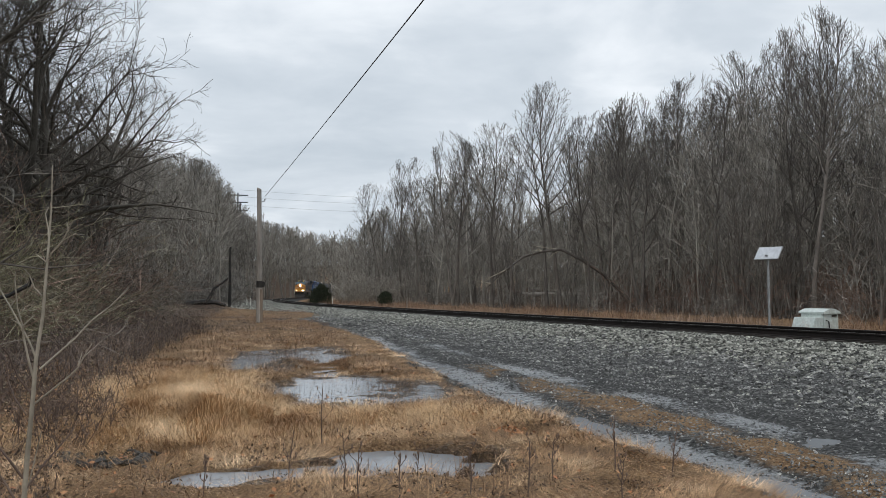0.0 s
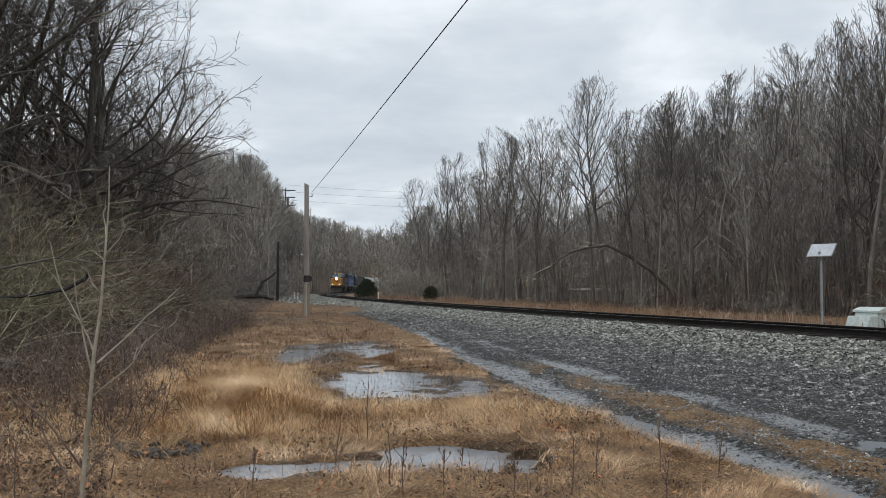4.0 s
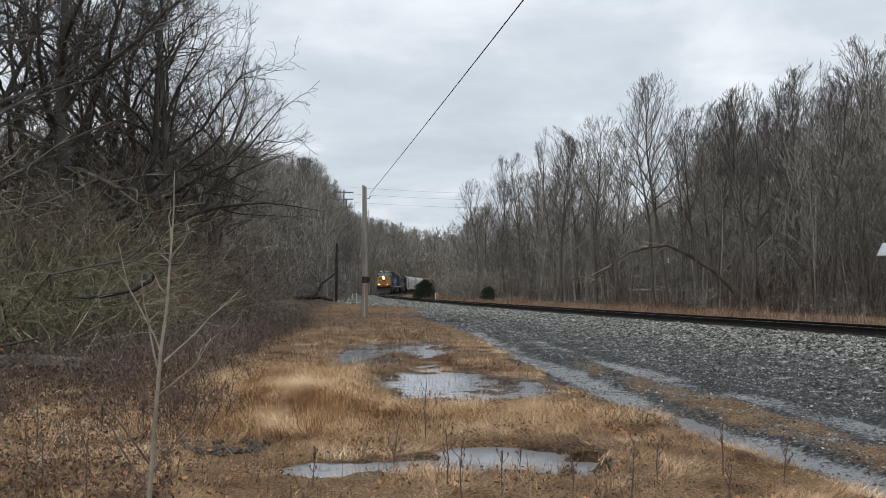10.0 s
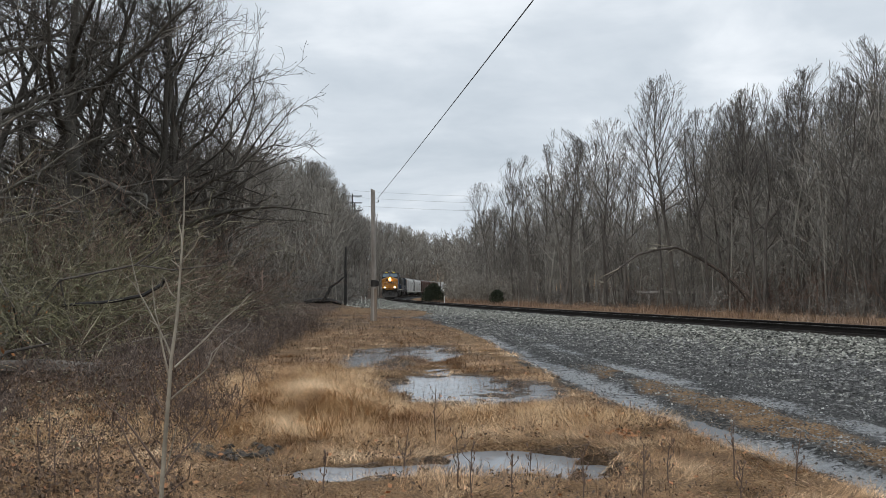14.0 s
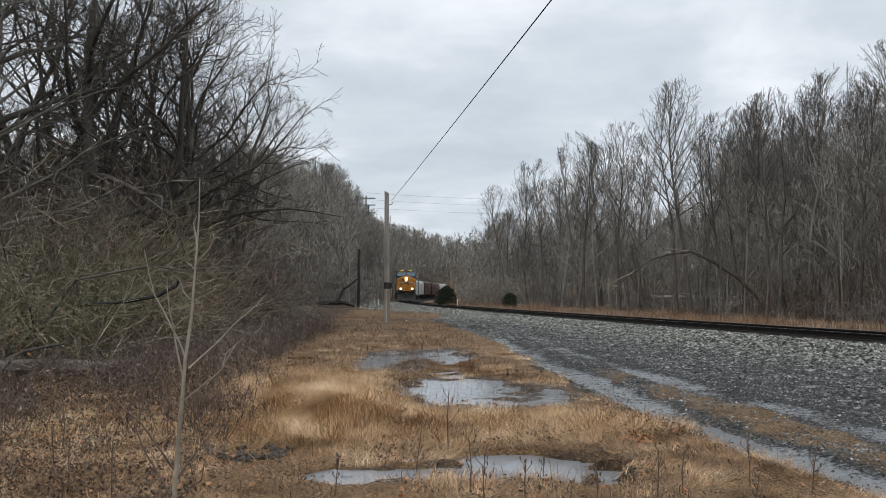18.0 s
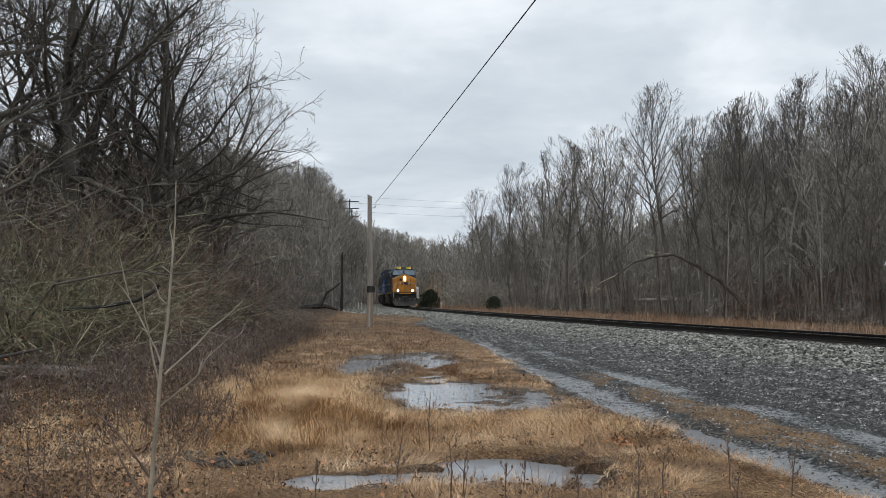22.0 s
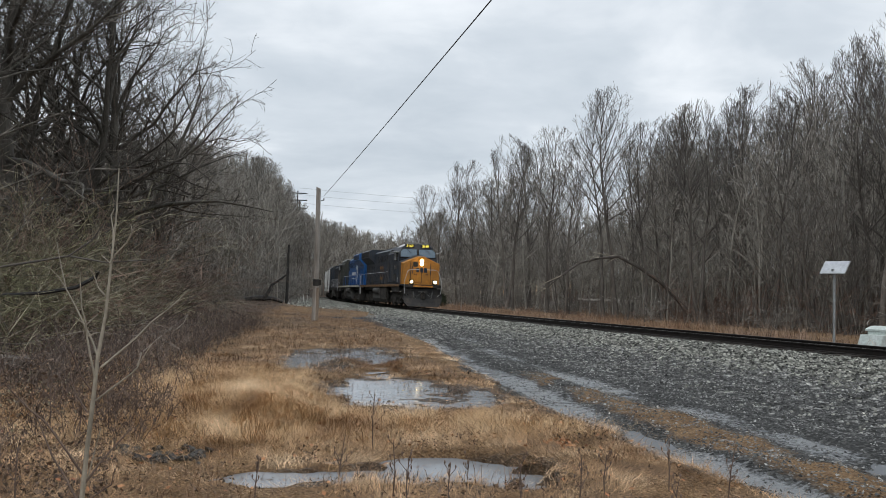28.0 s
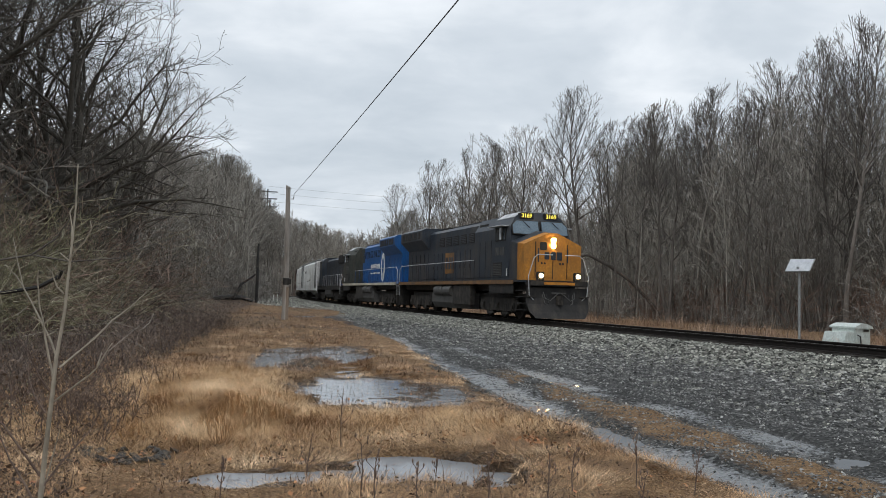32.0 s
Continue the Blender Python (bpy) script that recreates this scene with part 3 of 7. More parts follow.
def ground():
    def axis(a, b, step, far):
        mid = np.arange(a, b + step / 2, step)
        out, d, v = [], step, b
        while v < far:
            d *= 1.16
            v += d
            out.append(v)
        low, d, v = [], step, a
        while v > -far:
            d *= 1.16
            v -= d
            low.append(v)
        return np.array(low[::-1] + list(mid) + out)
    xs, ys = axis(-8.0, 15.0, 0.11, 3000), axis(4.5, 33.0, 0.115, 3000)
    X, Y = np.meshgrid(xs, ys)
    x, y = X.ravel(), Y.ravel()
    z = height(x, y)
    nx, ny = len(xs), len(ys)
    i = (np.arange(ny - 1)[:, None] * nx + np.arange(nx - 1)).ravel()
    faces = np.stack([i, i + 1, i + 1 + nx, i + nx], 1)
    me = mesh_of("ground", np.stack([x, y, z], 1), faces, GROUND, flat=False)
    u, s = track_side(x, y)
    lane = smooth(-0.25, 0.3, x - lane_edge(y) + 0.5 * (bumps(x, y, 0.8, 21) - 0.5)) * (u > 0) * smooth(52, 44, y)
    strip = np.exp(-((x - (rut_one(y) + rut_two(y)) / 2 - 0.1) / 0.5) ** 4) * smooth(19, 14.5, y) * smooth(0.1, 0.35, bumps(x, y, 0.9, 22))
    shares = {
        "gravel": np.clip(lane - 0.85 * strip, 0, 1),
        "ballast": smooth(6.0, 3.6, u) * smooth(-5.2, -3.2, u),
        "forest": np.maximum(smooth(-14, -20, u), smooth(-5.5, -8.5, x) * (u > 0)),
        "wet": np.zeros_like(x),
        "film": np.zeros_like(x),
    }
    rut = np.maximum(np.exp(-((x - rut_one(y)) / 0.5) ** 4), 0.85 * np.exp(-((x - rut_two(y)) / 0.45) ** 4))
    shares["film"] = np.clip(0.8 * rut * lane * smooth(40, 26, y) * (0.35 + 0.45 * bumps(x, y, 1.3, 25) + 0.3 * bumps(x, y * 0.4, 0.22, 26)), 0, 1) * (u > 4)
    wet = 0.0 * lane
    for px, py, rx, ry, depth, level in POOLS:
        q = ((x - px) / rx) ** 2 + ((y - py) / ry) ** 2
        wet = np.maximum(wet, 0.8 * smooth(1.7, 0.9, q))
    shares["wet"] = wet * (u > 4)
    for key, val in shares.items():
        me.attributes.new(key, "FLOAT", "POINT").data.foreach_set("value", val.astype(np.float32))
    tagged(new("ground", me), "wet ground of thatch, gravel and leaf litter", "ground", kind="structure")


ground()


def water_sheet(name, outline, level, label):
    me = mesh_of(name, [(x, y, level) for x, y in outline], [tuple(range(len(outline)))], WATER)
    tagged(new(name, me), label, "puddle", "rain puddles", "structure")


def ring(cx, cy, rx, ry, n=28):
    return [(cx + rx * math.cos(2 * math.pi * k / n), cy + ry * math.sin(2 * math.pi * k / n)) for k in range(n)]


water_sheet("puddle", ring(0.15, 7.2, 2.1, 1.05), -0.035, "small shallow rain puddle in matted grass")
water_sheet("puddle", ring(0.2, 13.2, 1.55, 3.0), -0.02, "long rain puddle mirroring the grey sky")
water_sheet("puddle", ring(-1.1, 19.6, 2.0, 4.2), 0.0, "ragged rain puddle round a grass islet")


def rut_water(name, line, y0, y1, half, drop, label):
    verts, faces = [], []
    ys = np.arange(y0, y1, 0.5)
    for k, y in enumerate(ys):
        x, z = float(line(y)), float(base_height(0, y)) - drop
        verts += [(x - half, y, z), (x + half, y, z)]
        if k:
            faces.append((2 * k - 2, 2 * k - 1, 2 * k + 1, 2 * k))
    tagged(new(name, mesh_of(name, verts, faces, WATER)), label, "puddle", "rain puddles", "structure")


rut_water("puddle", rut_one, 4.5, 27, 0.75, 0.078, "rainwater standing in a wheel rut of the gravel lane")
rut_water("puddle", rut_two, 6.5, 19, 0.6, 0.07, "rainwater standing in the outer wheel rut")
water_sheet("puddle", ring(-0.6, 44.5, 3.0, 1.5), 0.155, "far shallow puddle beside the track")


# ---- the railway track ----
def railway():
    track = thing("track", pose(0, 0, 0), "single railway track of steel rails on dark wooden ties", "railway track", kind="structure")
    half = 0.7175 + 0.037
    prof = [(-0.076, 0), (0.076, 0), (0.076, 0.012), (0.012, 0.03), (0.010, 0.135), (0.036, 0.148), (0.037, 0.18), (0.03, 0.186),
            (-0.03, 0.186), (-0.037, 0.18), (-0.036, 0.148), (-0.010, 0.135), (-0.012, 0.03), (-0.076, 0.012)]
    stops = np.concatenate([np.arange(-60, 60, 2.0), np.arange(60, 460, 5.0)])
    for side in (1, -1):
        verts, faces, n = [], [], len(prof)
        for k, s in enumerate(stops):
            p, a = along(s)
            r = np.array([math.cos(a), math.sin(a)])
            for d, h in prof:
                q = p + r * (d - side * half)
                verts.append((q[0], q[1], RAILTOP - 0.186 + h))
            if k:
                faces += [((k - 1) * n + i, (k - 1) * n + (i + 1) % n, k * n + (i + 1) % n, k * n + i) for i in range(n)]
        me = mesh_of("rail", verts, faces, RAILSTEEL)
        me.materials.append(RAILHEAD)
        for f in me.polygons:
            if f.index % n == 7:
                f.material_index = 1
        part("rail", me, None, track, "dark rusty rail with a polished head")
    tie = Shape().box(-0.11, 0.11, -1.3, 1.3, -0.17, 0, c=0.012).mesh("tie", TIEWOOD)
    rest = Shape()
    for k in range(700):
        s = -40 + k * 0.54
        p, a = along(s)
        m = pose(p[0], p[1], RAILTOP - 0.205 + 0.008 * random.uniform(-1, 1), 0, 0, math.degrees(a) + 90 + random.uniform(-1, 1))
        if k < 300:
            part("tie", tie, None, track, at=m)
        else:
            rest.box(-0.11, 0.11, -1.3, 1.3, -0.17, 0, m=m)
    tagged(part("far_ties", rest, TIEWOOD, track), kind="stuff")


railway()


def crushed(name, px, py, size, mat, label, rng):
    """Blunt broken stones: a wide foot, a shoulder and a smaller skewed top, nine faces each."""
    n = len(px)
    pz = height(px, py) + size * 0.12
    a = np.arange(4) * np.pi / 2
    foot = np.stack([np.cos(a), np.sin(a), np.full(4, -0.25)], 1)
    top = np.stack([0.62 * np.cos(a + 0.4), 0.62 * np.sin(a + 0.4), np.full(4, 0.55)], 1)
    v = np.concatenate([foot, top])[None] * np.array([1.0, 0.72, 0.75]) * size[:, None, None]
    v = v + (rng.random((n, 8, 3)) - 0.5) * size[:, None, None] * 0.55
    t = rng.random(n) * 6.28
    c, sn = np.cos(t)[:, None], np.sin(t)[:, None]
    v = np.stack([v[..., 0] * c - v[..., 1] * sn, v[..., 0] * sn + v[..., 1] * c, v[..., 2]], -1)
    v += np.stack([px, py, pz], 1)[:, None]
    quads = np.array([(k, (k + 1) % 4, 4 + (k + 1) % 4, 4 + k) for k in range(4)] + [(4, 5, 6, 7)])
    f = (quads[None] + (np.arange(n) * 8)[:, None, None]).reshape(-1, 4)
    tagged(new(name, mesh_of(name, v.reshape(-1, 3), f, mat)), label, "ballast", kind="stuff")


def ballast_stones():
    """Loose crushed stone on the shoulder that faces the camera; darker and wetter towards the lane."""
    rng = np.random.default_rng(5)
    n = 64000
    s = -9 + 62 * rng.random(n) ** 1.45
    u = 1.3 + 10.15 * rng.random(n)
    keep = (rng.random(n) < 0.5 + 0.5 * smooth(8.0, 3.8, u)) & ((rng.random(n) < smooth(10.0, 8.6, u)) | (s > 4)) & (np.abs(u - 0.755) > 0.12)
    s, u = s[keep], u[keep]
    px, py = lines_along(s, u)
    dry = (px > rut_two(py) + 0.55 + 0.5 * rng.random(len(px))) | ((py > 25) & (px > lane_edge(py) + 0.5))
    s, u, px, py = s[dry], u[dry], px[dry], py[dry]
    size = (0.034 + 0.036 * rng.random(len(px)) ** 1.4) * (1 - 0.35 * smooth(3.5, 7.5, u)) * (1 + 0.012 * np.maximum(0, s))
    wet = rng.random(len(px)) < smooth(3.4, 7.0, u) * (0.4 + 0.7 * bumps(px, py, 1.5, 51))
    crushed("ballast_stones", px[~wet], py[~wet], size[~wet], BALLAST, "loose pale crushed stone ballast beside the rails", rng)
    crushed("ballast_stones", px[wet], py[wet], size[wet], PEBBLE, "dark wet crushed stone beside the gravel lane", rng)
    # the coarse look of the far shoulder
    n = 24000
    s, u = 44 + 96 * rng.random(n) ** 1.2, 0.85 + 9.5 * rng.random(n)
    keep = np.abs(u - 0.755) > 0.15
    s, u = s[keep], u[keep]
    px, py = lines_along(s, u)
    crushed("ballast_stones", px, py, (0.05 + 0.06 * rng.random(len(px))) * (0.8 + 0.006 * s), BALLAST, "pale ballast beside the far rails", rng)


ballast_stones()


def lane_gravel():
    """Small wet stones pressed into the gravel lane."""
    rng = np.random.default_rng(6)
    n = 95000
    y = 5.5 + 30 * rng.random(n) ** 1.6
    x = lane_edge(y) + 9 * rng.random(n)
    u, s = track_side(x, y)
    ruts = np.maximum(np.exp(-((x - rut_one(y)) / 0.42) ** 4), np.exp(-((x - rut_two(y)) / 0.42) ** 4))
    ok = (u > 4.4) & (rng.random(n) > 0.55 * ruts) & (rng.random(n) < 0.45 + 0.55 * smooth(0.3, 0.6, bumps(x, y, 0.9, 23)))
    x, y = x[ok], y[ok]
    n = len(x)
    size = 0.007 + 0.013 * rng.random(n) ** 2 + 0.0006 * y
    c = np.stack([x, y, height(x, y) + size * 0.2], 1)
    tet = np.array([(1, 0, -0.3), (-0.5, 0.87, -0.3), (-0.5, -0.87, -0.3), (0.1, 0, 0.45)])
    v = tet[None] * size[:, None, None] + (rng.random((n, 4, 3)) - 0.5) * size[:, None, None] * 0.9 + c[:, None]
    f = (np.array([(0, 1, 3), (1, 2, 3), (2, 0, 3)])[None] + (np.arange(n) * 4)[:, None, None]).reshape(-1, 3)
    tagged(new("lane_gravel", mesh_of("lane_gravel", v.reshape(-1, 3), f, PEBBLE)), "small wet grey stones of the gravel lane", "gravel", kind="stuff")


lane_gravel()

# ---- bare trees ----
def prisms(p0, p1, r0, r1, sides=3):
    """Open tapered prisms along many short segments at once."""
    p0, p1 = np.asarray(p0, float), np.asarray(p1, float)
    r0, r1 = np.asarray(r0, float), np.asarray(r1, float)
    d = p1 - p0
    d /= np.maximum(1e-9, np.linalg.norm(d, axis=1))[:, None]
    ref = np.where(np.abs(d[:, :1]) < 0.8, np.array([[1.0, 0, 0]]), np.array([[0, 1.0, 0]]))
    a = np.cross(d, ref)
    a /= np.linalg.norm(a, axis=1)[:, None]
    b = np.cross(d, a)
    n = len(p0)
    if sides == 2:  # hair-thin twigs: one narrow strip each
        w = a * np.cos(np.arange(n) * 2.4)[:, None] + b * np.sin(np.arange(n) * 2.4)[:, None]
        v = np.stack([p0 - w * r0[:, None], p0 + w * r0[:, None], p1 + w * r1[:, None], p1 - w * r1[:, None]], 1)
        return v.reshape(-1, 3), np.arange(4 * n).reshape(-1, 4)
    t = 2 * np.pi * np.arange(sides) / sides
    off = a[:, None] * np.cos(t)[None, :, None] + b[:, None] * np.sin(t)[None, :, None]
    v = np.concatenate([p0[:, None] + off * r0[:, None, None], p1[:, None] + off * r1[:, None, None]], 1)
    k = np.arange(sides)
    q = np.stack([k, (k + 1) % sides, sides + (k + 1) % sides, sides + k], 1)
    f = (q[None] + (np.arange(n) * 2 * sides)[:, None, None]).reshape(-1, 4)
    return v.reshape(-1, 3), f


def span_to(p, d, env):
    """The way from p along d to the skin of an egg-shaped crown: env holds its middle, its half width and its half height."""
    mid, wide, high = env
    scale = np.stack([wide, wide, high], -1)
    q, e = (p - mid) / scale, d / scale
    a, b, c = (e * e).sum(-1), (q * e).sum(-1), (q * q).sum(-1) - 1
    return (-b + np.sqrt(np.maximum(b * b - a * c, 0))) / np.maximum(a, 1e-9)


def children(rng, p, length, r, count, ratio, spread, lift, segs, first=0.25, fall=0.55, stray=0.15, env=None, tilt=None, slim=0.031):
    """Side branches for many parent polylines: p (n, k, 3) points, length and radius per parent.
    env: the crown that they may fill; tilt: their angles from the upright at the foot and at the top."""
    n, k, _ = p.shape
    t = first + (1 - first) * (np.arange(count)[None] + rng.random((n, count))) / count
    g = t * (k - 1)
    i = np.minimum(g.astype(int), k - 2)
    w = (g - i)[..., None]
    rows = np.arange(n)[:, None]
    start = p[rows, i] * (1 - w) + p[rows, i + 1] * w
    way = p[rows, i + 1] - p[rows, i]
    way /= np.maximum(1e-9, np.linalg.norm(way, axis=-1, keepdims=True))
    if tilt:
        turn = 2.4 * np.arange(count)[None] + 6.28 * rng.random((n, 1)) + 0.5 * rng.normal(size=(n, count))
        side = np.stack([np.cos(turn), np.sin(turn), 0 * turn], -1)
        share = (t - first) / (1 - first)
        ang = ((tilt[0] + (tilt[1] - tilt[0]) * share) * (0.8 + 0.4 * rng.random((n, count))))[..., None]
        way = np.broadcast_to(np.array([0, 0, 1.0]), way.shape)
    else:
        side = rng.normal(size=(n, count, 3))
        side -= (side * way).sum(-1, keepdims=True) * way
        side /= np.maximum(1e-9, np.linalg.norm(side, axis=-1, keepdims=True))
        ang = spread * (0.7 + 0.6 * rng.random((n, count, 1)))
    head = way * np.cos(ang) + side * np.sin(ang)
    L = length[:, None] * ratio * (0.6 + 0.7 * rng.random((n, count))) * (1.1 - fall * t)
    if env is not None:
        env = tuple(np.repeat(a[:, None], count, 1) for a in env)
        room = np.maximum(span_to(start, head, env), 0.0)
        L = room * (0.75 + 0.3 * rng.random((n, count))) if tilt else np.minimum(L, room * (0.85 + 0.35 * rng.random((n, count))) + 0.06 * length[:, None])
        env = tuple(a.reshape(-1, *a.shape[2:]) for a in env)
    R = np.minimum(r[:, None] * (1 - 0.75 * t) * 0.55, L * slim)
    start, head, L, R = start.reshape(-1, 3), head.reshape(-1, 3), L.ravel(), R.ravel()
    pts = [start]
    h = head
    for q in range(segs):
        h = h + rng.normal(size=h.shape) * stray + np.array([0, 0, lift])
        h /= np.linalg.norm(h, axis=1)[:, None]
        pts.append(pts[-1] + h * (L / segs)[:, None])
    return np.stack(pts, 1), env, L, R


def tubes_of(p, r, sides, thin):
    n, k, _ = p.shape
    t = np.arange(k) / (k - 1)
    rad = np.maximum(thin, r[:, None] * (1 - 0.92 * t)[None])
    return prisms(p[:, :-1].reshape(-1, 3), p[:, 1:].reshape(-1, 3), rad[:, :-1].ravel(), rad[:, 1:].ravel(), sides)


def join(parts):
    v, f, n = [], [], 0
    for a, b in parts:
        v.append(a)
        f.append(b + n)
        n += len(a)
    return np.concatenate(v), np.concatenate(f)


def tree_meshes(seed, tall, girth, limbs, counts, wide, clear=0.3, tilt=(0.95, 0.25), lift=0.06, thin=0.006, stems=1, wobble=0.06, stray=0.075, bare=0.2, fork=0.55):
    """Trunk and crown meshes of a leafless tree: a tapering trunk, limbs that reach for the skin of the crown, and three orders of twigs."""
    rng = np.random.default_rng(seed)
    k = 11
    trunks = []
    for q in range(stems):
        pts = [np.array([0.22 * q, 0.1 * q, -0.3])]
        h = np.array([rng.normal() * (0.03 + 0.12 * (stems > 1)), rng.normal() * (0.03 + 0.12 * (stems > 1)), 1.0])
        for j in range(k - 1):
            h = h + rng.normal(size=3) * np.array([wobble, wobble, 0]) + np.array([0, 0, 0.07])
            h /= np.linalg.norm(h)
            pts.append(pts[-1] + h * tall * 0.95 / (k - 1))
        trunks.append(pts)
    p = np.array(trunks)
    L, R = np.full(stems, float(tall)), np.full(stems, float(girth))
    t = np.arange(k) / (k - 1)
    rad = R[:, None] * ((1 - t) ** 0.9 * 0.9 + 0.04)[None]
    rad[:, 0] *= 1.35
    low, high = clear * 0.75 * tall, tall * 1.03
    env = (np.tile([p[:, -1, 0].mean() * 0.6, p[:, -1, 1].mean() * 0.6, (low + high) / 2], (stems, 1)), np.full(stems, float(wide)), np.full(stems, (high - low) / 2))
    trunk = [prisms(p[:, :-1].reshape(-1, 3), p[:, 1:].reshape(-1, 3), rad[:, :-1].ravel(), rad[:, 1:].ravel(), 8)]
    pp, env, ll, rr = children(rng, p, L, R, limbs, 1, 0, lift, 6, clear, 0, stray, env, tilt, 0.024)
    trunk.append(tubes_of(pp, rr, 5, thin * 1.5))
    crown = []
    for c, ratio, segs, sides in counts:
        pp, env, ll, rr = children(rng, pp, ll, rr, c, ratio, fork, lift + 0.04, segs, bare, 0.4, stray * 1.2, env)
        crown.append(tubes_of(pp, rr, sides, thin if sides > 2 else thin * 0.62))
    return join(trunk), join(crown)


def bare_tree(name, at, meshes, label, category="tree", group="", size=1.0):
    ob = thing(name, at, label, category, group)
    ob.scale = (size, size, size)
    for nm, me in zip(("trunk", "crown"), meshes):
        part(nm, me, None, ob)
    return ob


def built(name, seed, twigs=None, bark=None, **k):
    a, b = tree_meshes(seed, **k)
    return (mesh_of("trunk", *a, bark or BARK), mesh_of("crown", *b, twigs or TWIG))


def at_track(s, u):
    p, a = along(s)
    return p[0] - math.cos(a) * u, p[1] - math.sin(a) * u


def stand(x, y, turn=0, tilt=0):
    return pose(x, y, float(height(x, y)) - 0.03, tilt, 0, turn)


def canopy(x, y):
    """How high the woods stand over the eye's level, by bearing from the camera to fit the skyline in its view: tall on
    the near slopes, falling towards the gap of the bend.
    """
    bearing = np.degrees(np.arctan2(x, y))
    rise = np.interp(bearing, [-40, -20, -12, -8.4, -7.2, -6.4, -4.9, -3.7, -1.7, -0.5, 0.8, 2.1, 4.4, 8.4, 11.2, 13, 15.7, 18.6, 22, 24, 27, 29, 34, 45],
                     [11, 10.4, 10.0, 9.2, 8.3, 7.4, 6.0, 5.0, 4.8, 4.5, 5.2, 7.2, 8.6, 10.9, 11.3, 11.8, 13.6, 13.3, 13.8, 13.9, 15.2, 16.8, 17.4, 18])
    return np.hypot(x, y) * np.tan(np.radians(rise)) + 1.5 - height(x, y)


def woods():
    rng = random.Random(11)
    fine = ((7, 0.5, 4, 3), (5, 0.46, 3, 3), (4, 0.46, 2, 2))
    mid = ((6, 0.55, 4, 3), (4, 0.55, 3, 2), (3, 0.6, 2, 2))
    light = ((6, 0.55, 2, 2), (5, 0.52, 1, 2), (2, 0.65, 1, 2))
    big = [built("big", 100 + k, twigs=NEARTWIG, bark=LEFTBARK, tall=13.0 + k, girth=0.21 + 0.03 * (k % 3), limbs=15 - 4 * (k % 2), counts=fine, wide=5.0 + 0.5 * (k % 3), clear=0.2, tilt=(1.2, 0.3), lift=0.035, thin=0.0085, stems=1 + (k % 2), wobble=0.1, stray=0.17, fork=0.7) for k in range(4)]
    spread = built("spread", 120, twigs=NEARTWIG, bark=LEFTBARK, tall=14.5, girth=0.33, limbs=17, counts=fine, wide=7.6, clear=0.24, tilt=(1.25, 0.3), lift=0.02, thin=0.009, wobble=0.08, stray=0.18, fork=0.7)
    tall = [built("tall", 200 + k, tall=20.0, girth=0.19, limbs=17, counts=mid, wide=(3.0, 3.6, 4.2, 2.6, 3.3)[k], clear=(0.42, 0.36, 0.5, 0.4, 0.3)[k], tilt=((0.8, 0.2), (0.95, 0.25), (0.75, 0.3), (0.7, 0.2), (1.0, 0.3))[k], lift=0.06, thin=0.0125, stems=1 + (k == 4)) for k in range(5)]
    crowned = built("crowned", 231, tall=20.0, girth=0.23, limbs=22, counts=mid, wide=4.3, clear=0.40, tilt=(0.85, 0.3), lift=0.05, thin=0.0135)
    left_tall = [(a, b.copy()) for a, b in tall[:3]]
    for a, b in left_tall:
        b.materials[0] = LEFTTWIG
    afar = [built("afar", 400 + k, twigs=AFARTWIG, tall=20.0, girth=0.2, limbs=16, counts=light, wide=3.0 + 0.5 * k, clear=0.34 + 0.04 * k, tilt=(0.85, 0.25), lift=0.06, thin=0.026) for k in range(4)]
    slim = [built("slim", 300 + k, twigs=AFARTWIG if k % 2 else None, tall=9.5, girth=0.07, limbs=9, counts=((6, 0.5, 3, 2), (4, 0.5, 2, 2), (3, 0.5, 1, 2)), wide=1.9 + 0.3 * k, clear=0.2, tilt=(0.8, 0.3), lift=0.08, thin=0.012, stems=2, stray=0.14) for k in range(4)]
    left_slim = [(a, b.copy()) for a, b in slim]
    for a, b in left_slim:
        b.materials[0] = LEFTTWIG

    def put(pool, x, y, size, label, group):
        return bare_tree("bare_tree", stand(x, y, rng.uniform(0, 360), rng.uniform(-2, 2)), rng.choice(pool), label, "tree", group, size)

    def roof(x, y, a, b, full):
        """A size that lets a tree of that full height reach between two shares of the canopy."""
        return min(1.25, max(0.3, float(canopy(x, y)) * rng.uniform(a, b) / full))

    left = "tall leafless tree with dark spreading limbs above brush"
    bare_tree("bare_tree", stand(-11.6, 26.0, 70), spread, "broad leafless tree with a stout trunk and long arching limbs", "tree", "trees of the near woods", 1.0)
    bare_tree("bare_tree", stand(-9.6, 29.8, 300), spread, "broad leafless tree with a stout trunk and long arching limbs", "tree", "trees of the near woods", 0.84)
    bare_tree("bare_tree", stand(-13.6, 22.6, 200), spread, "broad leafless tree with a stout trunk and long arching limbs", "tree", "trees of the near woods", 0.95)
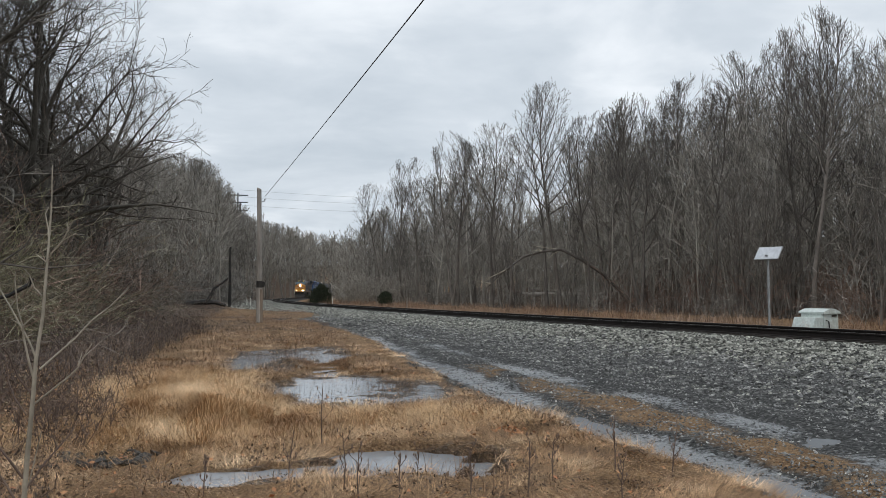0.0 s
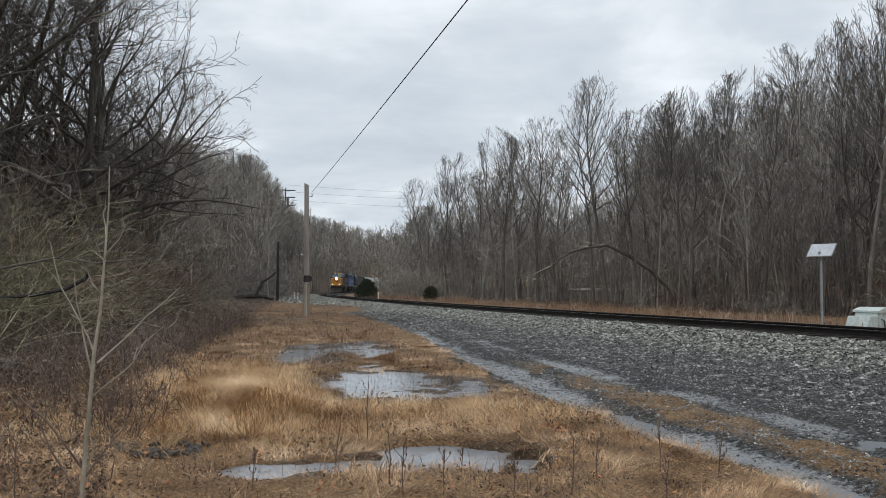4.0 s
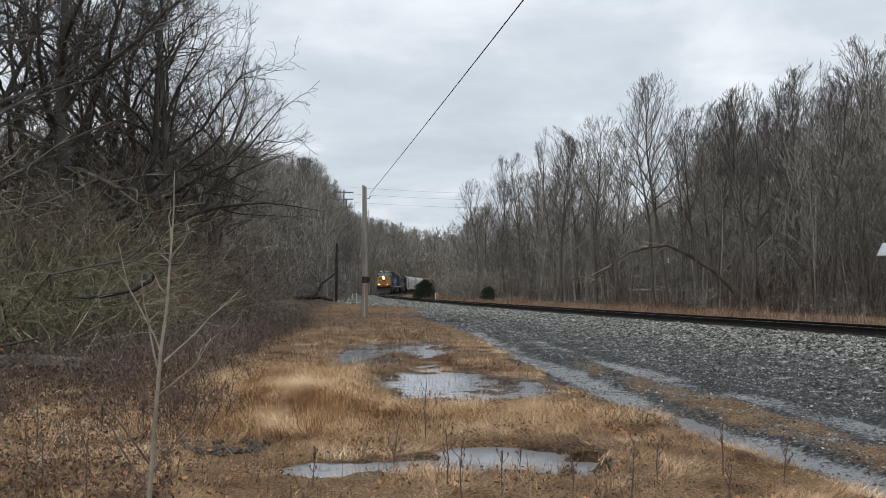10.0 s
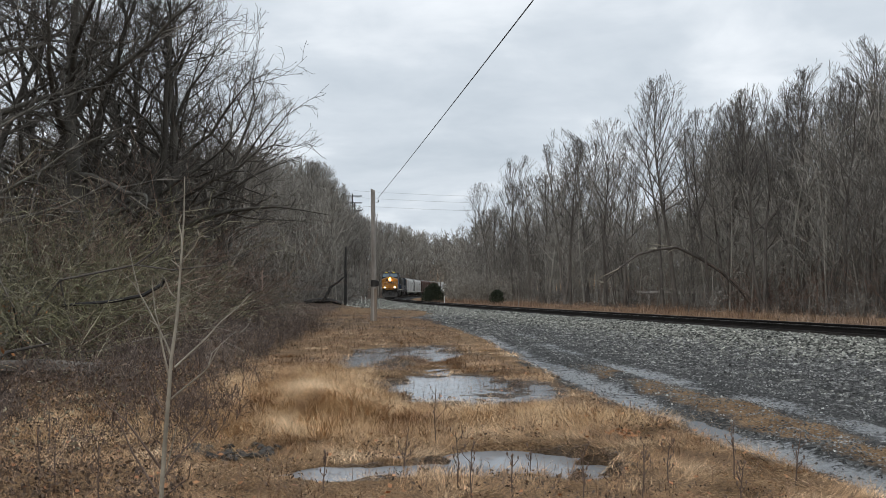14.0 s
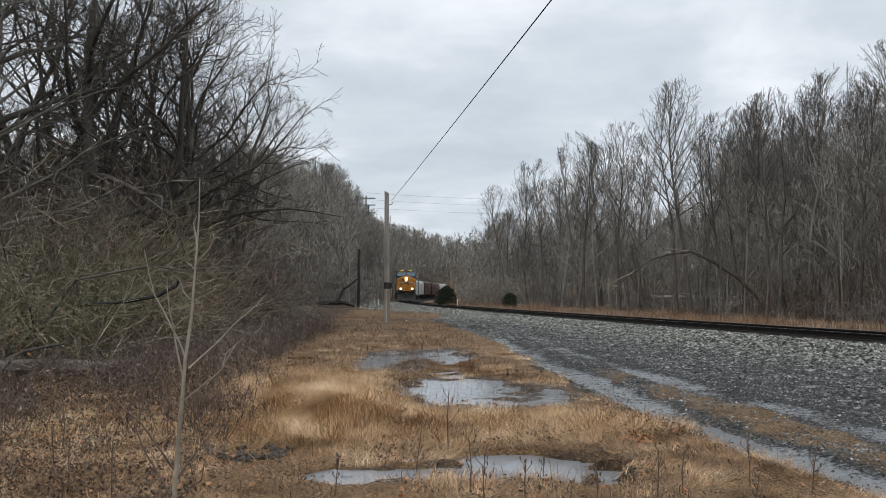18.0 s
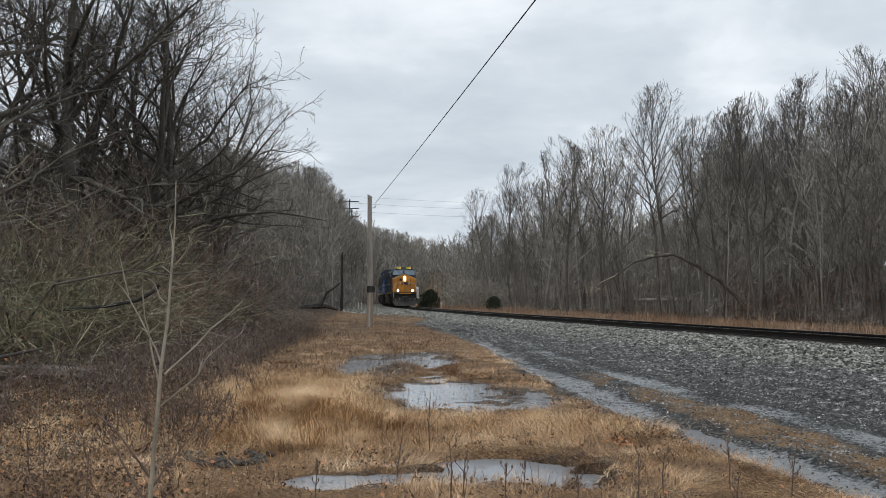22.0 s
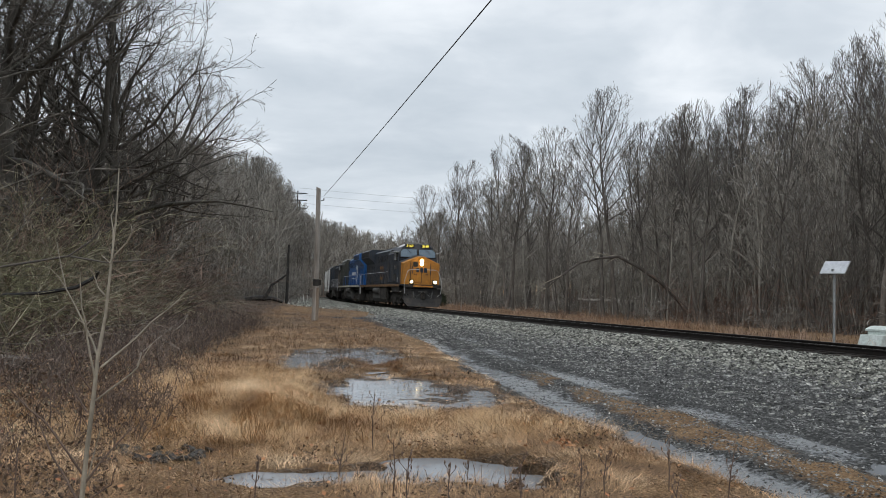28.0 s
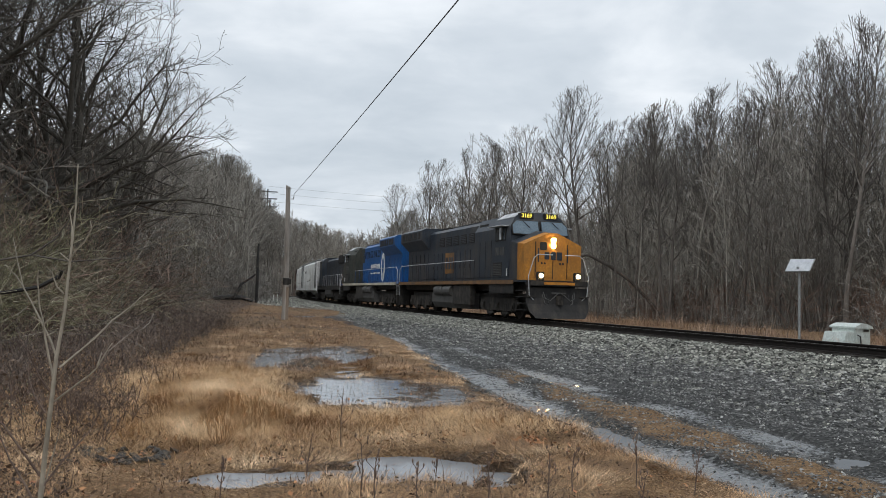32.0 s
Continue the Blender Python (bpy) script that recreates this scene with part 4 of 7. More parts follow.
    for x, y, k, size in ((-9.6, 32.5, 0, 0.98), (-9.9, 36.0, 2, 0.8), (-10.9, 30.0, 1, 0.95), (-10.4, 35.5, 1, 0.85), (-14.2, 26.5, 3, 1.0), (-12.6, 31.0, 0, 1.0), (-12.8, 28.5, 1, 1.0), (-15.5, 22.0, 2, 1.0), (-13.4, 33.0, 3, 0.95), (-15.5, 29.0, 1, 1.0), (-10.4, 39.0, 2, 0.74),
                          (-18.0, 25.0, 3, 1.0), (-13.5, 37.0, 0, 0.95), (-11.6, 43.0, 3, 0.68), (-12.4, 20.0, 1, 0.8), (-16.0, 40.0, 0, 1.0), (-20.0, 29.0, 2, 1.05), (-16.8, 21.5, 0, 1.0)):
        bare_tree("bare_tree", stand(x, y, rng.uniform(0, 360), rng.uniform(-4, 4)), big[k], left, "tree", "trees of the near woods", size)
    for k in range(9):
        y = rng.uniform(29, 54)
        x = rng.uniform(-25, -11.5) - 0.02 * y
        put(left_tall, x, y, roof(x, y, 0.85, 1.1, 20), "tall slim leafless tree behind tangled brush", "trees of the near woods")
    for k in range(30):
        y = rng.uniform(17, 62)
        put(left_slim, rng.uniform(-20, -11.3) - 0.03 * y, y, rng.uniform(0.4, 0.75), "slender leafless tree in dense brush", "trees of the near woods")
    for k in range(80):
        s = rng.uniform(34, 230)
        x, y = at_track(s, rng.uniform(9.5, 26))
        if y < 130 and x > -0.09 * y - 1.0 - 2.4 * max(0, (75 - y) / 25) or y < 68 and x > -0.21 * y:
            continue
        put(afar, x, y, roof(x, y, 0.6, 1.0, 20), "grey leafless tree on the wooded slope", "trees along the curve")
    # the edge of the woods beyond the track: trees that stand out one by one; way along, way off, share of the canopy
    edge = "tall slim leafless tree at the edge of the woods"
    for s, u, share, k in ((-4, -17, 1.0, 1), (-1, -21, 1.03, 4), (3, -16, 0.97, 0), (6, -20, 1.05, 3), (9.5, -15.5, 0.98, 1), (13, -19, 0.95, 4), (17, -16, 1.0, 2), (21, -20, 1.02, 0),
                           (25, -16, 0.93, 3), (29, -21, 1.0, 1), (34, -17, 0.97, 4), (38, -15, 0.9, 0), (49, -17, 1.03, 3), (55, -16, 0.93, 1), (62, -17, 1.02, 2), (70, -16, 0.97, 0), (78, -18, 1.02, 4), (87, -16, 0.98, 1), (97, -16, 1.03, 3), (108, -15, 0.95, 2)):
        x, y = at_track(s, u)
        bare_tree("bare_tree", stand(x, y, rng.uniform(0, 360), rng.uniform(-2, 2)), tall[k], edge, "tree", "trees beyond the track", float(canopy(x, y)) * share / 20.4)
    # the tallest of the row, alone against the sky
    x, y = at_track(43.5, -15.5)
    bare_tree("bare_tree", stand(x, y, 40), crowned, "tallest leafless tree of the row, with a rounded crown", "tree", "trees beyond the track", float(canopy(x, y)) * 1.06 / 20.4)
    for k in range(16):
        x, y = at_track(rng.uniform(14, 58), -rng.uniform(19, 33))
        put(tall, x, y, roof(x, y, 0.86, 1.0, 20), edge, "trees beyond the track")
    for k in range(76):
        s = -16 + 182 * rng.random() ** 1.4
        x, y = at_track(s, -rng.uniform(18, 42) + (3 if s > 80 else 0))
        if k % 3 and 3 < math.degrees(math.atan2(x, y)) < 15.5:
            continue
        put(tall if s < 60 else afar, x, y, roof(x, y, 0.62, 0.95, 20), edge, "trees beyond the track")
    for k in range(78):
        s = -14 + 150 * rng.random() ** 1.6
        x, y = at_track(s, -rng.uniform(13, 27))
        if 38 < s < 95 and k % 3:
            continue
        put(slim, x, y, roof(x, y, 0.3, 0.62, 9.5), "young leafless tree in grey-brown undergrowth", "trees beyond the track")


woods()


def far_woods():
    """The woods on the slopes, past counting."""
    rng = np.random.default_rng(21)
    spots = []
    for n, s0, s1, u0, u1, low, high in ((620, 34, 150, 10, 30, 0.35, 0.98), (420, 60, 260, 14, 60, 0.6, 1.0), (260, 190, 420, 7, 60, 0.55, 1.0), (160, 260, 460, -60, 40, 0.8, 1.0),
                                         (1250, -25, 120, -62, -18, 0.25, 0.85), (260, -10, 75, -36, -18, 0.15, 0.5), (340, 50, 160, -80, -30, 0.15, 0.44), (330, 110, 260, -60, -14, 0.3, 0.9)):
        for k in range(n):
            s, u = rng.uniform(s0, s1), rng.uniform(u0, u1)
            x, y = at_track(s, u)
            share = rng.uniform(low, high)
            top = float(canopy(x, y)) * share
            if u < 0 and s < 190 and 2.5 < math.degrees(math.atan2(x, y)) < 17.5 and rng.random() > (0.12 if share > 0.45 else 1.0):
                continue  # thinned by bearing from the camera, so that sky shows there in its view
            if math.hypot(x, y) > 26 and top > 2.5 and not (u > 0 and (y < 130 and x > -0.09 * y - 0.8 or y < 68 and x > -0.20 * y)):
                spots.append((x, y, min(top, 23)))
    xy = np.array(spots)
    n = len(xy)
    z = height(xy[:, 0], xy[:, 1]) - 0.2
    tall = xy[:, 2]
    k = 5
    p = [np.stack([xy[:, 0], xy[:, 1], z], 1)]
    h = np.stack([rng.normal(size=n) * 0.05, rng.normal(size=n) * 0.05, np.ones(n)], 1)
    for j in range(k - 1):
        h = h + rng.normal(size=h.shape) * np.array([0.06, 0.06, 0])
        h /= np.linalg.norm(h, axis=1)[:, None]
        p.append(p[-1] + h * (0.95 * tall / (k - 1))[:, None])
    p = np.stack(p, 1)
    R = tall * 0.0075
    env = (np.stack([xy[:, 0], xy[:, 1], z + 0.6 * tall], 1), tall * rng.uniform(0.17, 0.27, n), tall * 0.43)
    wide = np.maximum(0.016, 0.00017 * np.hypot(xy[:, 0], xy[:, 1]))[:, None]
    parts = [tubes_of(p, R, 4, wide)]
    p1, env, L1, R1 = children(rng, p, tall, R, 11, 1, 0, 0.07, 2, 0.25, 0, 0.1, env, (0.9, 0.3))
    wide = np.repeat(wide, 11, 0)
    parts.append(tubes_of(p1, R1, 2, wide * 1.3))
    p2, env, L2, R2 = children(rng, p1, L1, R1, 4, 0.5, 0.7, 0.1, 1, 0.15, 0.4, 0.12, env)
    wide = np.repeat(wide, 4, 0) * 1.1
    parts.append(tubes_of(p2, R2, 2, wide * 1.1))
    p3, env, L3, R3 = children(rng, p2, L2, R2, 2, 0.7, 0.7, 0.1, 1, 0.1, 0.4, 0.12, env)
    parts.append(tubes_of(p3, R3, 2, np.repeat(wide, 2, 0)))
    v, f = join(parts)
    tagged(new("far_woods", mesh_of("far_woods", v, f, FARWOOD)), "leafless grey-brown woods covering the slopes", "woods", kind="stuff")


far_woods()


def brush(name, spots, mat, label, stems=9, tall=(1.0, 2.2), splay=0.35, side=4, thin=0.006, seed=1, curl=0.14, droop=0.0):
    """Many bare shrubs, joined: a fan of stems with side twigs each."""
    rng = np.random.default_rng(seed)
    xy = np.asarray(spots, float)
    n = len(xy)
    z = height(xy[:, 0], xy[:, 1]) - 0.05
    base = np.repeat(np.stack([xy[:, 0], xy[:, 1], z], 1), stems, 0)
    size = np.repeat(xy[:, 2], stems)
    m = len(base)
    base[:, :2] += rng.normal(size=(m, 2)) * (0.22 * size)[:, None]
    L = size * (tall[0] + (tall[1] - tall[0]) * rng.random(m))
    h = np.stack([rng.normal(size=m) * splay, rng.normal(size=m) * splay, np.ones(m)], 1)
    pts = [base]
    for j in range(5):
        h = h + rng.normal(size=h.shape) * curl - np.array([0, 0, droop * 0.8])
        h /= np.linalg.norm(h, axis=1)[:, None]
        pts.append(pts[-1] + h * (L / 5)[:, None])
    p = np.stack(pts, 1)
    R = L * 0.0038 + 0.0015
    parts = [tubes_of(p, R, 3, thin)]
    if side:
        p1, _, L1, R1 = children(rng, p, L, R, side, 0.42, 0.8, 0.1 - droop * 0.6, 3, 0.2, 0.4, 0.32)
        parts.append(tubes_of(p1, R1, 2, thin * 0.95))
        p2, _, L2, R2 = children(rng, p1, L1, R1, 2, 0.6, 0.8, 0.05, 2, 0.2, 0.4, 0.35)
        parts.append(tubes_of(p2, R2, 2, thin * 0.85))
    v, f = join(parts)
    return tagged(new(name, mesh_of(name, v, f, mat)), label, "brush", kind="stuff")


def undergrowth():
    rng = random.Random(3)
    spots = []
    while len(spots) < 230:
        s, u = rng.uniform(-14, 150), -rng.uniform(13, 34)
        spots.append((*at_track(s, u), rng.uniform(0.6, 1.6)))
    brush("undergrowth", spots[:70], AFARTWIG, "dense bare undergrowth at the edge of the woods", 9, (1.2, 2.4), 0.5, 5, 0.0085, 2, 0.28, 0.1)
    brush("undergrowth", spots[140:], TWIG, "dark bare undergrowth at the edge of the woods", 9, (1.2, 2.4), 0.5, 5, 0.0085, 22, 0.28, 0.1)
    spots = []
    while len(spots) < 120:
        s, u = rng.uniform(-14, 40), -rng.uniform(14, 40)
        spots.append((*at_track(s, u), rng.uniform(1.2, 2.4)))
    brush("undergrowth", spots, RUSSET, "reddish-brown bare thicket beyond the track", 9, (1.2, 2.4), 0.5, 5, 0.0075, 3, 0.28, 0.1)
    # the tongue of brush that hides the far bend
    spots = []
    while len(spots) < 90:
        s, u = rng.uniform(92, 190), -rng.uniform(8.5, 20)
        x, y = at_track(s, u)
        if x > 0.006 * y:
            spots.append((x, y, rng.uniform(1.3, 2.2)))
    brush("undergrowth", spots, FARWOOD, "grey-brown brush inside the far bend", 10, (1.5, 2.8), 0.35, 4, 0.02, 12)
    spots = []
    while len(spots) < 150:
        y = rng.uniform(15, 60)
        x = rng.uniform(-17, -7.0 - 0.035 * max(0, y - 20))
        if y > 44 and x > -10.5:
            continue
        spots.append((x, y, rng.uniform(0.5, 1.15)))
    brush("undergrowth", spots, BRAMBLE, "dense reddish-brown brambles below the trees", 10, (1.2, 2.4), 0.5, 5, 0.005, 4, 0.26, 0.08)
    # climbing vines and brambles that fill the wood's edge to twice a man's height
    spots = [(-9.0 - 7.0 * rng.random() ** 1.4, rng.uniform(18, 36), rng.uniform(1.6, 2.8)) for k in range(80)]
    brush("undergrowth", spots, BRAMBLE, "reddish-brown tangle of vines below the trees", 9, (1.2, 2.6), 0.5, 6, 0.0048, 14, 0.36, 0.1)
    spots = [(-8.6 - 8.5 * rng.random() ** 1.3, rng.uniform(16, 44), rng.uniform(1.4, 2.8)) for k in range(95)]
    brush("undergrowth", spots, LEFTTWIG, "grey-brown tangle of branches below the trees", 8, (1.2, 2.6), 0.5, 7, 0.0052, 15, 0.34, 0.12)
    spots = []
    while len(spots) < 130:
        x, y = at_track(rng.uniform(26, 110), rng.uniform(8.2, 15))
        if x < -0.10 * y - 0.4 and not (y < 68 and -0.20 < x / y < -0.09):
            spots.append((x, y, rng.uniform(1.3, 2.6)))
    brush("undergrowth", spots, AFARTWIG, "grey-brown scrub at the foot of the slope", 8, (1.2, 2.2), 0.4, 5, 0.014, 17, 0.25)
    # pale arching shrubs in front of the left woods
    spots = [(rng.uniform(-12.5, -6.8), rng.uniform(13.5, 30), rng.uniform(0.9, 1.8)) for k in range(54)]
    brush("undergrowth", spots, WHIP, "tangle of pale grey whips and arching twigs", 7, (1.2, 2.6), 0.5, 7, 0.0036, 7, 0.36, 0.12)
    spots = [(rng.uniform(-13.0, -8.4), rng.uniform(16.5, 28), rng.uniform(1.6, 2.8)) for k in range(60)]
    brush("undergrowth", spots, WHIP, "tall arching pale branches before the trees", 6, (1.3, 2.5), 0.5, 8, 0.0052, 19, 0.34, 0.26)
    spots = [(rng.uniform(-13.0, -7.8), rng.uniform(15, 24), rng.uniform(1.3, 2.2)) for k in range(44)]
    brush("undergrowth", spots, MOSSY, "mossy olive-green arching shrub before the trees", 6, (1.3, 2.5), 0.5, 8, 0.0046, 23, 0.34, 0.24)
    spots = []
    while len(spots) < 200:
        y = rng.uniform(9, 32)
        edge = np.interp(y, [9, 11, 14, 20, 28, 42], [-5.0, -4.6, -3.6, -4.1, -4.6, -4.0])
        spots.append((edge - rng.random() ** 1.5 * 6.5, y, rng.uniform(0.5, 1.0)))
    brush("weed_thicket", spots, THICKET, "thicket of dead purple-brown weeds", 11, (0.5, 1.15), 0.28, 4, 0.004, 5)
    spots = [(rng.uniform(-9, -3.4), rng.uniform(5.0, 15), rng.uniform(0.5, 1.0)) for k in range(110)]
    brush("weed_thicket", spots, WEED, "sparse dead brown weeds in the grass", 7, (0.25, 0.6), 0.3, 4, 0.003, 6)
    spots = [(-2.9 + rng.gauss(0, 0.35), 9.6 + rng.gauss(0, 0.9), rng.uniform(0.6, 1.0)) for k in range(26)]
    brush("weed_thicket", spots, WEED, "dark dead weeds beside the blond grass", 6, (0.3, 0.6), 0.22, 5, 0.0035, 8)


undergrowth()


# ---- grass ----
def blades(name, x, y, length, width, lean, mat, label, seed=1, toward=None, flat=False):
    """Bent blades, three triangles each; flat: lying ones, one triangle each."""
    rng = np.random.default_rng(seed)
    n = len(x)
    z = height(x, y) - 0.015
    t = rng.random(n) * 2 * np.pi if toward is None else toward + rng.normal(size=n) * 0.6
    d = np.stack([np.cos(t), np.sin(t), np.zeros(n)], 1)
    side = np.stack([-np.sin(t), np.cos(t), np.zeros(n)], 1) * (width * (0.6 + 0.8 * rng.random(n)))[:, None]
    up = np.array([0, 0, 1.0])
    bend = (lean * (0.5 + rng.random(n)))[:, None]
    L = length[:, None]
    base = np.stack([x, y, z], 1)
    mid = base + up * L * 0.5 * np.cos(bend * 0.6) + d * L * 0.5 * np.sin(bend * 0.6)
    tip = mid + up * L * 0.5 * np.cos(bend * 1.6) + d * L * 0.5 * np.sin(bend * 1.6)
    if flat:
        rise = (0.1 + 0.5 * rng.random(n))[:, None]
        tip = base + d * L * np.cos(rise) + up * L * np.sin(rise)
        v = np.stack([base - side, base + side, tip], 1).reshape(-1, 3)
        return tagged(new(name, mesh_of(name, v, np.arange(3 * n).reshape(-1, 3), mat)), label, "grass", kind="stuff")
    v = np.stack([base - side, base + side, mid + side * 0.8, mid - side * 0.8, tip], 1).reshape(-1, 3)
    k = np.arange(n)[:, None] * 5
    f = np.concatenate([k + np.array([0, 1, 2]), k + np.array([0, 2, 3]), k + np.array([3, 2, 4])], 0)
    return tagged(new(name, mesh_of(name, v, f, mat)), label, "grass", kind="stuff")


def dry_in(x, y):
    """True where no puddle stands."""
    ok = np.ones(len(x), bool)
    z = height(x, y)
    for px, py, rx, ry, depth, level in POOLS:
        q = ((x - px) / (rx * 1.6)) ** 2 + ((y - py) / (ry * 1.6)) ** 2
        ok &= ~((q < 1) & (z < level + 0.012))
    return ok


def grass():
    rng = np.random.default_rng(8)
    n = 400000
    y = 3.6 + 30 * rng.random(n) ** 1.8
    x = lane_edge(y) + 0.15 - 9.5 * rng.random(n) ** 1.1
    patch = smooth(0.25, 0.7, 0.6 * bumps(x, y, 0.8, 31) + 0.4 * bumps(x, y, 0.25, 32))
    ok = dry_in(x, y) & (rng.random(n) < 0.35 + 0.65 * patch) & (rng.random(n) < smooth(-9.5, -3.0, x)) & (rng.random(n) < 0.25 + 0.75 * smooth(26, 15, y))
    x, y, patch = x[ok], y[ok], patch[ok]
    toward = 9 * bumps(x, y, 0.8, 36)
    blades("dry_grass", x, y, (0.07 + 0.18 * rng.random(len(x))) * (0.45 + 0.7 * patch), 0.0016 + 0.00013 * y, 1.75 + 0 * x, STRAW, "matted dry brown grass beside the puddles", 1, toward, True)
    n = 9000
    y = 4 + 9 * rng.random(n)
    x = lane_edge(y) - 0.1 - 8 * rng.random(n)
    ok = dry_in(x, y) & (bumps(x, y, 0.5, 37) > 0.55)
    x, y = x[ok], y[ok]
    blades("dry_grass", x, y, 0.12 + 0.2 * rng.random(len(x)), 0.002 + 0 * x, 0.8 + 0 * x, RUST, "upright tufts of rusty dry grass", 6)
    n = 62000
    y = 3.6 + 6.5 * rng.random(n)
    x = lane_edge(y) - 0.05 - 7.5 * rng.random(n)
    ok = dry_in(x, y)
    x, y = x[ok], y[ok]
    blades("dry_grass", x, y, 0.10 + 0.2 * rng.random(len(x)), 0.0013 + 0 * x, 1.2 + 0 * x, STRAW, "long matted straw lying across the grass", 16, 8 * bumps(x, y, 0.6, 38), True)
    # the grassy ridge between the ruts
    n = 30000
    y = 5.2 + 12 * rng.random(n) ** 1.3
    x = (rut_one(y) + rut_two(y)) / 2 + 0.1 + 0.34 * rng.normal(size=n)
    ok = (bumps(x, y, 0.9, 22) > 0.2) & (rng.random(n) < 0.25 + bumps(x, y, 0.35, 52))
    x, y = x[ok], y[ok]
    blades("dry_grass", x, y, 0.03 + 0.08 * rng.random(len(x)), 0.0024 + 0 * x, 1.2 + 0 * x, RIDGE, "short brown grass on the ridge between the ruts", 17, None, True)
    # the blond tussocks
    n = 38000
    cx, cy = [], []
    for mx, my, sx, sy, c in ((-1.9, 10.9, 0.65, 1.1, 0.30), (-2.4, 13.4, 0.7, 1.5, 0.2), (-1.35, 10.6, 0.3, 0.6, 0.16), (-1.7, 9.2, 0.6, 0.6, 0.10), (0.4, 9.9, 1.0, 0.45, 0.12), (1.2, 9.4, 0.6, 0.5, 0.05), (-4.2, 9.2, 0.7, 0.8, 0.06), (-0.9, 9.0, 0.5, 0.5, 0.05)):
        cx.append(mx + sx * rng.normal(size=int(n * c)))
        cy.append(my + sy * rng.normal(size=int(n * c)))
    x, y = np.concatenate(cx), np.concatenate(cy)
    ok = dry_in(x, y)
    x, y = x[ok], y[ok]
    toward = 6.3 * bumps(x, y, 0.28, 33) + 2.0 * bumps(x, y, 0.9, 34)
    blades("tussock_grass", x, y, 0.16 + 0.28 * rng.random(len(x)), 0.0019 + 0 * x, 1.9 + 0 * x, BLOND, "tall blond dead grass lying in swirls", 2, toward)
    m = len(x) * 2
    pick = rng.integers(0, len(x), m)
    fx, fy = x[pick] + 0.12 * rng.normal(size=m), y[pick] + 0.12 * rng.normal(size=m)
    ok = dry_in(fx, fy)
    fx, fy = fx[ok], fy[ok]
    blades("tussock_grass", fx, fy, 0.15 + 0.3 * rng.random(len(fx)), 0.0022 + 0 * fx, 1.5 + 0 * fx, BLOND, "flattened blond dead grass round the tussocks", 9, 6.3 * bumps(fx, fy, 0.28, 33) + 2.0 * bumps(fx, fy, 0.9, 34), True)
    # dead grass before the far woods: tall pale and rusty patches with gaps
    n = 60000
    s, u = rng.uniform(-16, 120, n), -3.4 - 11.5 * rng.random(n)
    x, y = lines_along(s, u)
    lush = smooth(0.35, 0.75, 0.6 * bumps(x, y, 3.0, 35) + 0.4 * bumps(x, y, 0.9, 45))
    ok = rng.random(n) < 0.06 + 0.94 * lush
    x, y, lush = x[ok], y[ok], lush[ok]
    tall = (0.2 + 0.7 * rng.random(len(x)) ** 1.3) * (0.5 + 0.9 * lush)
    red = bumps(x, y, 4.0, 46) > 0.5
    blades("rusty_grass", x[red], y[red], tall[red], 0.006 + 0 * x[red], 0.8 + 0 * x[red], RUST, "rust-coloured dead grass beyond the track", 3)
    blades("rusty_grass", x[~red], y[~red], tall[~red], 0.006 + 0 * x[~red], 0.8 + 0 * x[~red], REED, "tall pale brown dead grass beyond the track", 13)
    n = 44000
    y = 15 + 50 * rng.random(n) ** 1.1
    x = np.interp(y, [15, 20, 31, 52, 66], [1.5, 0.9, 0.2, -1.2, -2.0]) - 10 * rng.random(n)
    ok = dry_in(x, y) & (rng.random(n) < 0.15 + smooth(0.3, 0.65, 0.6 * bumps(x, y, 1.8, 47) + 0.4 * bumps(x, y, 0.6, 48)))
    x, y = x[ok], y[ok]
    dark = rng.random(len(x)) < smooth(0.45, 0.75, bumps(x, y, 2.2, 49))
    for pick, m, seed, label in ((~dark, RUST, 4, "rust-coloured dead grass round the pole"), (dark, THICKET, 5, "dark brown dead grass round the pole")):
        blades("rusty_grass", x[pick], y[pick], 0.08 + 0.24 * rng.random(pick.sum()) ** 1.5, 0.0045 + 0 * x[pick], 1.1 + 0 * x[pick], m, label, seed)


grass()

# ---- wayside things ----
def old_pole(x, y, tall, at_turn=0):
    z = float(height(x, y)) - 0.3
    ob = thing("utility_pole", pose(x, y, z, 0, 0, at_turn), "old weathered grey wooden utility pole with a dark band", "pole")
    part("shaft", Shape().tube([(0, 0, 0), (0.02, 0, tall * 0.4), (-0.01, 0, tall * 0.75), (-0.03, 0, tall + 0.3)], [0.135, 0.122, 0.112, 0.10], 14), POLEWOOD, ob)
    part("slanted_top", Shape().extrude([(-0.125, 0), (0.065, 0), (0.065, 0.05), (-0.125, 0.14)], -0.095, 0.095, "y"), POLEWOOD, ob, "sawn slanted pole top", at=pose(0, 0, tall + 0.28))
    part("band", Shape().tube([(0, 0, 0), (0, 0, 0.3)], 0.135, 14).box(0.1, 0.24, -0.09, 0.09, 0.03, 0.27, c=0.02), BLACK, ob, "dark strap and box on the pole", at=pose(0.015, 0, tall * 0.31 + 0.02))
    part("splint", Shape().box(0.04, 0.17, -0.12, 0.1, 0.0, tall * 0.3, c=0.012), SPLINT, ob, "brown split board against the pole's foot")
    part("insulator", Shape().tube([(0.1, 0, 0), (0.22, 0, 0.0), (0.23, 0, 0.1)], [0.015, 0.02, 0.03], 8), BLACK, ob, at=pose(0, 0, tall - 0.2))
    return ob


old_pole(-3.23, 38.0, 6.0)
old_pole(6.6, -24.0, 4.75, 30)


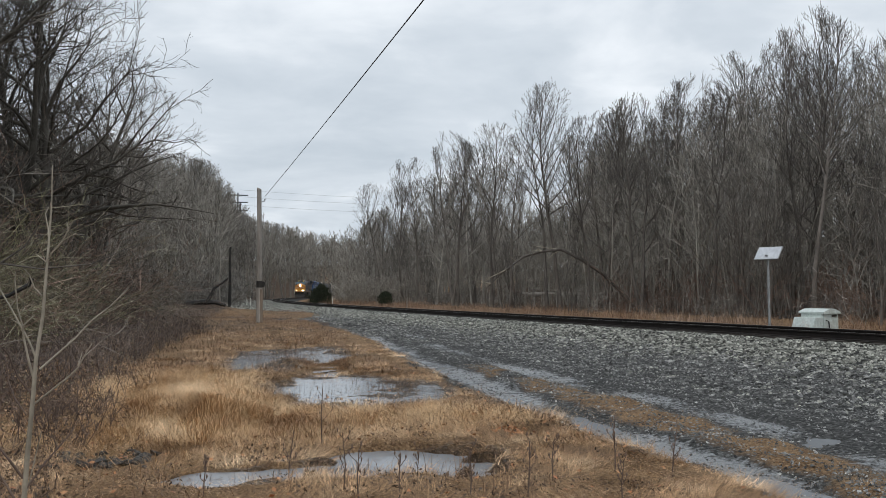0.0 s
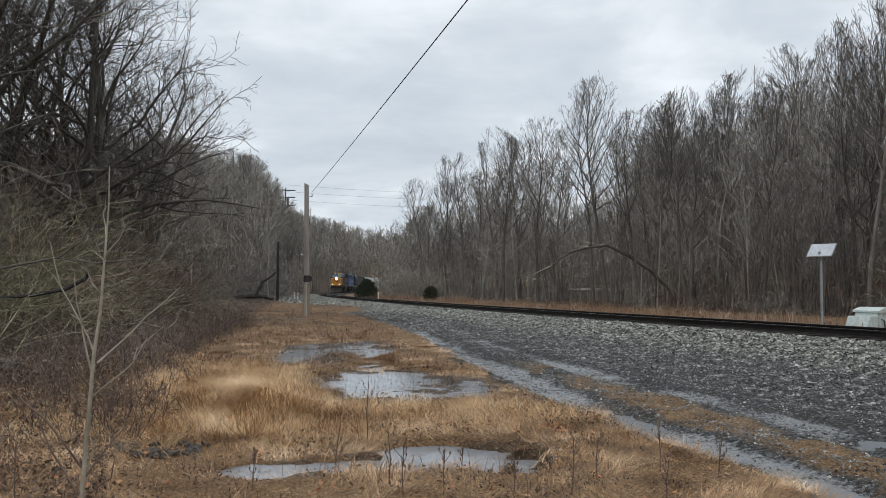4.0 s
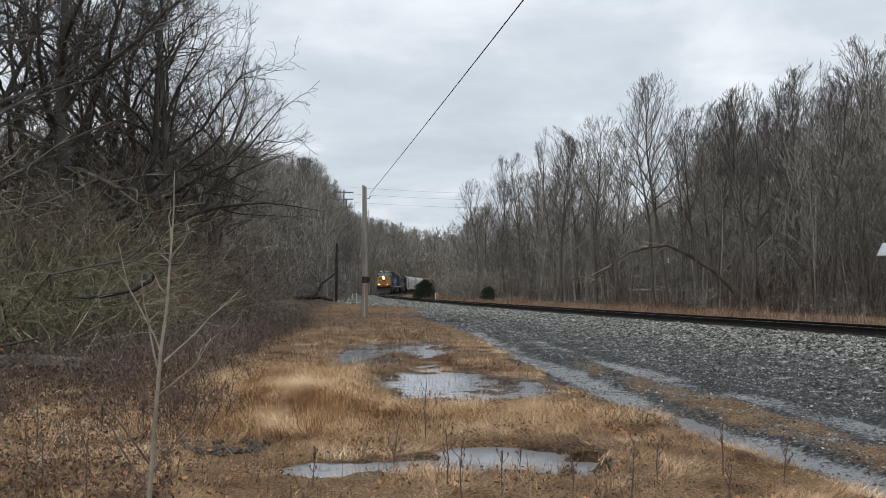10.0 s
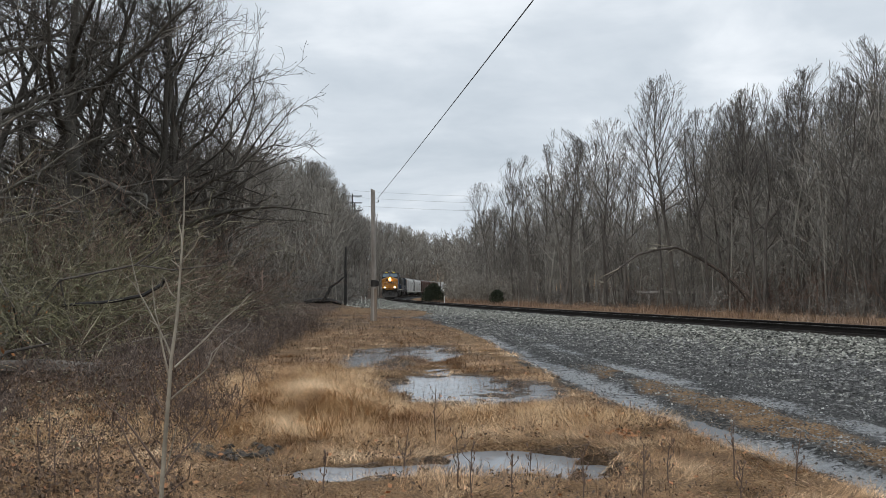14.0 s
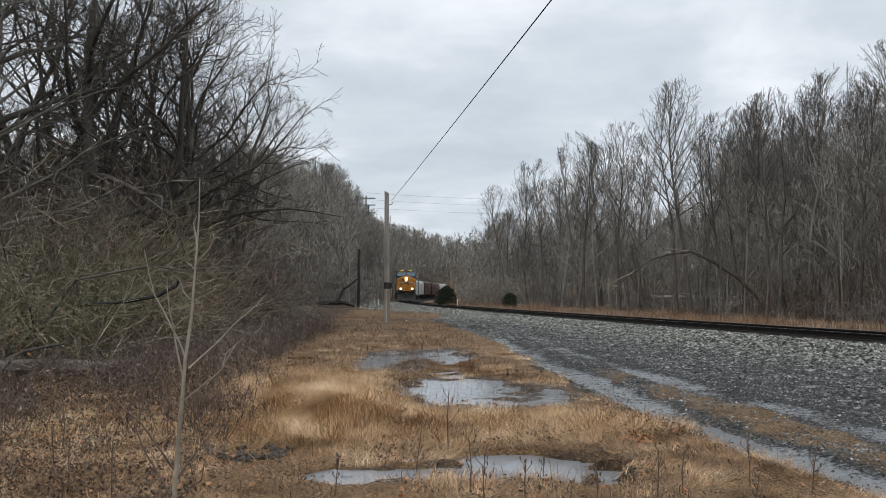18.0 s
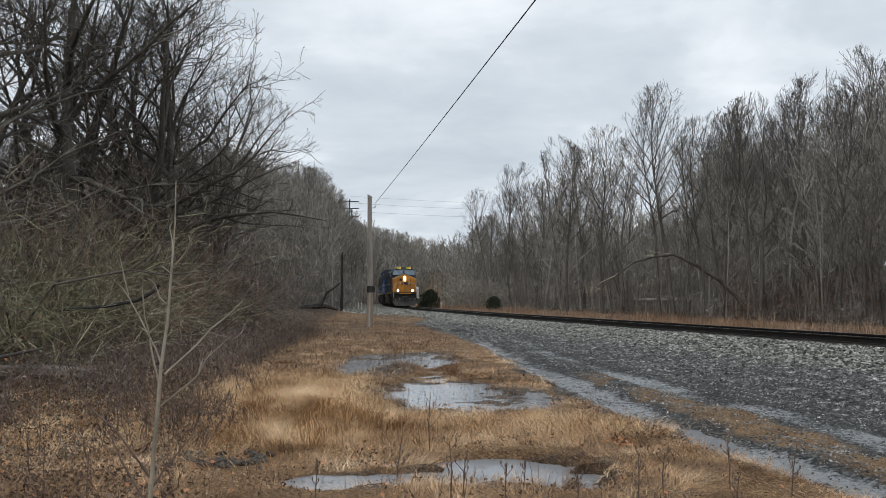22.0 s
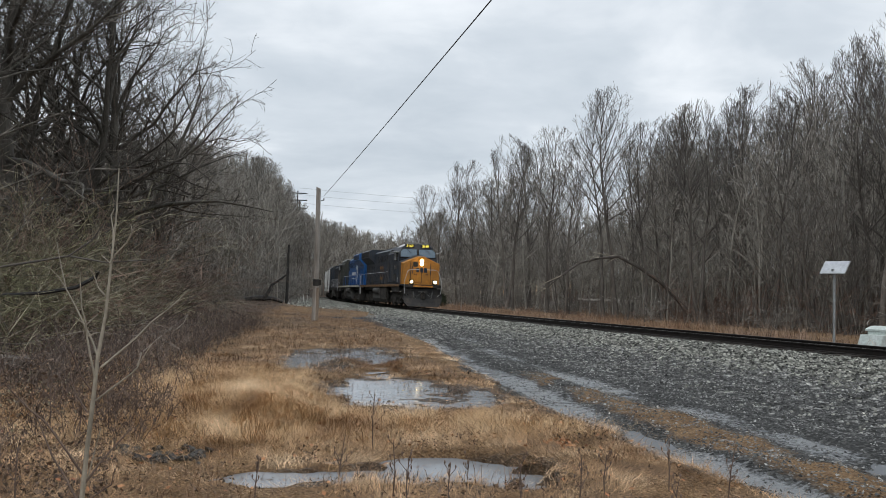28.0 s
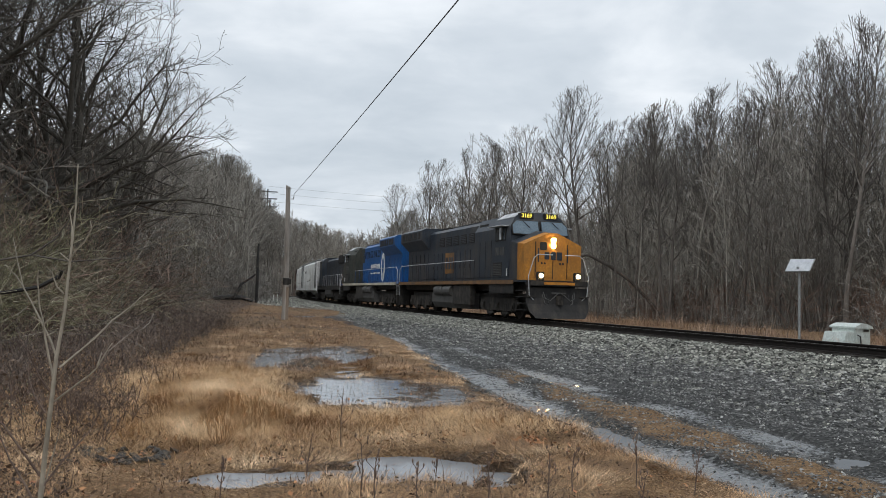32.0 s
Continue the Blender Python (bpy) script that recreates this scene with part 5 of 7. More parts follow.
def cable(name, a, b, sag, r, label):
    pts = []
    for k in range(25):
        t = k / 24
        p = Vector(a).lerp(Vector(b), t)
        p.z -= sag * 4 * t * (1 - t)
        pts.append(p)
    tagged(new(name, Shape().tube(pts, r, 6).mesh(name, CABLE)), label, "cable")


cable("overhead_cable", (-3.0, 38.0, 5.92), (6.5, -24.0, 4.97), 0.15, 0.009, "thin black overhead cable running from the old pole")


def pylon(x, y, tall):
    z = float(height(x, y)) - 0.5
    ob = thing("transmission_tower", pose(x, y, z), "far slim steel power line tower above the woods", "tower")
    part("mast", Shape().tube([(-0.6, 0, 0), (-0.35, 0, tall)], [0.35, 0.2], 6).tube([(0.6, 0, 0), (0.35, 0, tall - 3)], [0.35, 0.2], 6), CABLE, ob)
    for h in (0.82, 0.9, 0.97):
        part("arm", Shape().box(-2.6, 2.6, -0.15, 0.15, tall * h, tall * h + 0.3), CABLE, ob)
    return z + tall


top = pylon(-28.2, 258.0, 31.0)
for dz in (33.6, 31.5, 28.9):
    cable("power_line", (-28.2, 258.0, dz), (110, 282, dz + 3.0), 2.4, 0.023, "far power line above the woods")


def solar_mast(x, y):
    z = float(height(x, y)) - 0.3
    ob = thing("solar_panel_mast", pose(x, y, z, 0, 0, -56), "tilted solar panel on a slim steel post beside the track", "solar panel")
    part("post", Shape().tube([(0, 0, 0), (0, 0, 2.80 - z)], 0.045, 12), ALU, ob)
    part("bracket", Shape().box(-0.3, 0.3, -0.03, 0.03, 2.76 - z, 2.82 - z, c=0.008).box(-0.03, 0.03, -0.15, 0.2, 2.78 - z, 2.84 - z), ALU, ob)
    tilt = pose(0, 0.05, 2.89 - z, 48, 0, 0)
    rim = part("panel_frame", Shape().box(-0.45, 0.45, -0.31, 0.31, -0.025, 0.02, c=0.008), ALU, ob, at=tilt)
    part("panel_glass", Shape().box(-0.43, 0.43, -0.29, 0.29, 0.016, 0.026), PANEL, rim, "panel glass with the sky's pale reflection in its colour")


solar_mast(15.44, 27.56)


def cabinet(x, y):
    z = float(height(x, y)) - 0.22
    ob = thing("signal_cabinet", pose(x, y, z, 0, 0, 20), "pale green-grey trackside equipment cabinet with a domed lid", "cabinet")
    body = part("body", Shape().box(-0.15, 0.62, -0.45, 0.45, 0, 0.98, c=0.03), CABINET, ob)
    lid = [(-0.18, 0.96)] + [(-0.18 + 0.83 * k / 10, 1.02 + 0.11 * math.sin(math.pi * k / 10)) for k in range(11)] + [(0.65, 0.96)]
    part("lid", Shape().extrude(lid, -0.5, 0.5, "y"), CABINET, ob)
    part("battery_box", Shape().extrude([(-0.75, 0), (-0.12, 0), (-0.12, 0.84), (-0.5, 0.84), (-0.78, 0.12)], -0.42, 0.42, "y"), CABINET, ob)
    part("latch", Shape().box(0.25, 0.5, -0.48, -0.45, 0.86, 0.93, c=0.01), BLACK, body, "dark latch under the lid")
    part("conduit", Shape().tube([(-0.05, -0.47, 0.75), (0.05, -0.5, 0.7), (0.1, -0.5, 0.3), (0.1, -0.5, 0.02)], 0.02, 8), CABLE, body)
    part("plinth", Shape().box(-0.8, 0.7, -0.5, 0.5, -0.2, 0.02, c=0.02), GREY, ob)


cabinet(16.2, 26.0)


def guard_rail():
    ob = thing("guard_rail", pose(0, 0, 0), "pale weathered guard rail of a road beyond the woods", "guard rail")
    a, b = Vector((20.5, 87.0)), Vector((38.0, 78.0))
    turn = math.degrees(math.atan2(b.y - a.y, b.x - a.x))
    run = (b - a).length
    beam = [(-0.03, 1.28), (0.03, 1.34), (-0.02, 1.44), (0.03, 1.54), (-0.03, 1.62), (-0.07, 1.54), (-0.1, 1.44), (-0.07, 1.34)]
    part("beam", Shape().extrude(beam, 0, run, "x", m=pose(a.x, a.y, 0, 0, 0, turn)), POLEWOOD, ob)
    for k in range(8):
        p = a.lerp(b, (k + 0.5) / 8)
        part("post", Shape().box(-0.08, 0.08, 0.02, 0.2, float(height(p.x, p.y)) - 0.3, 1.66, c=0.01, m=pose(p.x, p.y, 0, 0, 0, turn)), POLEWOOD, ob)


guard_rail()


def stake(x, y, tall=0.85, lean=0, mat=None, label="white marker stake in dry grass"):
    ob = thing("marker_stake", stand(x, y, 10, lean), label, "stake", "marker stakes")
    part("post", Shape().tube([(0, 0, -0.1), (0, 0, tall)], [0.05, 0.045], 8), mat or STAKE, ob)
    part("cap", Shape().tube([(0, 0, tall), (0, 0, tall + 0.05), (0, 0, tall + 0.08)], [0.055, 0.05, 0.02], 8), mat or STAKE, ob)


stake(0.15, 102.0, 0.95)
stake(-9.6, 97.0, 0.85, -8)
stake(-9.2, 97.2, 0.8, 6)
stake(7.3, 80.0, 1.0, 3, POLEWOOD, "short weathered wooden post at the edge of the woods")


def cedar(x, y, tall, wide, label, n=420, seed=1):
    rng = np.random.default_rng(seed)
    ob = thing("evergreen_bush", stand(x, y), label, "bush")
    part("trunk", Shape().tube([(0, 0, -0.1), (0, 0, tall * 0.8)], [0.06, 0.02], 7), BARK, ob)
    t = rng.random(n) ** 0.8
    ang = rng.random(n) * 6.28
    rr = wide * np.sqrt(np.maximum(0, 1 - t ** 2.2)) * (0.35 + 0.65 * rng.random(n)) * (0.8 + 0.4 * rng.random(n))
    c = np.stack([np.cos(ang) * rr, np.sin(ang) * rr, 0.1 + t * tall], 1)
    m = 7
    d = rng.normal(size=(n, m, 3)) + np.array([0, 0, 0.6])
    d /= np.linalg.norm(d, axis=-1, keepdims=True)
    p0 = np.repeat(c[:, None], m, 1)
    p1 = p0 + d * (0.14 + 0.2 * rng.random((n, m, 1)))
    v, f = prisms(p0.reshape(-1, 3), p1.reshape(-1, 3), np.full(n * m, 0.035), np.full(n * m, 0.008), 3)
    part("foliage", mesh_of("foliage", v, f, CEDAR), None, ob)


cedar(-1.3, 112, 2.5, 1.55, "dark evergreen bush beside the far track", 600, 1)
cedar(-2.0, 119, 2.0, 1.3, "smaller dark evergreen bush beside the far track", 350, 4)
cedar(6.4, 98, 1.5, 1.0, "small dark evergreen shrub at the edge of the woods", 260, 2)


def limb_shape(lines, m=None):
    sh = Shape()
    for pts, r0, r1 in lines:
        n = len(pts)
        sh.tube(pts, [r0 + (r1 - r0) * k / (n - 1) for k in range(n)], 7, m=m)
    return sh


def snags():
    ob = thing("fallen_snag", stand(-8.5, 60.0), "dark dead trunk snapped and lying with one raised limb", "dead tree")
    part("log", limb_shape([([(-1.6, 0, 0.12), (-0.6, 0.1, 0.3), (0.4, 0.1, 0.26), (1.1, 0, 0.02)], 0.2, 0.12), ([(-1.3, 0.4, 0.05), (0.2, 0.3, 0.22), (1.0, 0.4, -0.02)], 0.13, 0.08)]), BLACK, ob)
    part("limb", limb_shape([([(-0.3, 0, 0.2), (0.1, 0, 0.75), (0.3, 0, 1.25), (0.75, 0, 1.55), (1.25, 0, 1.95)], 0.14, 0.06)]), BLACK, ob)
    ob = thing("broken_trunk", stand(-7.2, 60.5), "dark broken standing trunk at the edge of the woods", "dead tree")
    part("trunk", limb_shape([([(0, 0, -0.2), (0.03, 0, 1.6), (0.0, 0, 3.0), (0.03, 0, 4.3)], 0.12, 0.07)]), BLACK, ob)
    ob = thing("fallen_log", stand(-6.9, 14.2, 8), "mossy grey log lying in dead weeds", "log")
    part("trunk", limb_shape([([(-1.4, 0, 0.16), (0, 0.05, 0.2), (1.0, 0, 0.14)], 0.15, 0.12)]), BARK, ob)
    part("branch", limb_shape([([(-1.0, 0, 0.2), (-0.6, 0.1, 0.45), (0.1, 0.1, 0.6)], 0.05, 0.02)]), BARK, ob)
    # the bent limb that arches before the far woods
    ob = thing("leaning_tree", stand(16.6, 60.0), "half-fallen dark tree arching over the undergrowth", "dead tree")
    bow = [(6.6, 0.3, -0.2), (5.4, 0.1, 1.3), (3.8, 0, 2.9), (2.0, -0.2, 4.0), (0.5, 0, 4.75), (-0.9, 0.1, 4.6), (-2.4, 0, 4.2), (-3.8, -0.2, 3.2), (-4.9, 0, 2.2)]
    part("trunk", limb_shape([(bow, 0.19, 0.03)]), BARK, ob)
    rng = random.Random(77)
    for k, (x, y, z) in enumerate(bow[3:]):
        for q in range(3):
            a, b, l = rng.uniform(-1.4, -0.2), rng.uniform(-0.9, 0.4), rng.uniform(0.7, 1.7)
            mid, tip = (x + a * l * 0.5, y + rng.uniform(-0.3, 0.3), z + b * l * 0.4), (x + a * l, y + rng.uniform(-0.5, 0.5), z + b * l)
            part("branch", limb_shape([([(x, y, z), mid, tip], 0.045, 0.012), ([mid, (mid[0] - 0.5, y, mid[2] + rng.uniform(-0.6, 0.3))], 0.02, 0.01)]), PALE if q else BARK, ob)
    # a dark bough that hangs low before the left woods
    ob = thing("hanging_bough", stand(-8.4, 16.2), "dark broken bough hanging low in the brush", "dead tree")
    part("trunk", limb_shape([([(-0.3, 0.2, 0.1), (0.3, 0, 1.0), (0.85, 0, 1.8), (1.5, 0, 1.93), (2.3, 0.1, 2.1), (2.75, 0, 2.4), (3.0, 0, 2.8)], 0.034, 0.01)]), BARK, ob)
    part("branch", limb_shape([([(0.9, 0, 1.3), (1.9, 0, 1.38), (2.5, 0, 1.5), (2.85, 0, 1.7), (2.9, 0, 1.82)], 0.03, 0.045)]), BLACK, ob, "dark broken end of the bough")
    part("branch", limb_shape([([(0.85, 0, 1.8), (0.95, 0.1, 1.2), (1.3, 0.1, 0.6)], 0.018, 0.008), ([(2.3, 0.1, 2.1), (3.0, 0.2, 2.0), (3.9, 0.2, 2.1), (4.8, 0.1, 2.5)], 0.02, 0.006)]), BARK, ob)


snags()


def sapling():
    z = float(height(-1.55, 4.7))
    ob = thing("sapling", pose(-1.56, 4.7, z), "slender bare sapling with forked pale and brown branches", "sapling")
    part("trunk", limb_shape([([(-0.05, 0.00, -0.1), (-0.04, 0.00, 0.24), (-0.02, 0.00, 0.62), (0.00, 0.00, 0.92), (0.01, 0.00, 1.11), (0.04, 0.00, 1.35), (0.05, 0.00, 1.54), (0.06, 0.00, 1.71), (0.07, 0.00, 1.92), (0.07, 0.00, 2.15)], 0.0155, 0.003)]), PALE, ob)
    for pts, r, m, twigs in (
        ([(0.00, -0.00, 1.01), (-0.02, -0.02, 1.11), (-0.04, -0.04, 1.23), (-0.04, -0.06, 1.29), (-0.06, -0.08, 1.38), (-0.07, -0.10, 1.53), (-0.06, -0.12, 1.57)], 0.0060, PALE, [[(-0.04, 0.00, 1.29), (0.02, 0.00, 1.35)], [(-0.04, 0.00, 1.29), (-0.10, 0.00, 1.33)], [(-0.03, 0.00, 1.23), (0.01, 0.00, 1.25)]]),
        ([(0.01, 0.00, 1.12), (-0.03, 0.02, 1.20), (-0.14, 0.04, 1.39), (-0.20, 0.06, 1.48), (-0.24, 0.08, 1.60), (-0.28, 0.10, 1.74)], 0.0060, PALE, [[(-0.14, 0.00, 1.39), (-0.12, 0.00, 1.42)], [(-0.20, 0.00, 1.48), (-0.24, 0.00, 1.54), (-0.30, 0.00, 1.60)]]),
        ([(0.03, 0.00, 1.06), (0.11, 0.03, 1.14), (0.18, 0.06, 1.21), (0.26, 0.09, 1.31), (0.35, 0.12, 1.39), (0.44, 0.15, 1.49)], 0.0055, PALE, [[(0.16, 0.00, 1.20), (0.18, 0.00, 1.22)], [(0.25, 0.00, 1.30), (0.27, 0.00, 1.32)]]),
        ([(0.01, -0.00, 0.88), (0.11, -0.02, 0.96), (0.20, -0.04, 1.03), (0.24, -0.06, 1.07), (0.28, -0.08, 1.14), (0.32, -0.10, 1.20)], 0.0050, PALE, [[(0.24, 0.00, 1.08), (0.26, 0.00, 1.15)]]),
        ([(-0.01, -0.00, 0.93), (-0.06, -0.03, 1.01), (-0.11, -0.05, 1.14), (-0.15, -0.08, 1.20)], 0.0050, WEED, []),
        ([(-0.03, 0.00, 0.82), (-0.10, 0.03, 0.90), (-0.15, 0.07, 0.99), (-0.17, 0.10, 1.08)], 0.0040, WEED, []),
        ([(-0.04, -0.00, 0.49), (-0.10, -0.04, 0.60), (-0.21, -0.08, 0.77), (-0.28, -0.12, 0.84), (-0.36, -0.16, 0.94), (-0.39, -0.20, 0.99)], 0.0065, WEED, [[(-0.28, 0.00, 0.84), (-0.33, 0.00, 0.90)]]),
        ([(-0.06, 0.00, 0.35), (-0.13, 0.03, 0.45), (-0.22, 0.05, 0.57), (-0.30, 0.08, 0.72), (-0.36, 0.10, 0.84)], 0.0065, WEED, [[(-0.13, 0.00, 0.45), (-0.19, 0.00, 0.48)], [(-0.30, 0.00, 0.72), (-0.27, 0.00, 0.80)]]),
        ([(-0.02, 0.00, 0.44), (0.04, 0.03, 0.54), (0.11, 0.06, 0.63), (0.17, 0.09, 0.71), (0.19, 0.12, 0.76)], 0.0060, WEED, [[(0.11, 0.00, 0.63), (0.09, 0.00, 0.69)], [(0.04, 0.00, 0.54), (0.09, 0.00, 0.56)]]),
        ([(0.05, -0.00, 1.62), (0.06, -0.01, 1.64), (0.09, -0.03, 1.68)], 0.0040, PALE, [[(0.06, 0.00, 1.62), (-0.00, 0.00, 1.67)]]),
        ([(0.06, 0.00, 1.74), (0.05, 0.02, 1.81), (0.03, 0.03, 1.89), (0.04, 0.05, 1.93)], 0.0040, PALE, []),
        ([(0.07, -0.00, 1.67), (0.14, -0.03, 1.74), (0.18, -0.07, 1.80), (0.21, -0.10, 1.84)], 0.0040, PALE, [[(0.18, 0.00, 1.80), (0.17, 0.00, 1.84)]]),
        ([(0.03, -0.00, 1.45), (0.00, -0.02, 1.49), (-0.02, -0.04, 1.56), (-0.04, -0.06, 1.59)], 0.0045, PALE, []),
        ([(-0.02, -0.00, 0.33), (0.08, -0.03, 0.41), (0.14, -0.07, 0.45), (0.16, -0.10, 0.54)], 0.0040, WEED, []),
        ([(-0.02, 0.00, 0.42), (0.00, 0.04, 0.57), (0.02, 0.08, 0.72)], 0.0035, PALE, []),
    ):
        limb = part("branch", limb_shape([(pts, r * 1.08, 0.0022)]), m, ob)
        for twig in twigs:
            # a twig leaves from the nearest joint of its branch
            near = min(pts, key=lambda w: (Vector(w) - Vector(twig[0])).length)
            part("twig", limb_shape([([(x, near[1], h) for x, y, h in twig], 0.0042, 0.002)]), m, limb)


sapling()


def weeds():
    """Single dead stalks that stand clear of the grass."""
    rng = random.Random(9)
    spots = [(-0.08, 8.3, 0.62), (-0.35, 7.0, 0.5), (0.75, 7.1, 0.3), (0.1, 6.3, 0.45), (0.2, 5.9, 0.4), (1.4, 5.9, 0.42), (1.7, 6.3, 0.35), (2.3, 6.6, 0.4), (1.0, 6.0, 0.38), (-0.9, 6.2, 0.3),
             (-3.0, 8.6, 0.55), (-3.4, 8.9, 0.6), (-2.7, 9.4, 0.5), (-3.8, 8.0, 0.45), (-2.9, 6.2, 0.4), (-2.4, 5.8, 0.45), (-3.3, 6.8, 0.4), (2.0, 5.6, 0.3), (2.7, 6.4, 0.45), (0.5, 6.1, 0.3)]
    for x, y, tall in spots:
        ob = thing("dead_weed", stand(x, y, rng.uniform(0, 360), rng.uniform(-6, 6)), "thin dark dead weed stalk with seed heads", "weed", "dead weeds in the grass")
        part("stem", limb_shape([([(0, 0, -0.03), (0.01, 0, tall * 0.5), (-0.01, 0.01, tall)], 0.006, 0.003)]), WEED, ob)
        for k in range(7):
            h = tall * rng.uniform(0.35, 1.0)
            a, l = rng.uniform(0, 6.28), tall * rng.uniform(0.12, 0.3)
            tip = (math.cos(a) * l * 0.6, math.sin(a) * l * 0.6, h + l * 0.7)
            sh = limb_shape([([(0, 0, h), tip], 0.003, 0.0018)])
            sh.tube([tip, (tip[0], tip[1], tip[2] + 0.018), (tip[0], tip[1], tip[2] + 0.03)], [0.003, 0.008, 0.002], 5)
            part("twig", sh, WEED, ob)


weeds()


def drowned_grass():
    """Thin dark stems and bits of grass that stand and float in the puddles."""
    rng = np.random.default_rng(44)
    xs, ys = [], []
    for px, py, rx, ry, depth, level in POOLS:
        n = int(260 * rx * ry + 110)
        xs.append(px + 1.25 * rx * rng.normal(size=n) * 0.6)
        ys.append(py + 1.25 * ry * rng.normal(size=n) * 0.6)
    x, y = np.concatenate(xs), np.concatenate(ys)
    blades("puddle_stems", x, y, 0.06 + 0.16 * rng.random(len(x)) ** 2, 0.0012 + 0.0001 * y, 0.7 + 0 * x, WEED, "thin dark dead stems standing in the puddles", 45)
    x, y = x[::2] + 0.05, y[::2] + 0.05
    z = np.full(len(x), -0.03) + 0.018 * (y > 10) + 0.02 * (y > 16.5)
    t, s = rng.random(len(x)) * 6.28, 0.02 + 0.05 * rng.random(len(x))
    a = np.stack([np.cos(t) * s, np.sin(t) * s, 0.004 + 0 * s], 1)
    b = np.stack([-np.sin(t), np.cos(t), 0 * t], 1) * (0.003 + 0.0003 * y)[:, None]
    c = np.stack([x, y, z], 1)
    v = np.stack([c - a, c - b, c + a, c + b], 1).reshape(-1, 3)
    tagged(new("floating_grass", mesh_of("floating_grass", v, np.arange(len(v)).reshape(-1, 4), WEED)), "dark bits of grass floating on the puddles", "grass", kind="stuff")


drowned_grass()


def debris():
    rng = random.Random(4)
    ob = thing("debris_heap", stand(-2.0, 7.75), "low dark heap of wet charred debris in blond grass", "debris")
    for k in range(46):
        bm = bmesh.new()
        bmesh.ops.create_icosphere(bm, subdivisions=1, radius=0.045)
        for v in bm.verts:
            v.co = Vector((v.co.x * rng.uniform(0.8, 1.9), v.co.y * rng.uniform(0.7, 1.5), v.co.z * rng.uniform(0.4, 0.9)))
        me = bpy.data.meshes.new("lump")
        bm.to_mesh(me)
        bm.free()
        me.materials.append(ROCK)
        part("lump", me, None, ob, at=pose(rng.uniform(-0.45, 0.42), rng.uniform(-0.28, 0.3), rng.uniform(0.02, 0.07), rng.uniform(-20, 20), rng.uniform(-20, 20), rng.uniform(0, 180)))


debris()


def leaf_litter():
    rng = np.random.default_rng(14)
    n = 1500
    y = 4 + 12 * rng.random(n) ** 1.4
    x = lane_edge(y) - 7 * rng.random(n)
    ok = dry_in(x, y)
    x, y = x[ok], y[ok]
    n = len(x)
    z = height(x, y) + 0.03 + 0.05 * rng.random(n)
    t = rng.random(n) * 6.28
    s = 0.010 + 0.02 * rng.random(n)
    a = np.stack([np.cos(t) * s, np.sin(t) * s, (rng.random(n) - 0.5) * s], 1)
    b = np.stack([-np.sin(t) * s * 0.7, np.cos(t) * s * 0.7, (rng.random(n) - 0.5) * s], 1)
    c = np.stack([x, y, z], 1)
    v = np.stack([c - a, c - b * 0.8, c + a, c + b], 1).reshape(-1, 3)
    f = np.arange(4 * n).reshape(-1, 4)
    tagged(new("fallen_leaves", mesh_of("fallen_leaves", v, f, LEAF)), "scattered red-brown fallen leaves on the grass", "leaves", kind="stuff")


leaf_litter()


def leaf_clump():
    rng = random.Random(52)
    ob = thing("leaf_clump", stand(1.72, 8.25), "small clump of fallen orange-red leaves in the grass", "leaves")
    for k in range(26):
        a, s = rng.uniform(0, 6.28), rng.uniform(0.018, 0.034)
        pts = [(math.cos(a + q * 1.05) * s * (1.0 if q % 2 else 0.72), math.sin(a + q * 1.05) * s * (1.0 if q % 2 else 0.72), 0.006 * (q % 3)) for q in range(6)]
        leaf = mesh_of("leaf", pts, [tuple(range(6))], LEAF)
        part("leaf", leaf, None, ob, at=pose(rng.gauss(0, 0.11), rng.gauss(0, 0.09), rng.uniform(0.06, 0.11), rng.uniform(-40, 40), rng.uniform(-40, 40), 0))


leaf_clump()


def oak_leaves():
    """Withered leaves that still hang on the low brush."""
    rng = np.random.default_rng(24)
    n = 2200
    y = 10 + 9 * rng.random(n)
    x = -6.3 - 0.25 * (y - 10) - 3.5 * rng.random(n) ** 0.8
    c = np.stack([x, y, height(x, y) + 0.1 + 1.3 * rng.random(n) ** 1.6], 1)
    a = rng.normal(size=(n, 3)) * 0.022
    b = rng.normal(size=(n, 3)) * 0.015
    v = np.stack([c - a, c - b * 0.8, c + a, c + b], 1).reshape(-1, 3)
    tagged(new("withered_leaves", mesh_of("withered_leaves", v, np.arange(4 * n).reshape(-1, 4), OAKLEAF)), "withered orange leaves hanging on low brush", "leaves", kind="stuff")


oak_leaves()


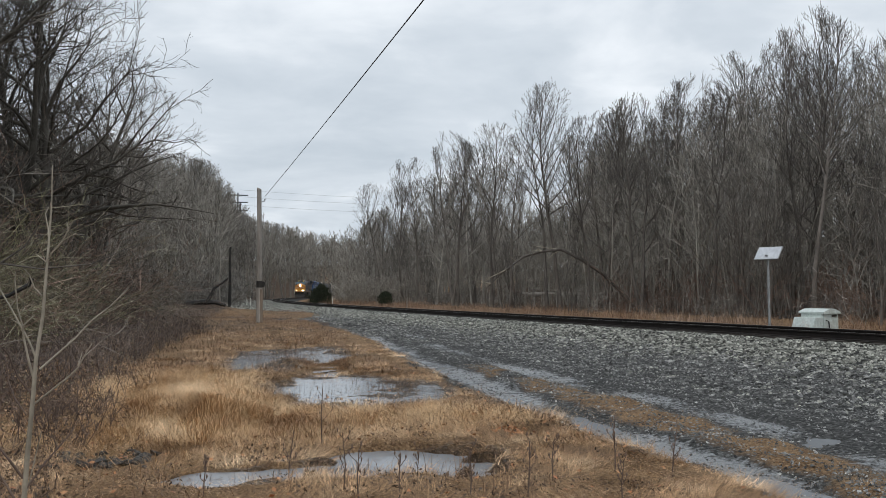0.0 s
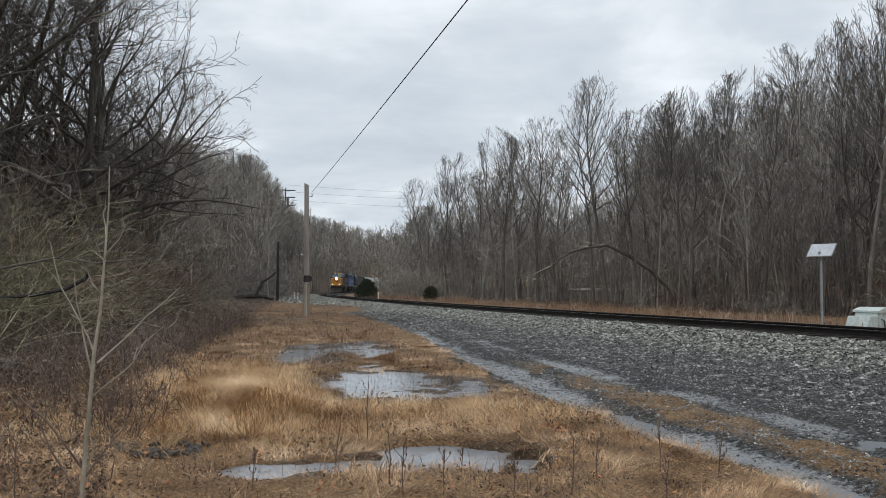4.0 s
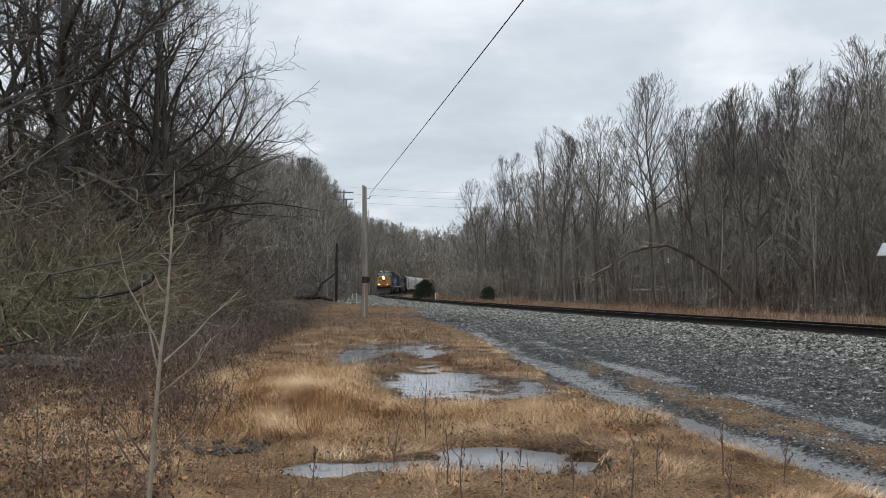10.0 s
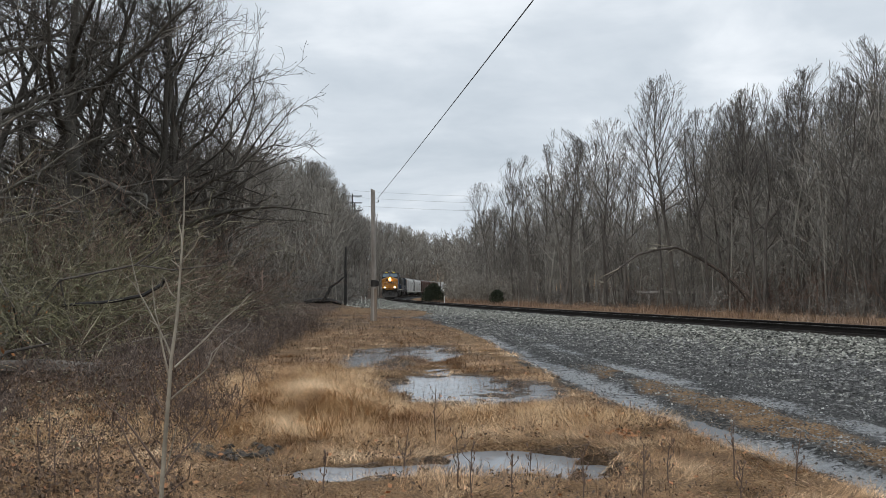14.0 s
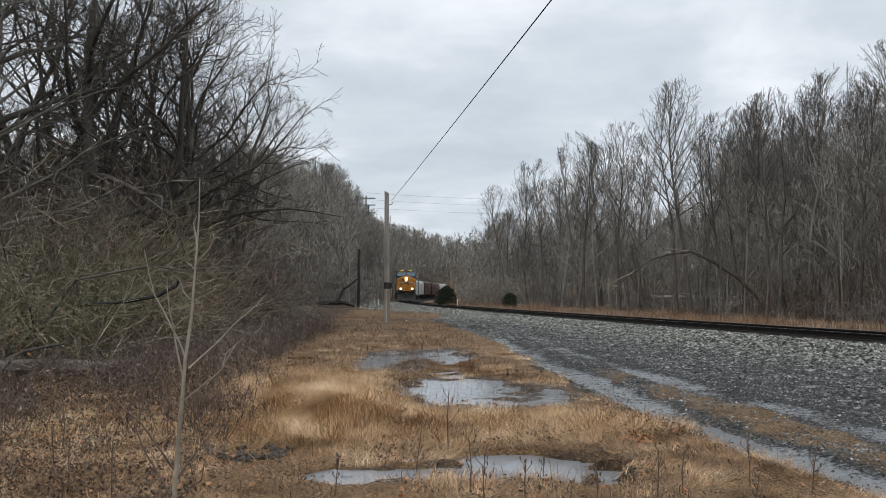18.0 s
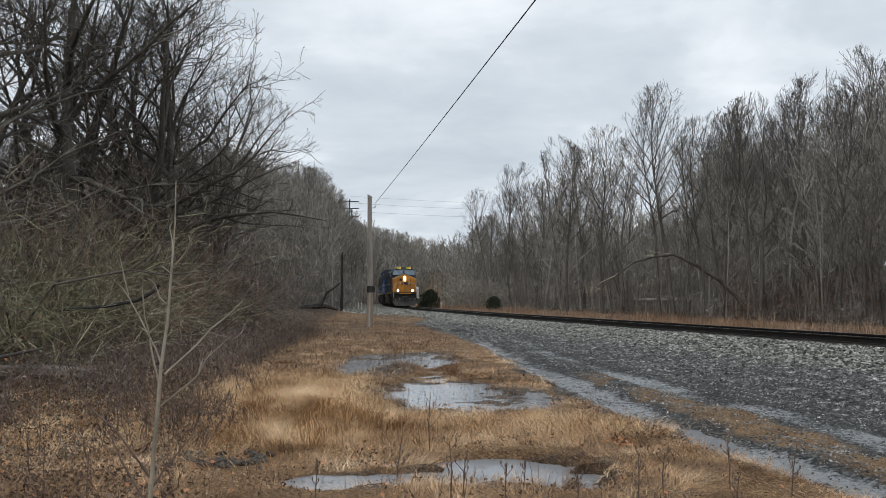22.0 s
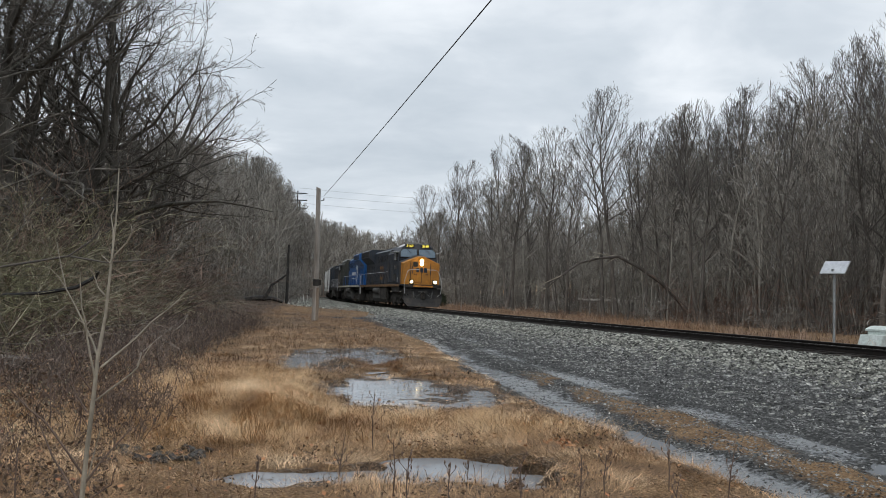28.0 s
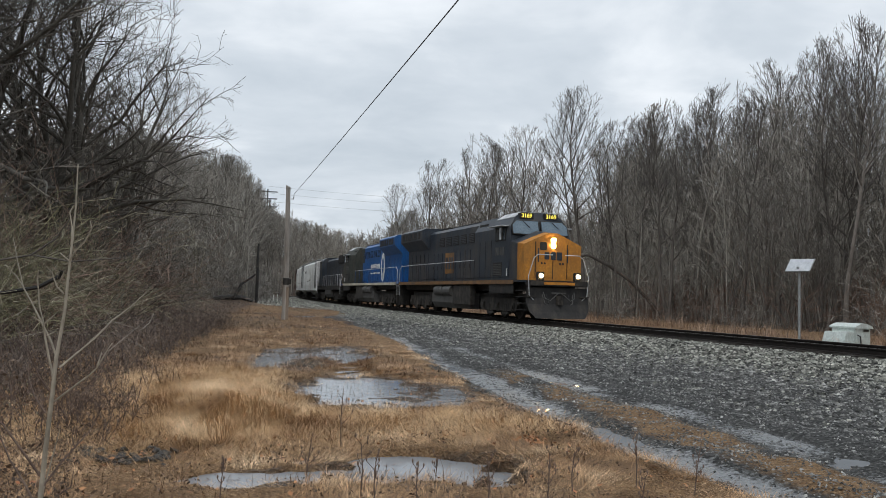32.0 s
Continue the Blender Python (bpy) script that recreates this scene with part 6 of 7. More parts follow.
def weed_leaves():
    """Curled dark leaves on the dead weeds and the brown litter under them."""
    rng = np.random.default_rng(25)
    for n, low, size, patchy, label in ((42000, 0.42, 0.0085, 0.52, "curled dark leaves on dead weeds"), (46000, 0.04, 0.011, 0.3, "wet brown leaf litter under dead weeds")):
        y = 4.3 + 10 * rng.random(n) ** 1.25
        x = np.interp(y, [4, 7, 9, 14], [-1.2, -2.2, -2.6, -4.0]) - 6.5 * rng.random(n) ** 1.1
        ok = dry_in(x, y) & (bumps(x, y, 1.1, 41) * 0.6 + bumps(x, y, 0.35, 42) * 0.4 + 0.05 * np.maximum(0, -3.5 - x) > patchy)
        x, y = x[ok], y[ok]
        m = len(x)
        c = np.stack([x, y, height(x, y) + 0.02 + low * rng.random(m) ** 2.2], 1)
        a = rng.normal(size=(m, 3)) * size
        b = rng.normal(size=(m, 3)) * size * 0.7
        v = np.stack([c - a, c - b * 0.8, c + a, c + b], 1).reshape(-1, 3)
        tagged(new("dead_leaves", mesh_of("dead_leaves", v, np.arange(4 * m).reshape(-1, 4), DEADLEAF)), label, "leaves", kind="stuff")


weed_leaves()


def thicket_leaves():
    """Tan and dark dead leaves caught in the weed thicket and strewn over the grass."""
    rng = np.random.default_rng(27)
    # the third set's dark specks also imitate the shaded gaps in the grass
    for n, y0, y1, off, deep, low, size, m, label in ((20000, 9, 30, -3.4, 7.0, 0.55, 0.014, DEADLEAF, "dark dead leaves caught in the weed thicket"), (9000, 7, 24, -3.2, 7.0, 0.3, 0.013, WHIP, "pale dry leaves caught in the weed thicket"),
                                                     (16000, 5, 16, 2.6, 6.0, 0.03, 0.009, DEADLEAF, "dark bits of dead leaf that also stand for the dark gaps in the matted grass")):
        y = y0 + (y1 - y0) * rng.random(n) ** 1.2
        x = off - 0.05 * (y - 9) - deep * rng.random(n)
        ok = dry_in(x, y) & (x < lane_edge(y)) & (bumps(x, y, 0.7, 61) * 0.5 + bumps(x, y, 0.22, 62) * 0.5 > 0.45)
        x, y = x[ok], y[ok]
        c = np.stack([x, y, height(x, y) + 0.03 + low * rng.random(len(x)) ** 1.4], 1)
        a = rng.normal(size=c.shape) * size
        b = rng.normal(size=c.shape) * size * 0.7
        v = np.stack([c - a, c - b * 0.8, c + a, c + b], 1).reshape(-1, 3)
        tagged(new("dead_leaves", mesh_of("dead_leaves", v, np.arange(len(v)).reshape(-1, 4), m)), label, "leaves", kind="stuff")


thicket_leaves()

# ---- the train ----
def wheelset_mesh(r):
    sh = Shape()
    for y in (-0.72, 0.72):
        s = 1 if y > 0 else -1
        sh.tube([(0, y - s * 0.03, 0), (0, y, 0)], [r + 0.025, r + 0.025], 20)
        sh.tube([(0, y, 0), (0, y + s * 0.1, 0)], [r, r - 0.005], 20)
        for k in range(4):
            a = k * math.pi / 2
            sh.tube([(math.cos(a) * r * 0.55, y + s * 0.1, math.sin(a) * r * 0.55), (math.cos(a) * r * 0.55, y + s * 0.115, math.sin(a) * r * 0.55)], 0.07, 8)
    sh.tube([(0, -0.98, 0), (0, 0.98, 0)], 0.085, 10)
    return sh.mesh("wheelset", UNDER)


def truck(parent, x, axles, r, mesh, mat, label=""):
    """Side frames with springs and axle boxes; the wheelsets turn under the thing itself."""
    span = max(axles) - min(axles)
    sh = Shape()
    # added block between the wheels, standing in for the shade there
    sh.box(min(axles) - 0.4, max(axles) + 0.4, -0.62, 0.62, r - 0.12, r + 0.42)
    lo, hi = min(axles), max(axles)
    # a second added block darkens the low gap between the wheels
    sh.box(lo - 0.3, hi + 0.3, -0.5, 0.5, 0.2, r)
    for y in (-1.08, 1.08):
        sh.extrude([(lo - 0.5, r + 0.08), (lo - 0.3, r + 0.4), (hi + 0.3, r + 0.4), (hi + 0.5, r + 0.08), (hi + 0.3, r - 0.2), (lo - 0.3, r - 0.2)], y - 0.07, y + 0.07, "y")
    sh.box(x - 0.3, x + 0.3, -1.05, 1.05, r - 0.1, r + 0.3)
    frame_part = part("truck_frame", sh, mat, parent, label)
    for y in (-1.08, 1.08):
        for a in axles:
            part("axle_box", Shape().box(a - 0.2, a + 0.2, y - 0.12, y + 0.12, r - 0.22, r + 0.2, c=0.03).tube([(a, y - 0.16, r), (a, y + 0.16, r)], 0.12, 10), mat, frame_part)
            part("brake_cylinder", Shape().tube([(a - 0.42, y, r - 0.05), (a - 0.42, y, r + 0.3)], 0.06, 8), mat, frame_part)
        for k in range(len(axles) - 1):
            m = (axles[k] + axles[k + 1]) / 2
            part("spring_seat", Shape().box(m - 0.36, m + 0.36, y - 0.1, y + 0.1, r - 0.36, r - 0.26, c=0.02), mat, frame_part)
            for d in (-0.14, 0.14):
                part("spring", Shape().tube([(m + d, y, r - 0.3), (m + d, y, r + 0.1)], 0.1, 9), mat, frame_part)
    sets = []
    for a in axles:
        ob = part("wheelset", mesh, None, parent, at=pose(a, 0, r))
        sets.append(ob)
    return sets


def rail_line(parent, pts, posts, low, mat, name="handrail"):
    rail = part(name, Shape().tube(pts, 0.02, 6), SILVER, parent, "thin pale handrail")
    for p in posts:
        part("stanchion", Shape().tube([(p[0], p[1], low), p], 0.016, 6), mat, rail)


def digits(parent, text, size, at, mat, name="number"):
    cu = bpy.data.curves.new(name, "FONT")
    cu.body, cu.size, cu.align_x, cu.align_y, cu.extrude, cu.offset = text, size, "CENTER", "CENTER", 0.004, 0.002
    tmp = bpy.data.objects.new(name, cu)
    scene.collection.objects.link(tmp)
    me = bpy.data.meshes.new_from_object(tmp.evaluated_get(bpy.context.evaluated_depsgraph_get()))
    bpy.data.objects.remove(tmp)
    me.materials.clear()
    me.materials.append(mat)
    part(name, me, None, parent, at=at)


def locomotive(label, hood, cab, nose, rear, lit, number="", sill=None, logo=None, fore=None):
    fore = fore or hood
    ob = thing("locomotive", pose(0, 0, 0), label, "locomotive", "cars of the train")
    # frame, walkway and sills
    part("frame", Shape().box(-10.5, 10.5, -1.05, 1.05, 1.12, 1.5, c=0.04), BLACK, ob)
    part("walkway", Shape().box(-10.7, 10.3, -1.52, 1.52, 1.5, 1.58, c=0.015), hood, ob)
    for y in (-1, 1):
        part("sill", Shape().box(-10.6, 9.4, y * 1.535 - 0.012, y * 1.535 + 0.012, 1.42, 1.60), sill, ob, "thin stripe along the walkway edge")
        part("skirt", Shape().box(6.3, 9.3, y * 1.47 - 0.02, y * 1.47 + 0.02, 1.0, 1.42), BLACK, ob)
    # added black block, put where only shade lies under the frame
    part("traction_gear", Shape().box(-9.3, 9.3, -0.85, 0.85, 0.34, 1.14), BLACK, ob)
    # the long hood
    part("hood", Shape().extrude([(-1.0, 1.58), (1.0, 1.58), (1.0, 4.42), (0.78, 4.6), (-0.78, 4.6), (-1.0, 4.42)], -5.4, 2.4, "x"), hood, ob)
    part("hood", Shape().extrude([(-1.0, 1.58), (1.0, 1.58), (1.0, 4.42), (0.78, 4.6), (-0.78, 4.6), (-1.0, 4.42)], 2.4, 4.0, "x"), fore, ob)
    for y in (-1, 1):
        for k in range(11):
            x0 = -5.2 + k * 0.82
            door = part("hood_door", Shape().box(x0, x0 + 0.76, y * 1.012 - 0.014, y * 1.012 + 0.014, 1.75, 3.25, c=0.008), hood if x0 < 2.2 else fore, ob)
            part("latch", Shape().box(x0 + 0.66, x0 + 0.7, y * 1.03 - 0.012, y * 1.03 + 0.012, 2.3, 2.5), BLACK, door)
        for k in range(5):
            x0 = -3.4 + k * 1.3
            vent = part("louvre", Shape().box(x0, x0 + 0.9, y * 1.015 - 0.014, y * 1.015 + 0.014, 3.6, 4.1), BLACK, ob)
            for q in range(5):
                part("slat", Shape().box(x0 + 0.04, x0 + 0.86, y * 1.032 - 0.008, y * 1.032 + 0.008, 3.64 + q * 0.09, 3.68 + q * 0.09), hood, vent)
    # inverter cabinet behind the cab
    part("equipment_cabinet", Shape().extrude([(-1.46, 1.58), (1.46, 1.58), (1.46, 4.0), (1.1, 4.6), (-1.1, 4.6), (-1.46, 4.0)], 4.0, 6.5, "x"), fore, ob)
    for y in (-1, 1):
        for k in range(3):
            part("cabinet_door", Shape().box(4.1 + k * 0.8, 4.8 + k * 0.8, y * 1.47 - 0.012, y * 1.47 + 0.012, 1.75, 3.5, c=0.008), fore, ob)
        part("blower_grille", Shape().box(4.3, 5.4, y * 1.28 - 0.03, y * 1.28 + 0.03, 4.08, 4.36), BLACK, ob)
    # radiator wings at the rear end
    wing = [(-1.0, 1.58), (1.0, 1.58), (1.0, 3.55), (1.56, 4.1), (1.56, 4.68), (1.3, 4.82), (-1.3, 4.82), (-1.56, 4.68), (-1.56, 4.1), (-1.0, 3.55)]
    part("radiator_section", Shape().extrude(wing, -10.2, -5.4, "x"), rear, ob)
    part("radiator_roof", Shape().box(-10.0, -8.3, -1.2, 1.2, 4.82, 4.86, c=0.01), SILVER, ob, "pale weathered radiator roof")
    for y in (-1, 1):
        grille = part("radiator_grille", Shape().box(-9.9, -5.7, y * 1.565 - 0.01, y * 1.565 + 0.01, 4.18, 4.6), BLACK, ob)
        for q in range(6):
            part("grille_bar", Shape().box(-9.8 + q * 0.7, -9.76 + q * 0.7, y * 1.578 - 0.008, y * 1.578 + 0.008, 4.2, 4.58), rear, grille)
        for k in range(5):
            part("rear_door", Shape().box(-10.0 + k * 0.9, -9.2 + k * 0.9, y * 1.012 - 0.014, y * 1.012 + 0.014, 1.75, 3.3, c=0.008), rear, ob)
    part("exhaust_stack", Shape().box(-4.6, -2.9, -0.55, 0.55, 4.58, 4.76, c=0.06), BLACK, ob)
    part("brake_blister", Shape().box(-1.6, 3.2, -0.75, 0.75, 4.56, 4.68, c=0.05), hood, ob)
    part("horn", Shape().tube([(2.0, 0, 4.66), (2.0, 0, 4.8), (2.35, 0, 4.82)], [0.02, 0.02, 0.07], 8), BLACK, ob)
    # cab: upright sides that fold in over the windows, a front that leans back
    half = [(1.5, 1.58, 8.95), (1.5, 3.55, 8.95), (1.46, 4.02, 8.78), (1.18, 4.48, 8.62), (0.78, 4.74, 8.5)]
    ring_of = [(y, z, x) for y, z, x in half] + [(-y, z, x) for y, z, x in half[::-1]]
    k = len(ring_of)
    verts = [(6.5, y, z) for y, z, x in ring_of] + [(x, y, z) for y, z, x in ring_of]
    part("cab", Shape().add(verts, [tuple(range(k)), tuple(range(k, 2 * k))] + [(i, (i + 1) % k, k + (i + 1) % k, k + i) for i in range(k)]), cab, ob)
    part("cab_roof", Shape().extrude([(-1.2, 4.50), (-0.8, 4.755), (0.8, 4.755), (1.2, 4.50), (1.2, 4.47), (0.8, 4.72), (-0.8, 4.72), (-1.2, 4.47)], 6.4, 8.45, "x"), SILVER, ob, "pale weathered top of the cab roof")
    slope = math.degrees(math.atan2(8.95 - 8.62, 4.46 - 3.55))
    for y in (-1, 1):
        m = pose(8.80, y * 0.73, 3.985, 0, -slope, 0)
        pane = [(-0.64, -0.31), (0.64, -0.31), (0.64, 0.12), (0.42, 0.33), (-0.64, 0.33)]
        pane = [(a * y, b) for a, b in pane]
        screen = part("windscreen_frame", Shape().extrude([(a * 1.07, b * 1.12) for a, b in pane], -0.03, 0.035, "x"), BLACK, ob, at=m)
        part("windscreen", Shape().extrude(pane, 0.03, 0.05, "x"), WINDSHIELD, screen, "windscreen pane with the pale sky's reflection in its colour")
        part("wiper", Shape().tube([(0.07, -0.1, 0.3), (0.08, 0.2, 0.0)], 0.014, 5), BLACK, screen)
        board = part("number_board", Shape().box(8.45, 8.68, y * 0.62 - 0.36, y * 0.62 + 0.36, 4.43, 4.69, c=0.02), BLACK, ob)
        if number:
            digits(board, number, 0.27, Matrix.Translation((8.688, y * 0.62, 4.56)) @ pose(0, 0, 0, 90, 0, 90), NUMBERLIT, "lit_number")
        frame_part = part("side_window_frame", Shape().box(7.0, 8.35, y * 1.5 - 0.02, y * 1.5 + 0.02, 3.4, 4.0, c=0.015), BLACK, ob)
        part("side_window", Shape().box(7.08, 7.64, y * 1.515 - 0.012, y * 1.515 + 0.012, 3.46, 3.95), GLASS, frame_part)
        part("side_window", Shape().box(7.72, 8.28, y * 1.515 - 0.012, y * 1.515 + 0.012, 3.46, 3.95), GLASS, frame_part)
        part("mirror", Shape().box(7.85, 8.0, y * 1.62 - 0.03, y * 1.62 + 0.03, 3.45, 4.0, c=0.02), SILVER, ob)
        part("sun_shade", Shape().box(6.7, 8.5, min(y * 1.44, y * 1.8), max(y * 1.44, y * 1.8), 4.06, 4.10), SILVER, ob, "pale awning above the cab window")
        part("cab_side_panel", Shape().box(6.7, 8.8, y * 1.51 - 0.012, y * 1.51 + 0.012, 1.75, 2.45, c=0.01), cab, ob)
        vent = part("cab_vent", Shape().box(6.8, 7.95, y * 1.52 - 0.01, y * 1.52 + 0.01, 1.8, 2.42), BLACK, ob)
        for q in range(7):
            part("slat", Shape().box(6.85, 7.9, y * 1.535 - 0.01, y * 1.535 + 0.01, 1.85 + q * 0.075, 1.89 + q * 0.075), GREY, vent)
        part("cab_step_light", Shape().box(8.5, 8.62, y * 1.52 - 0.01, y * 1.52 + 0.015, 1.78, 2.12), WHITE, ob)
        # road number on the side, plain bars
        for q in range(4):
            part("number_bar", Shape().box(7.0 + q * 0.32, 7.22 + q * 0.32, y * 1.512 - 0.006, y * 1.512 + 0.006, 2.75, 3.12), GREY, ob)
    # gabled nose: dark sides and top, a coloured front sheet
    front = [(-1.5, 1.6), (1.5, 1.6), (1.5, 3.22), (0.25, 3.74), (-0.25, 3.74), (-1.5, 3.22)]
    n0 = [(8.9, y, z + (0.12 if z > 2 else 0)) for y, z in front]
    n1 = [(9.78, y, z) for y, z in front]
    k = len(front)
    part("nose", Shape().add(n0 + n1, [tuple(range(k)), tuple(range(k, 2 * k))] + [(i, (i + 1) % k, k + (i + 1) % k, k + i) for i in range(k)]), cab, ob)
    sheet = part("nose_sheet", Shape().add([(9.78, y * 1.004, z + 0.004) for y, z in front] + [(10.3, y * 0.94, z - 0.05 if z > 2 else z) for y, z in front], [tuple(range(k)), tuple(range(k, 2 * k))] + [(i, (i + 1) % k, k + (i + 1) % k, k + i) for i in range(k)]), nose, ob, "worn yellow front sheet of the nose" if lit else "")
    part("nose_door", Shape().box(10.29, 10.325, -0.82, -0.03, 1.75, 3.3, c=0.012), nose, sheet)
    part("nose_seam", Shape().box(10.295, 10.318, -0.87, -0.84, 1.68, 3.3).box(10.295, 10.318, -0.01, 0.02, 1.68, 2.45).box(10.295, 10.318, 0.69, 0.72, 1.68, 3.2), BLACK, sheet)
    part("door_window", Shape().box(10.3, 10.335, -0.66, -0.3, 2.92, 3.28, c=0.03), BLACK, sheet, "small dark square nose window")
    lamp = part("headlight_housing", Shape().box(10.26, 10.34, -0.18, 0.18, 2.98, 3.52, c=0.03), nose, sheet)
    for z in (3.37, 3.13):
        part("headlight", Shape().tube([(10.30, 0, z), (10.38, 0, z)], [0.11, 0.105], 16), HEADLIGHT if lit else GLASS, lamp, "burning white-yellow headlight" if lit else "")
    for y0 in (-0.55, -0.40, 0.36, 0.5):
        part("nose_bolt", Shape().tube([(10.3, y0, 2.35), (10.335, y0, 2.35)], 0.045, 8), BLACK, sheet)
    # lettering on the nose as plain dark blocks
    for y0 in (-0.44, -0.13, 0.18):
        part("letter_block", Shape().box(10.3, 10.335, y0, y0 + 0.27, 2.5, 2.86, c=0.02), NAVY, sheet)
    for y in (-1, 1):
        part("bracket_mark", Shape().box(10.3, 10.335, y * 0.72 - 0.03, y * 0.72 + 0.03, 2.4, 3.0), NAVY, sheet)
        box = part("ditch_light_housing", Shape().box(10.66, 10.86, y * 0.9 - 0.17, y * 0.9 + 0.17, 1.58, 1.95, c=0.03), BLACK, ob)
        part("ditch_light", Shape().tube([(10.82, y * 0.9, 1.78), (10.90, y * 0.9, 1.78)], [0.092, 0.088], 14), DITCHLIGHT if lit else GLASS, box, "burning ditch light" if lit else "")
        # corner steps and front handrails
        for q in range(4):
            part("step", Shape().box(9.75, 10.45, y * 1.38 - 0.16, y * 1.38 + 0.16, 0.42 + q * 0.28, 0.46 + q * 0.28), BLACK, ob)
        part("front_handrail", Shape().tube([(10.7, y * 1.15, 0.72), (10.76, y * 1.4, 0.95), (10.78, y * 1.46, 1.75), (10.76, y * 1.2, 2.55), (10.74, y * 1.0, 2.7), (10.74, y * 0.3, 2.7)], 0.02, 7), SILVER, ob, "pale steel front handrail")
        # pilot handrails and rear end rails
        rear_rail = part("rear_handrail", Shape().tube([(-10.75, y * 1.45, 0.75), (-10.78, y * 1.48, 1.5), (-10.7, y * 1.45, 2.4), (-10.3, y * 1.45, 2.65)], 0.024, 7), SILVER, ob, "pale steel rear handrail")
        rail_line(ob, [(-10.2, y * 1.47, 2.62), (-2, y * 1.47, 2.62), (4.0, y * 1.47, 2.62)], [(-9.6 + q * 1.7, y * 1.47, 2.62) for q in range(9)], 1.58, hood)
    part("anticlimber", Shape().box(10.3, 10.85, -1.4, 1.4, 1.34, 1.58, c=0.03), BLACK, ob)
    part("platform_edge", Shape().box(10.84, 10.87, -0.75, 0.75, 1.40, 1.52, c=0.01), nose, ob, "yellow front platform edge")
    part("pilot_plate", Shape().box(10.55, 10.66, -1.48, 1.48, 0.55, 1.42, c=0.02), BLACK, ob)
    # the plow: two curved plates that meet in the middle, cut away towards the rails
    for y in (-1, 1):
        rows = [(10.66, 0.98, 1.5), (10.72, 0.7, 1.5), (10.86, 0.38, 1.42), (11.06, 0.1, 1.18)]
        front = [(x + 0.16 * (1 - k), y * w * k, z) for x, z, w in rows for k in (0.0, 1.0)]
        back = [(x - 0.04, py, z) for x, py, z in front]
        faces = [(2 * k, 2 * k + 1, 2 * k + 3, 2 * k + 2) for k in range(3)] + [(8 + 2 * k, 10 + 2 * k, 11 + 2 * k, 9 + 2 * k) for k in range(3)]
        faces += [(2 * k + 1, 9 + 2 * k, 11 + 2 * k, 2 * k + 3) for k in range(3)] + [(0, 8, 9, 1), (6, 7, 15, 14)]
        part("snow_plow", Shape().add(front + back, faces), BLACK, ob, "dusty steel plow plate over the rails")
        part("cable_loop", Shape().tube([(10.78, y * 0.75, 1.22), (10.92, y * 0.7, 0.95), (10.97, y * 0.48, 0.86), (10.95, y * 0.25, 1.05), (10.86, y * 0.05, 1.2)], 0.02, 7), GREY, ob, "grey cable hanging in a loop")
        part("pilot_step", Shape().box(10.5, 10.78, y * 1.3 - 0.2, y * 1.3 + 0.2, 1.0, 1.06, c=0.01), UNDER, ob)
    part("gladhand_bracket", Shape().box(10.74, 10.84, -0.35, 0.35, 1.16, 1.22, c=0.01), GREY, ob)
    part("rear_pilot", Shape().box(-10.7, -10.58, -1.45, 1.45, 0.25, 1.42, c=0.02), BLACK, ob)
    for x, s in ((10.9, 1), (-10.75, -1)):
        part("coupler", Shape().box(x - 0.4, x + 0.25, -0.13, 0.13, 0.75, 1.0, c=0.03).tube([(x + s * 0.2, 0, 0.68), (x + s * 0.2, 0, 1.07)], 0.16, 10), UNDER, ob)
        for y in (-0.55, 0.55, -0.75, 0.75):
            part("air_hose", Shape().tube([(x - s * 0.1, y, 1.2), (x + s * 0.12, y * 0.9, 0.75), (x + s * 0.1, y * 0.6, 0.62), (x + s * 0.1, y * 0.3, 0.85)], 0.025, 6), CABLE if abs(y) < 0.6 else GREY, ob)
    # tank, air reservoirs and blower boxes
    tank = [(-1.42, 0.6), (-1.25, 0.3), (1.25, 0.3), (1.42, 0.6), (1.42, 1.12), (-1.42, 1.12)]
    part("fuel_tank", Shape().extrude(tank, -3.3, 3.2, "x"), GREY, ob, "dusty grey fuel tank between the trucks")
    for y in (-1, 1):
        for k in (0, 1):
            part("air_reservoir", Shape().tube([(-2.6 + k * 1.55, y * 1.32, 1.22), (-1.2 + k * 1.55, y * 1.32, 1.22)], 0.29, 14), GREY, ob)
        part("battery_box", Shape().box(0.6, 3.5, y * 1.32 - 0.15, y * 1.32 + 0.15, 0.5, 1.5, c=0.03), UNDER, ob)
    mesh = wheelset_mesh(0.53)
    sets = []
    for x in (6.6, -6.6):
        sets += truck(ob, x, (x - 1.95, x, x + 1.95), 0.53, mesh, UNDER)
    if logo:
        logo(ob)
    # the body is raised above the trucks to fit the camera's view
    low = ("traction_gear", "truck_frame", "wheelset", "fuel_tank", "air_reservoir", "battery_box", "snow_plow", "coupler", "air_hose", "step", "pilot_plate", "rear_pilot", "cable_loop", "gladhand_bracket", "pilot_step")
    for o in ob.children:
        if o.name.split(".")[0] not in low:
            o.location.z += 0.14
    # the front platform is moved ahead of the nose to fit the camera's view
    ahead = ("anticlimber", "platform_edge", "ditch_light_housing", "pilot_plate", "snow_plow", "cable_loop", "gladhand_bracket", "pilot_step", "front_handrail")
    for o in ob.children:
        if o.name.split(".")[0] in ahead:
            o.location.x += 0.2
    return ob, sets


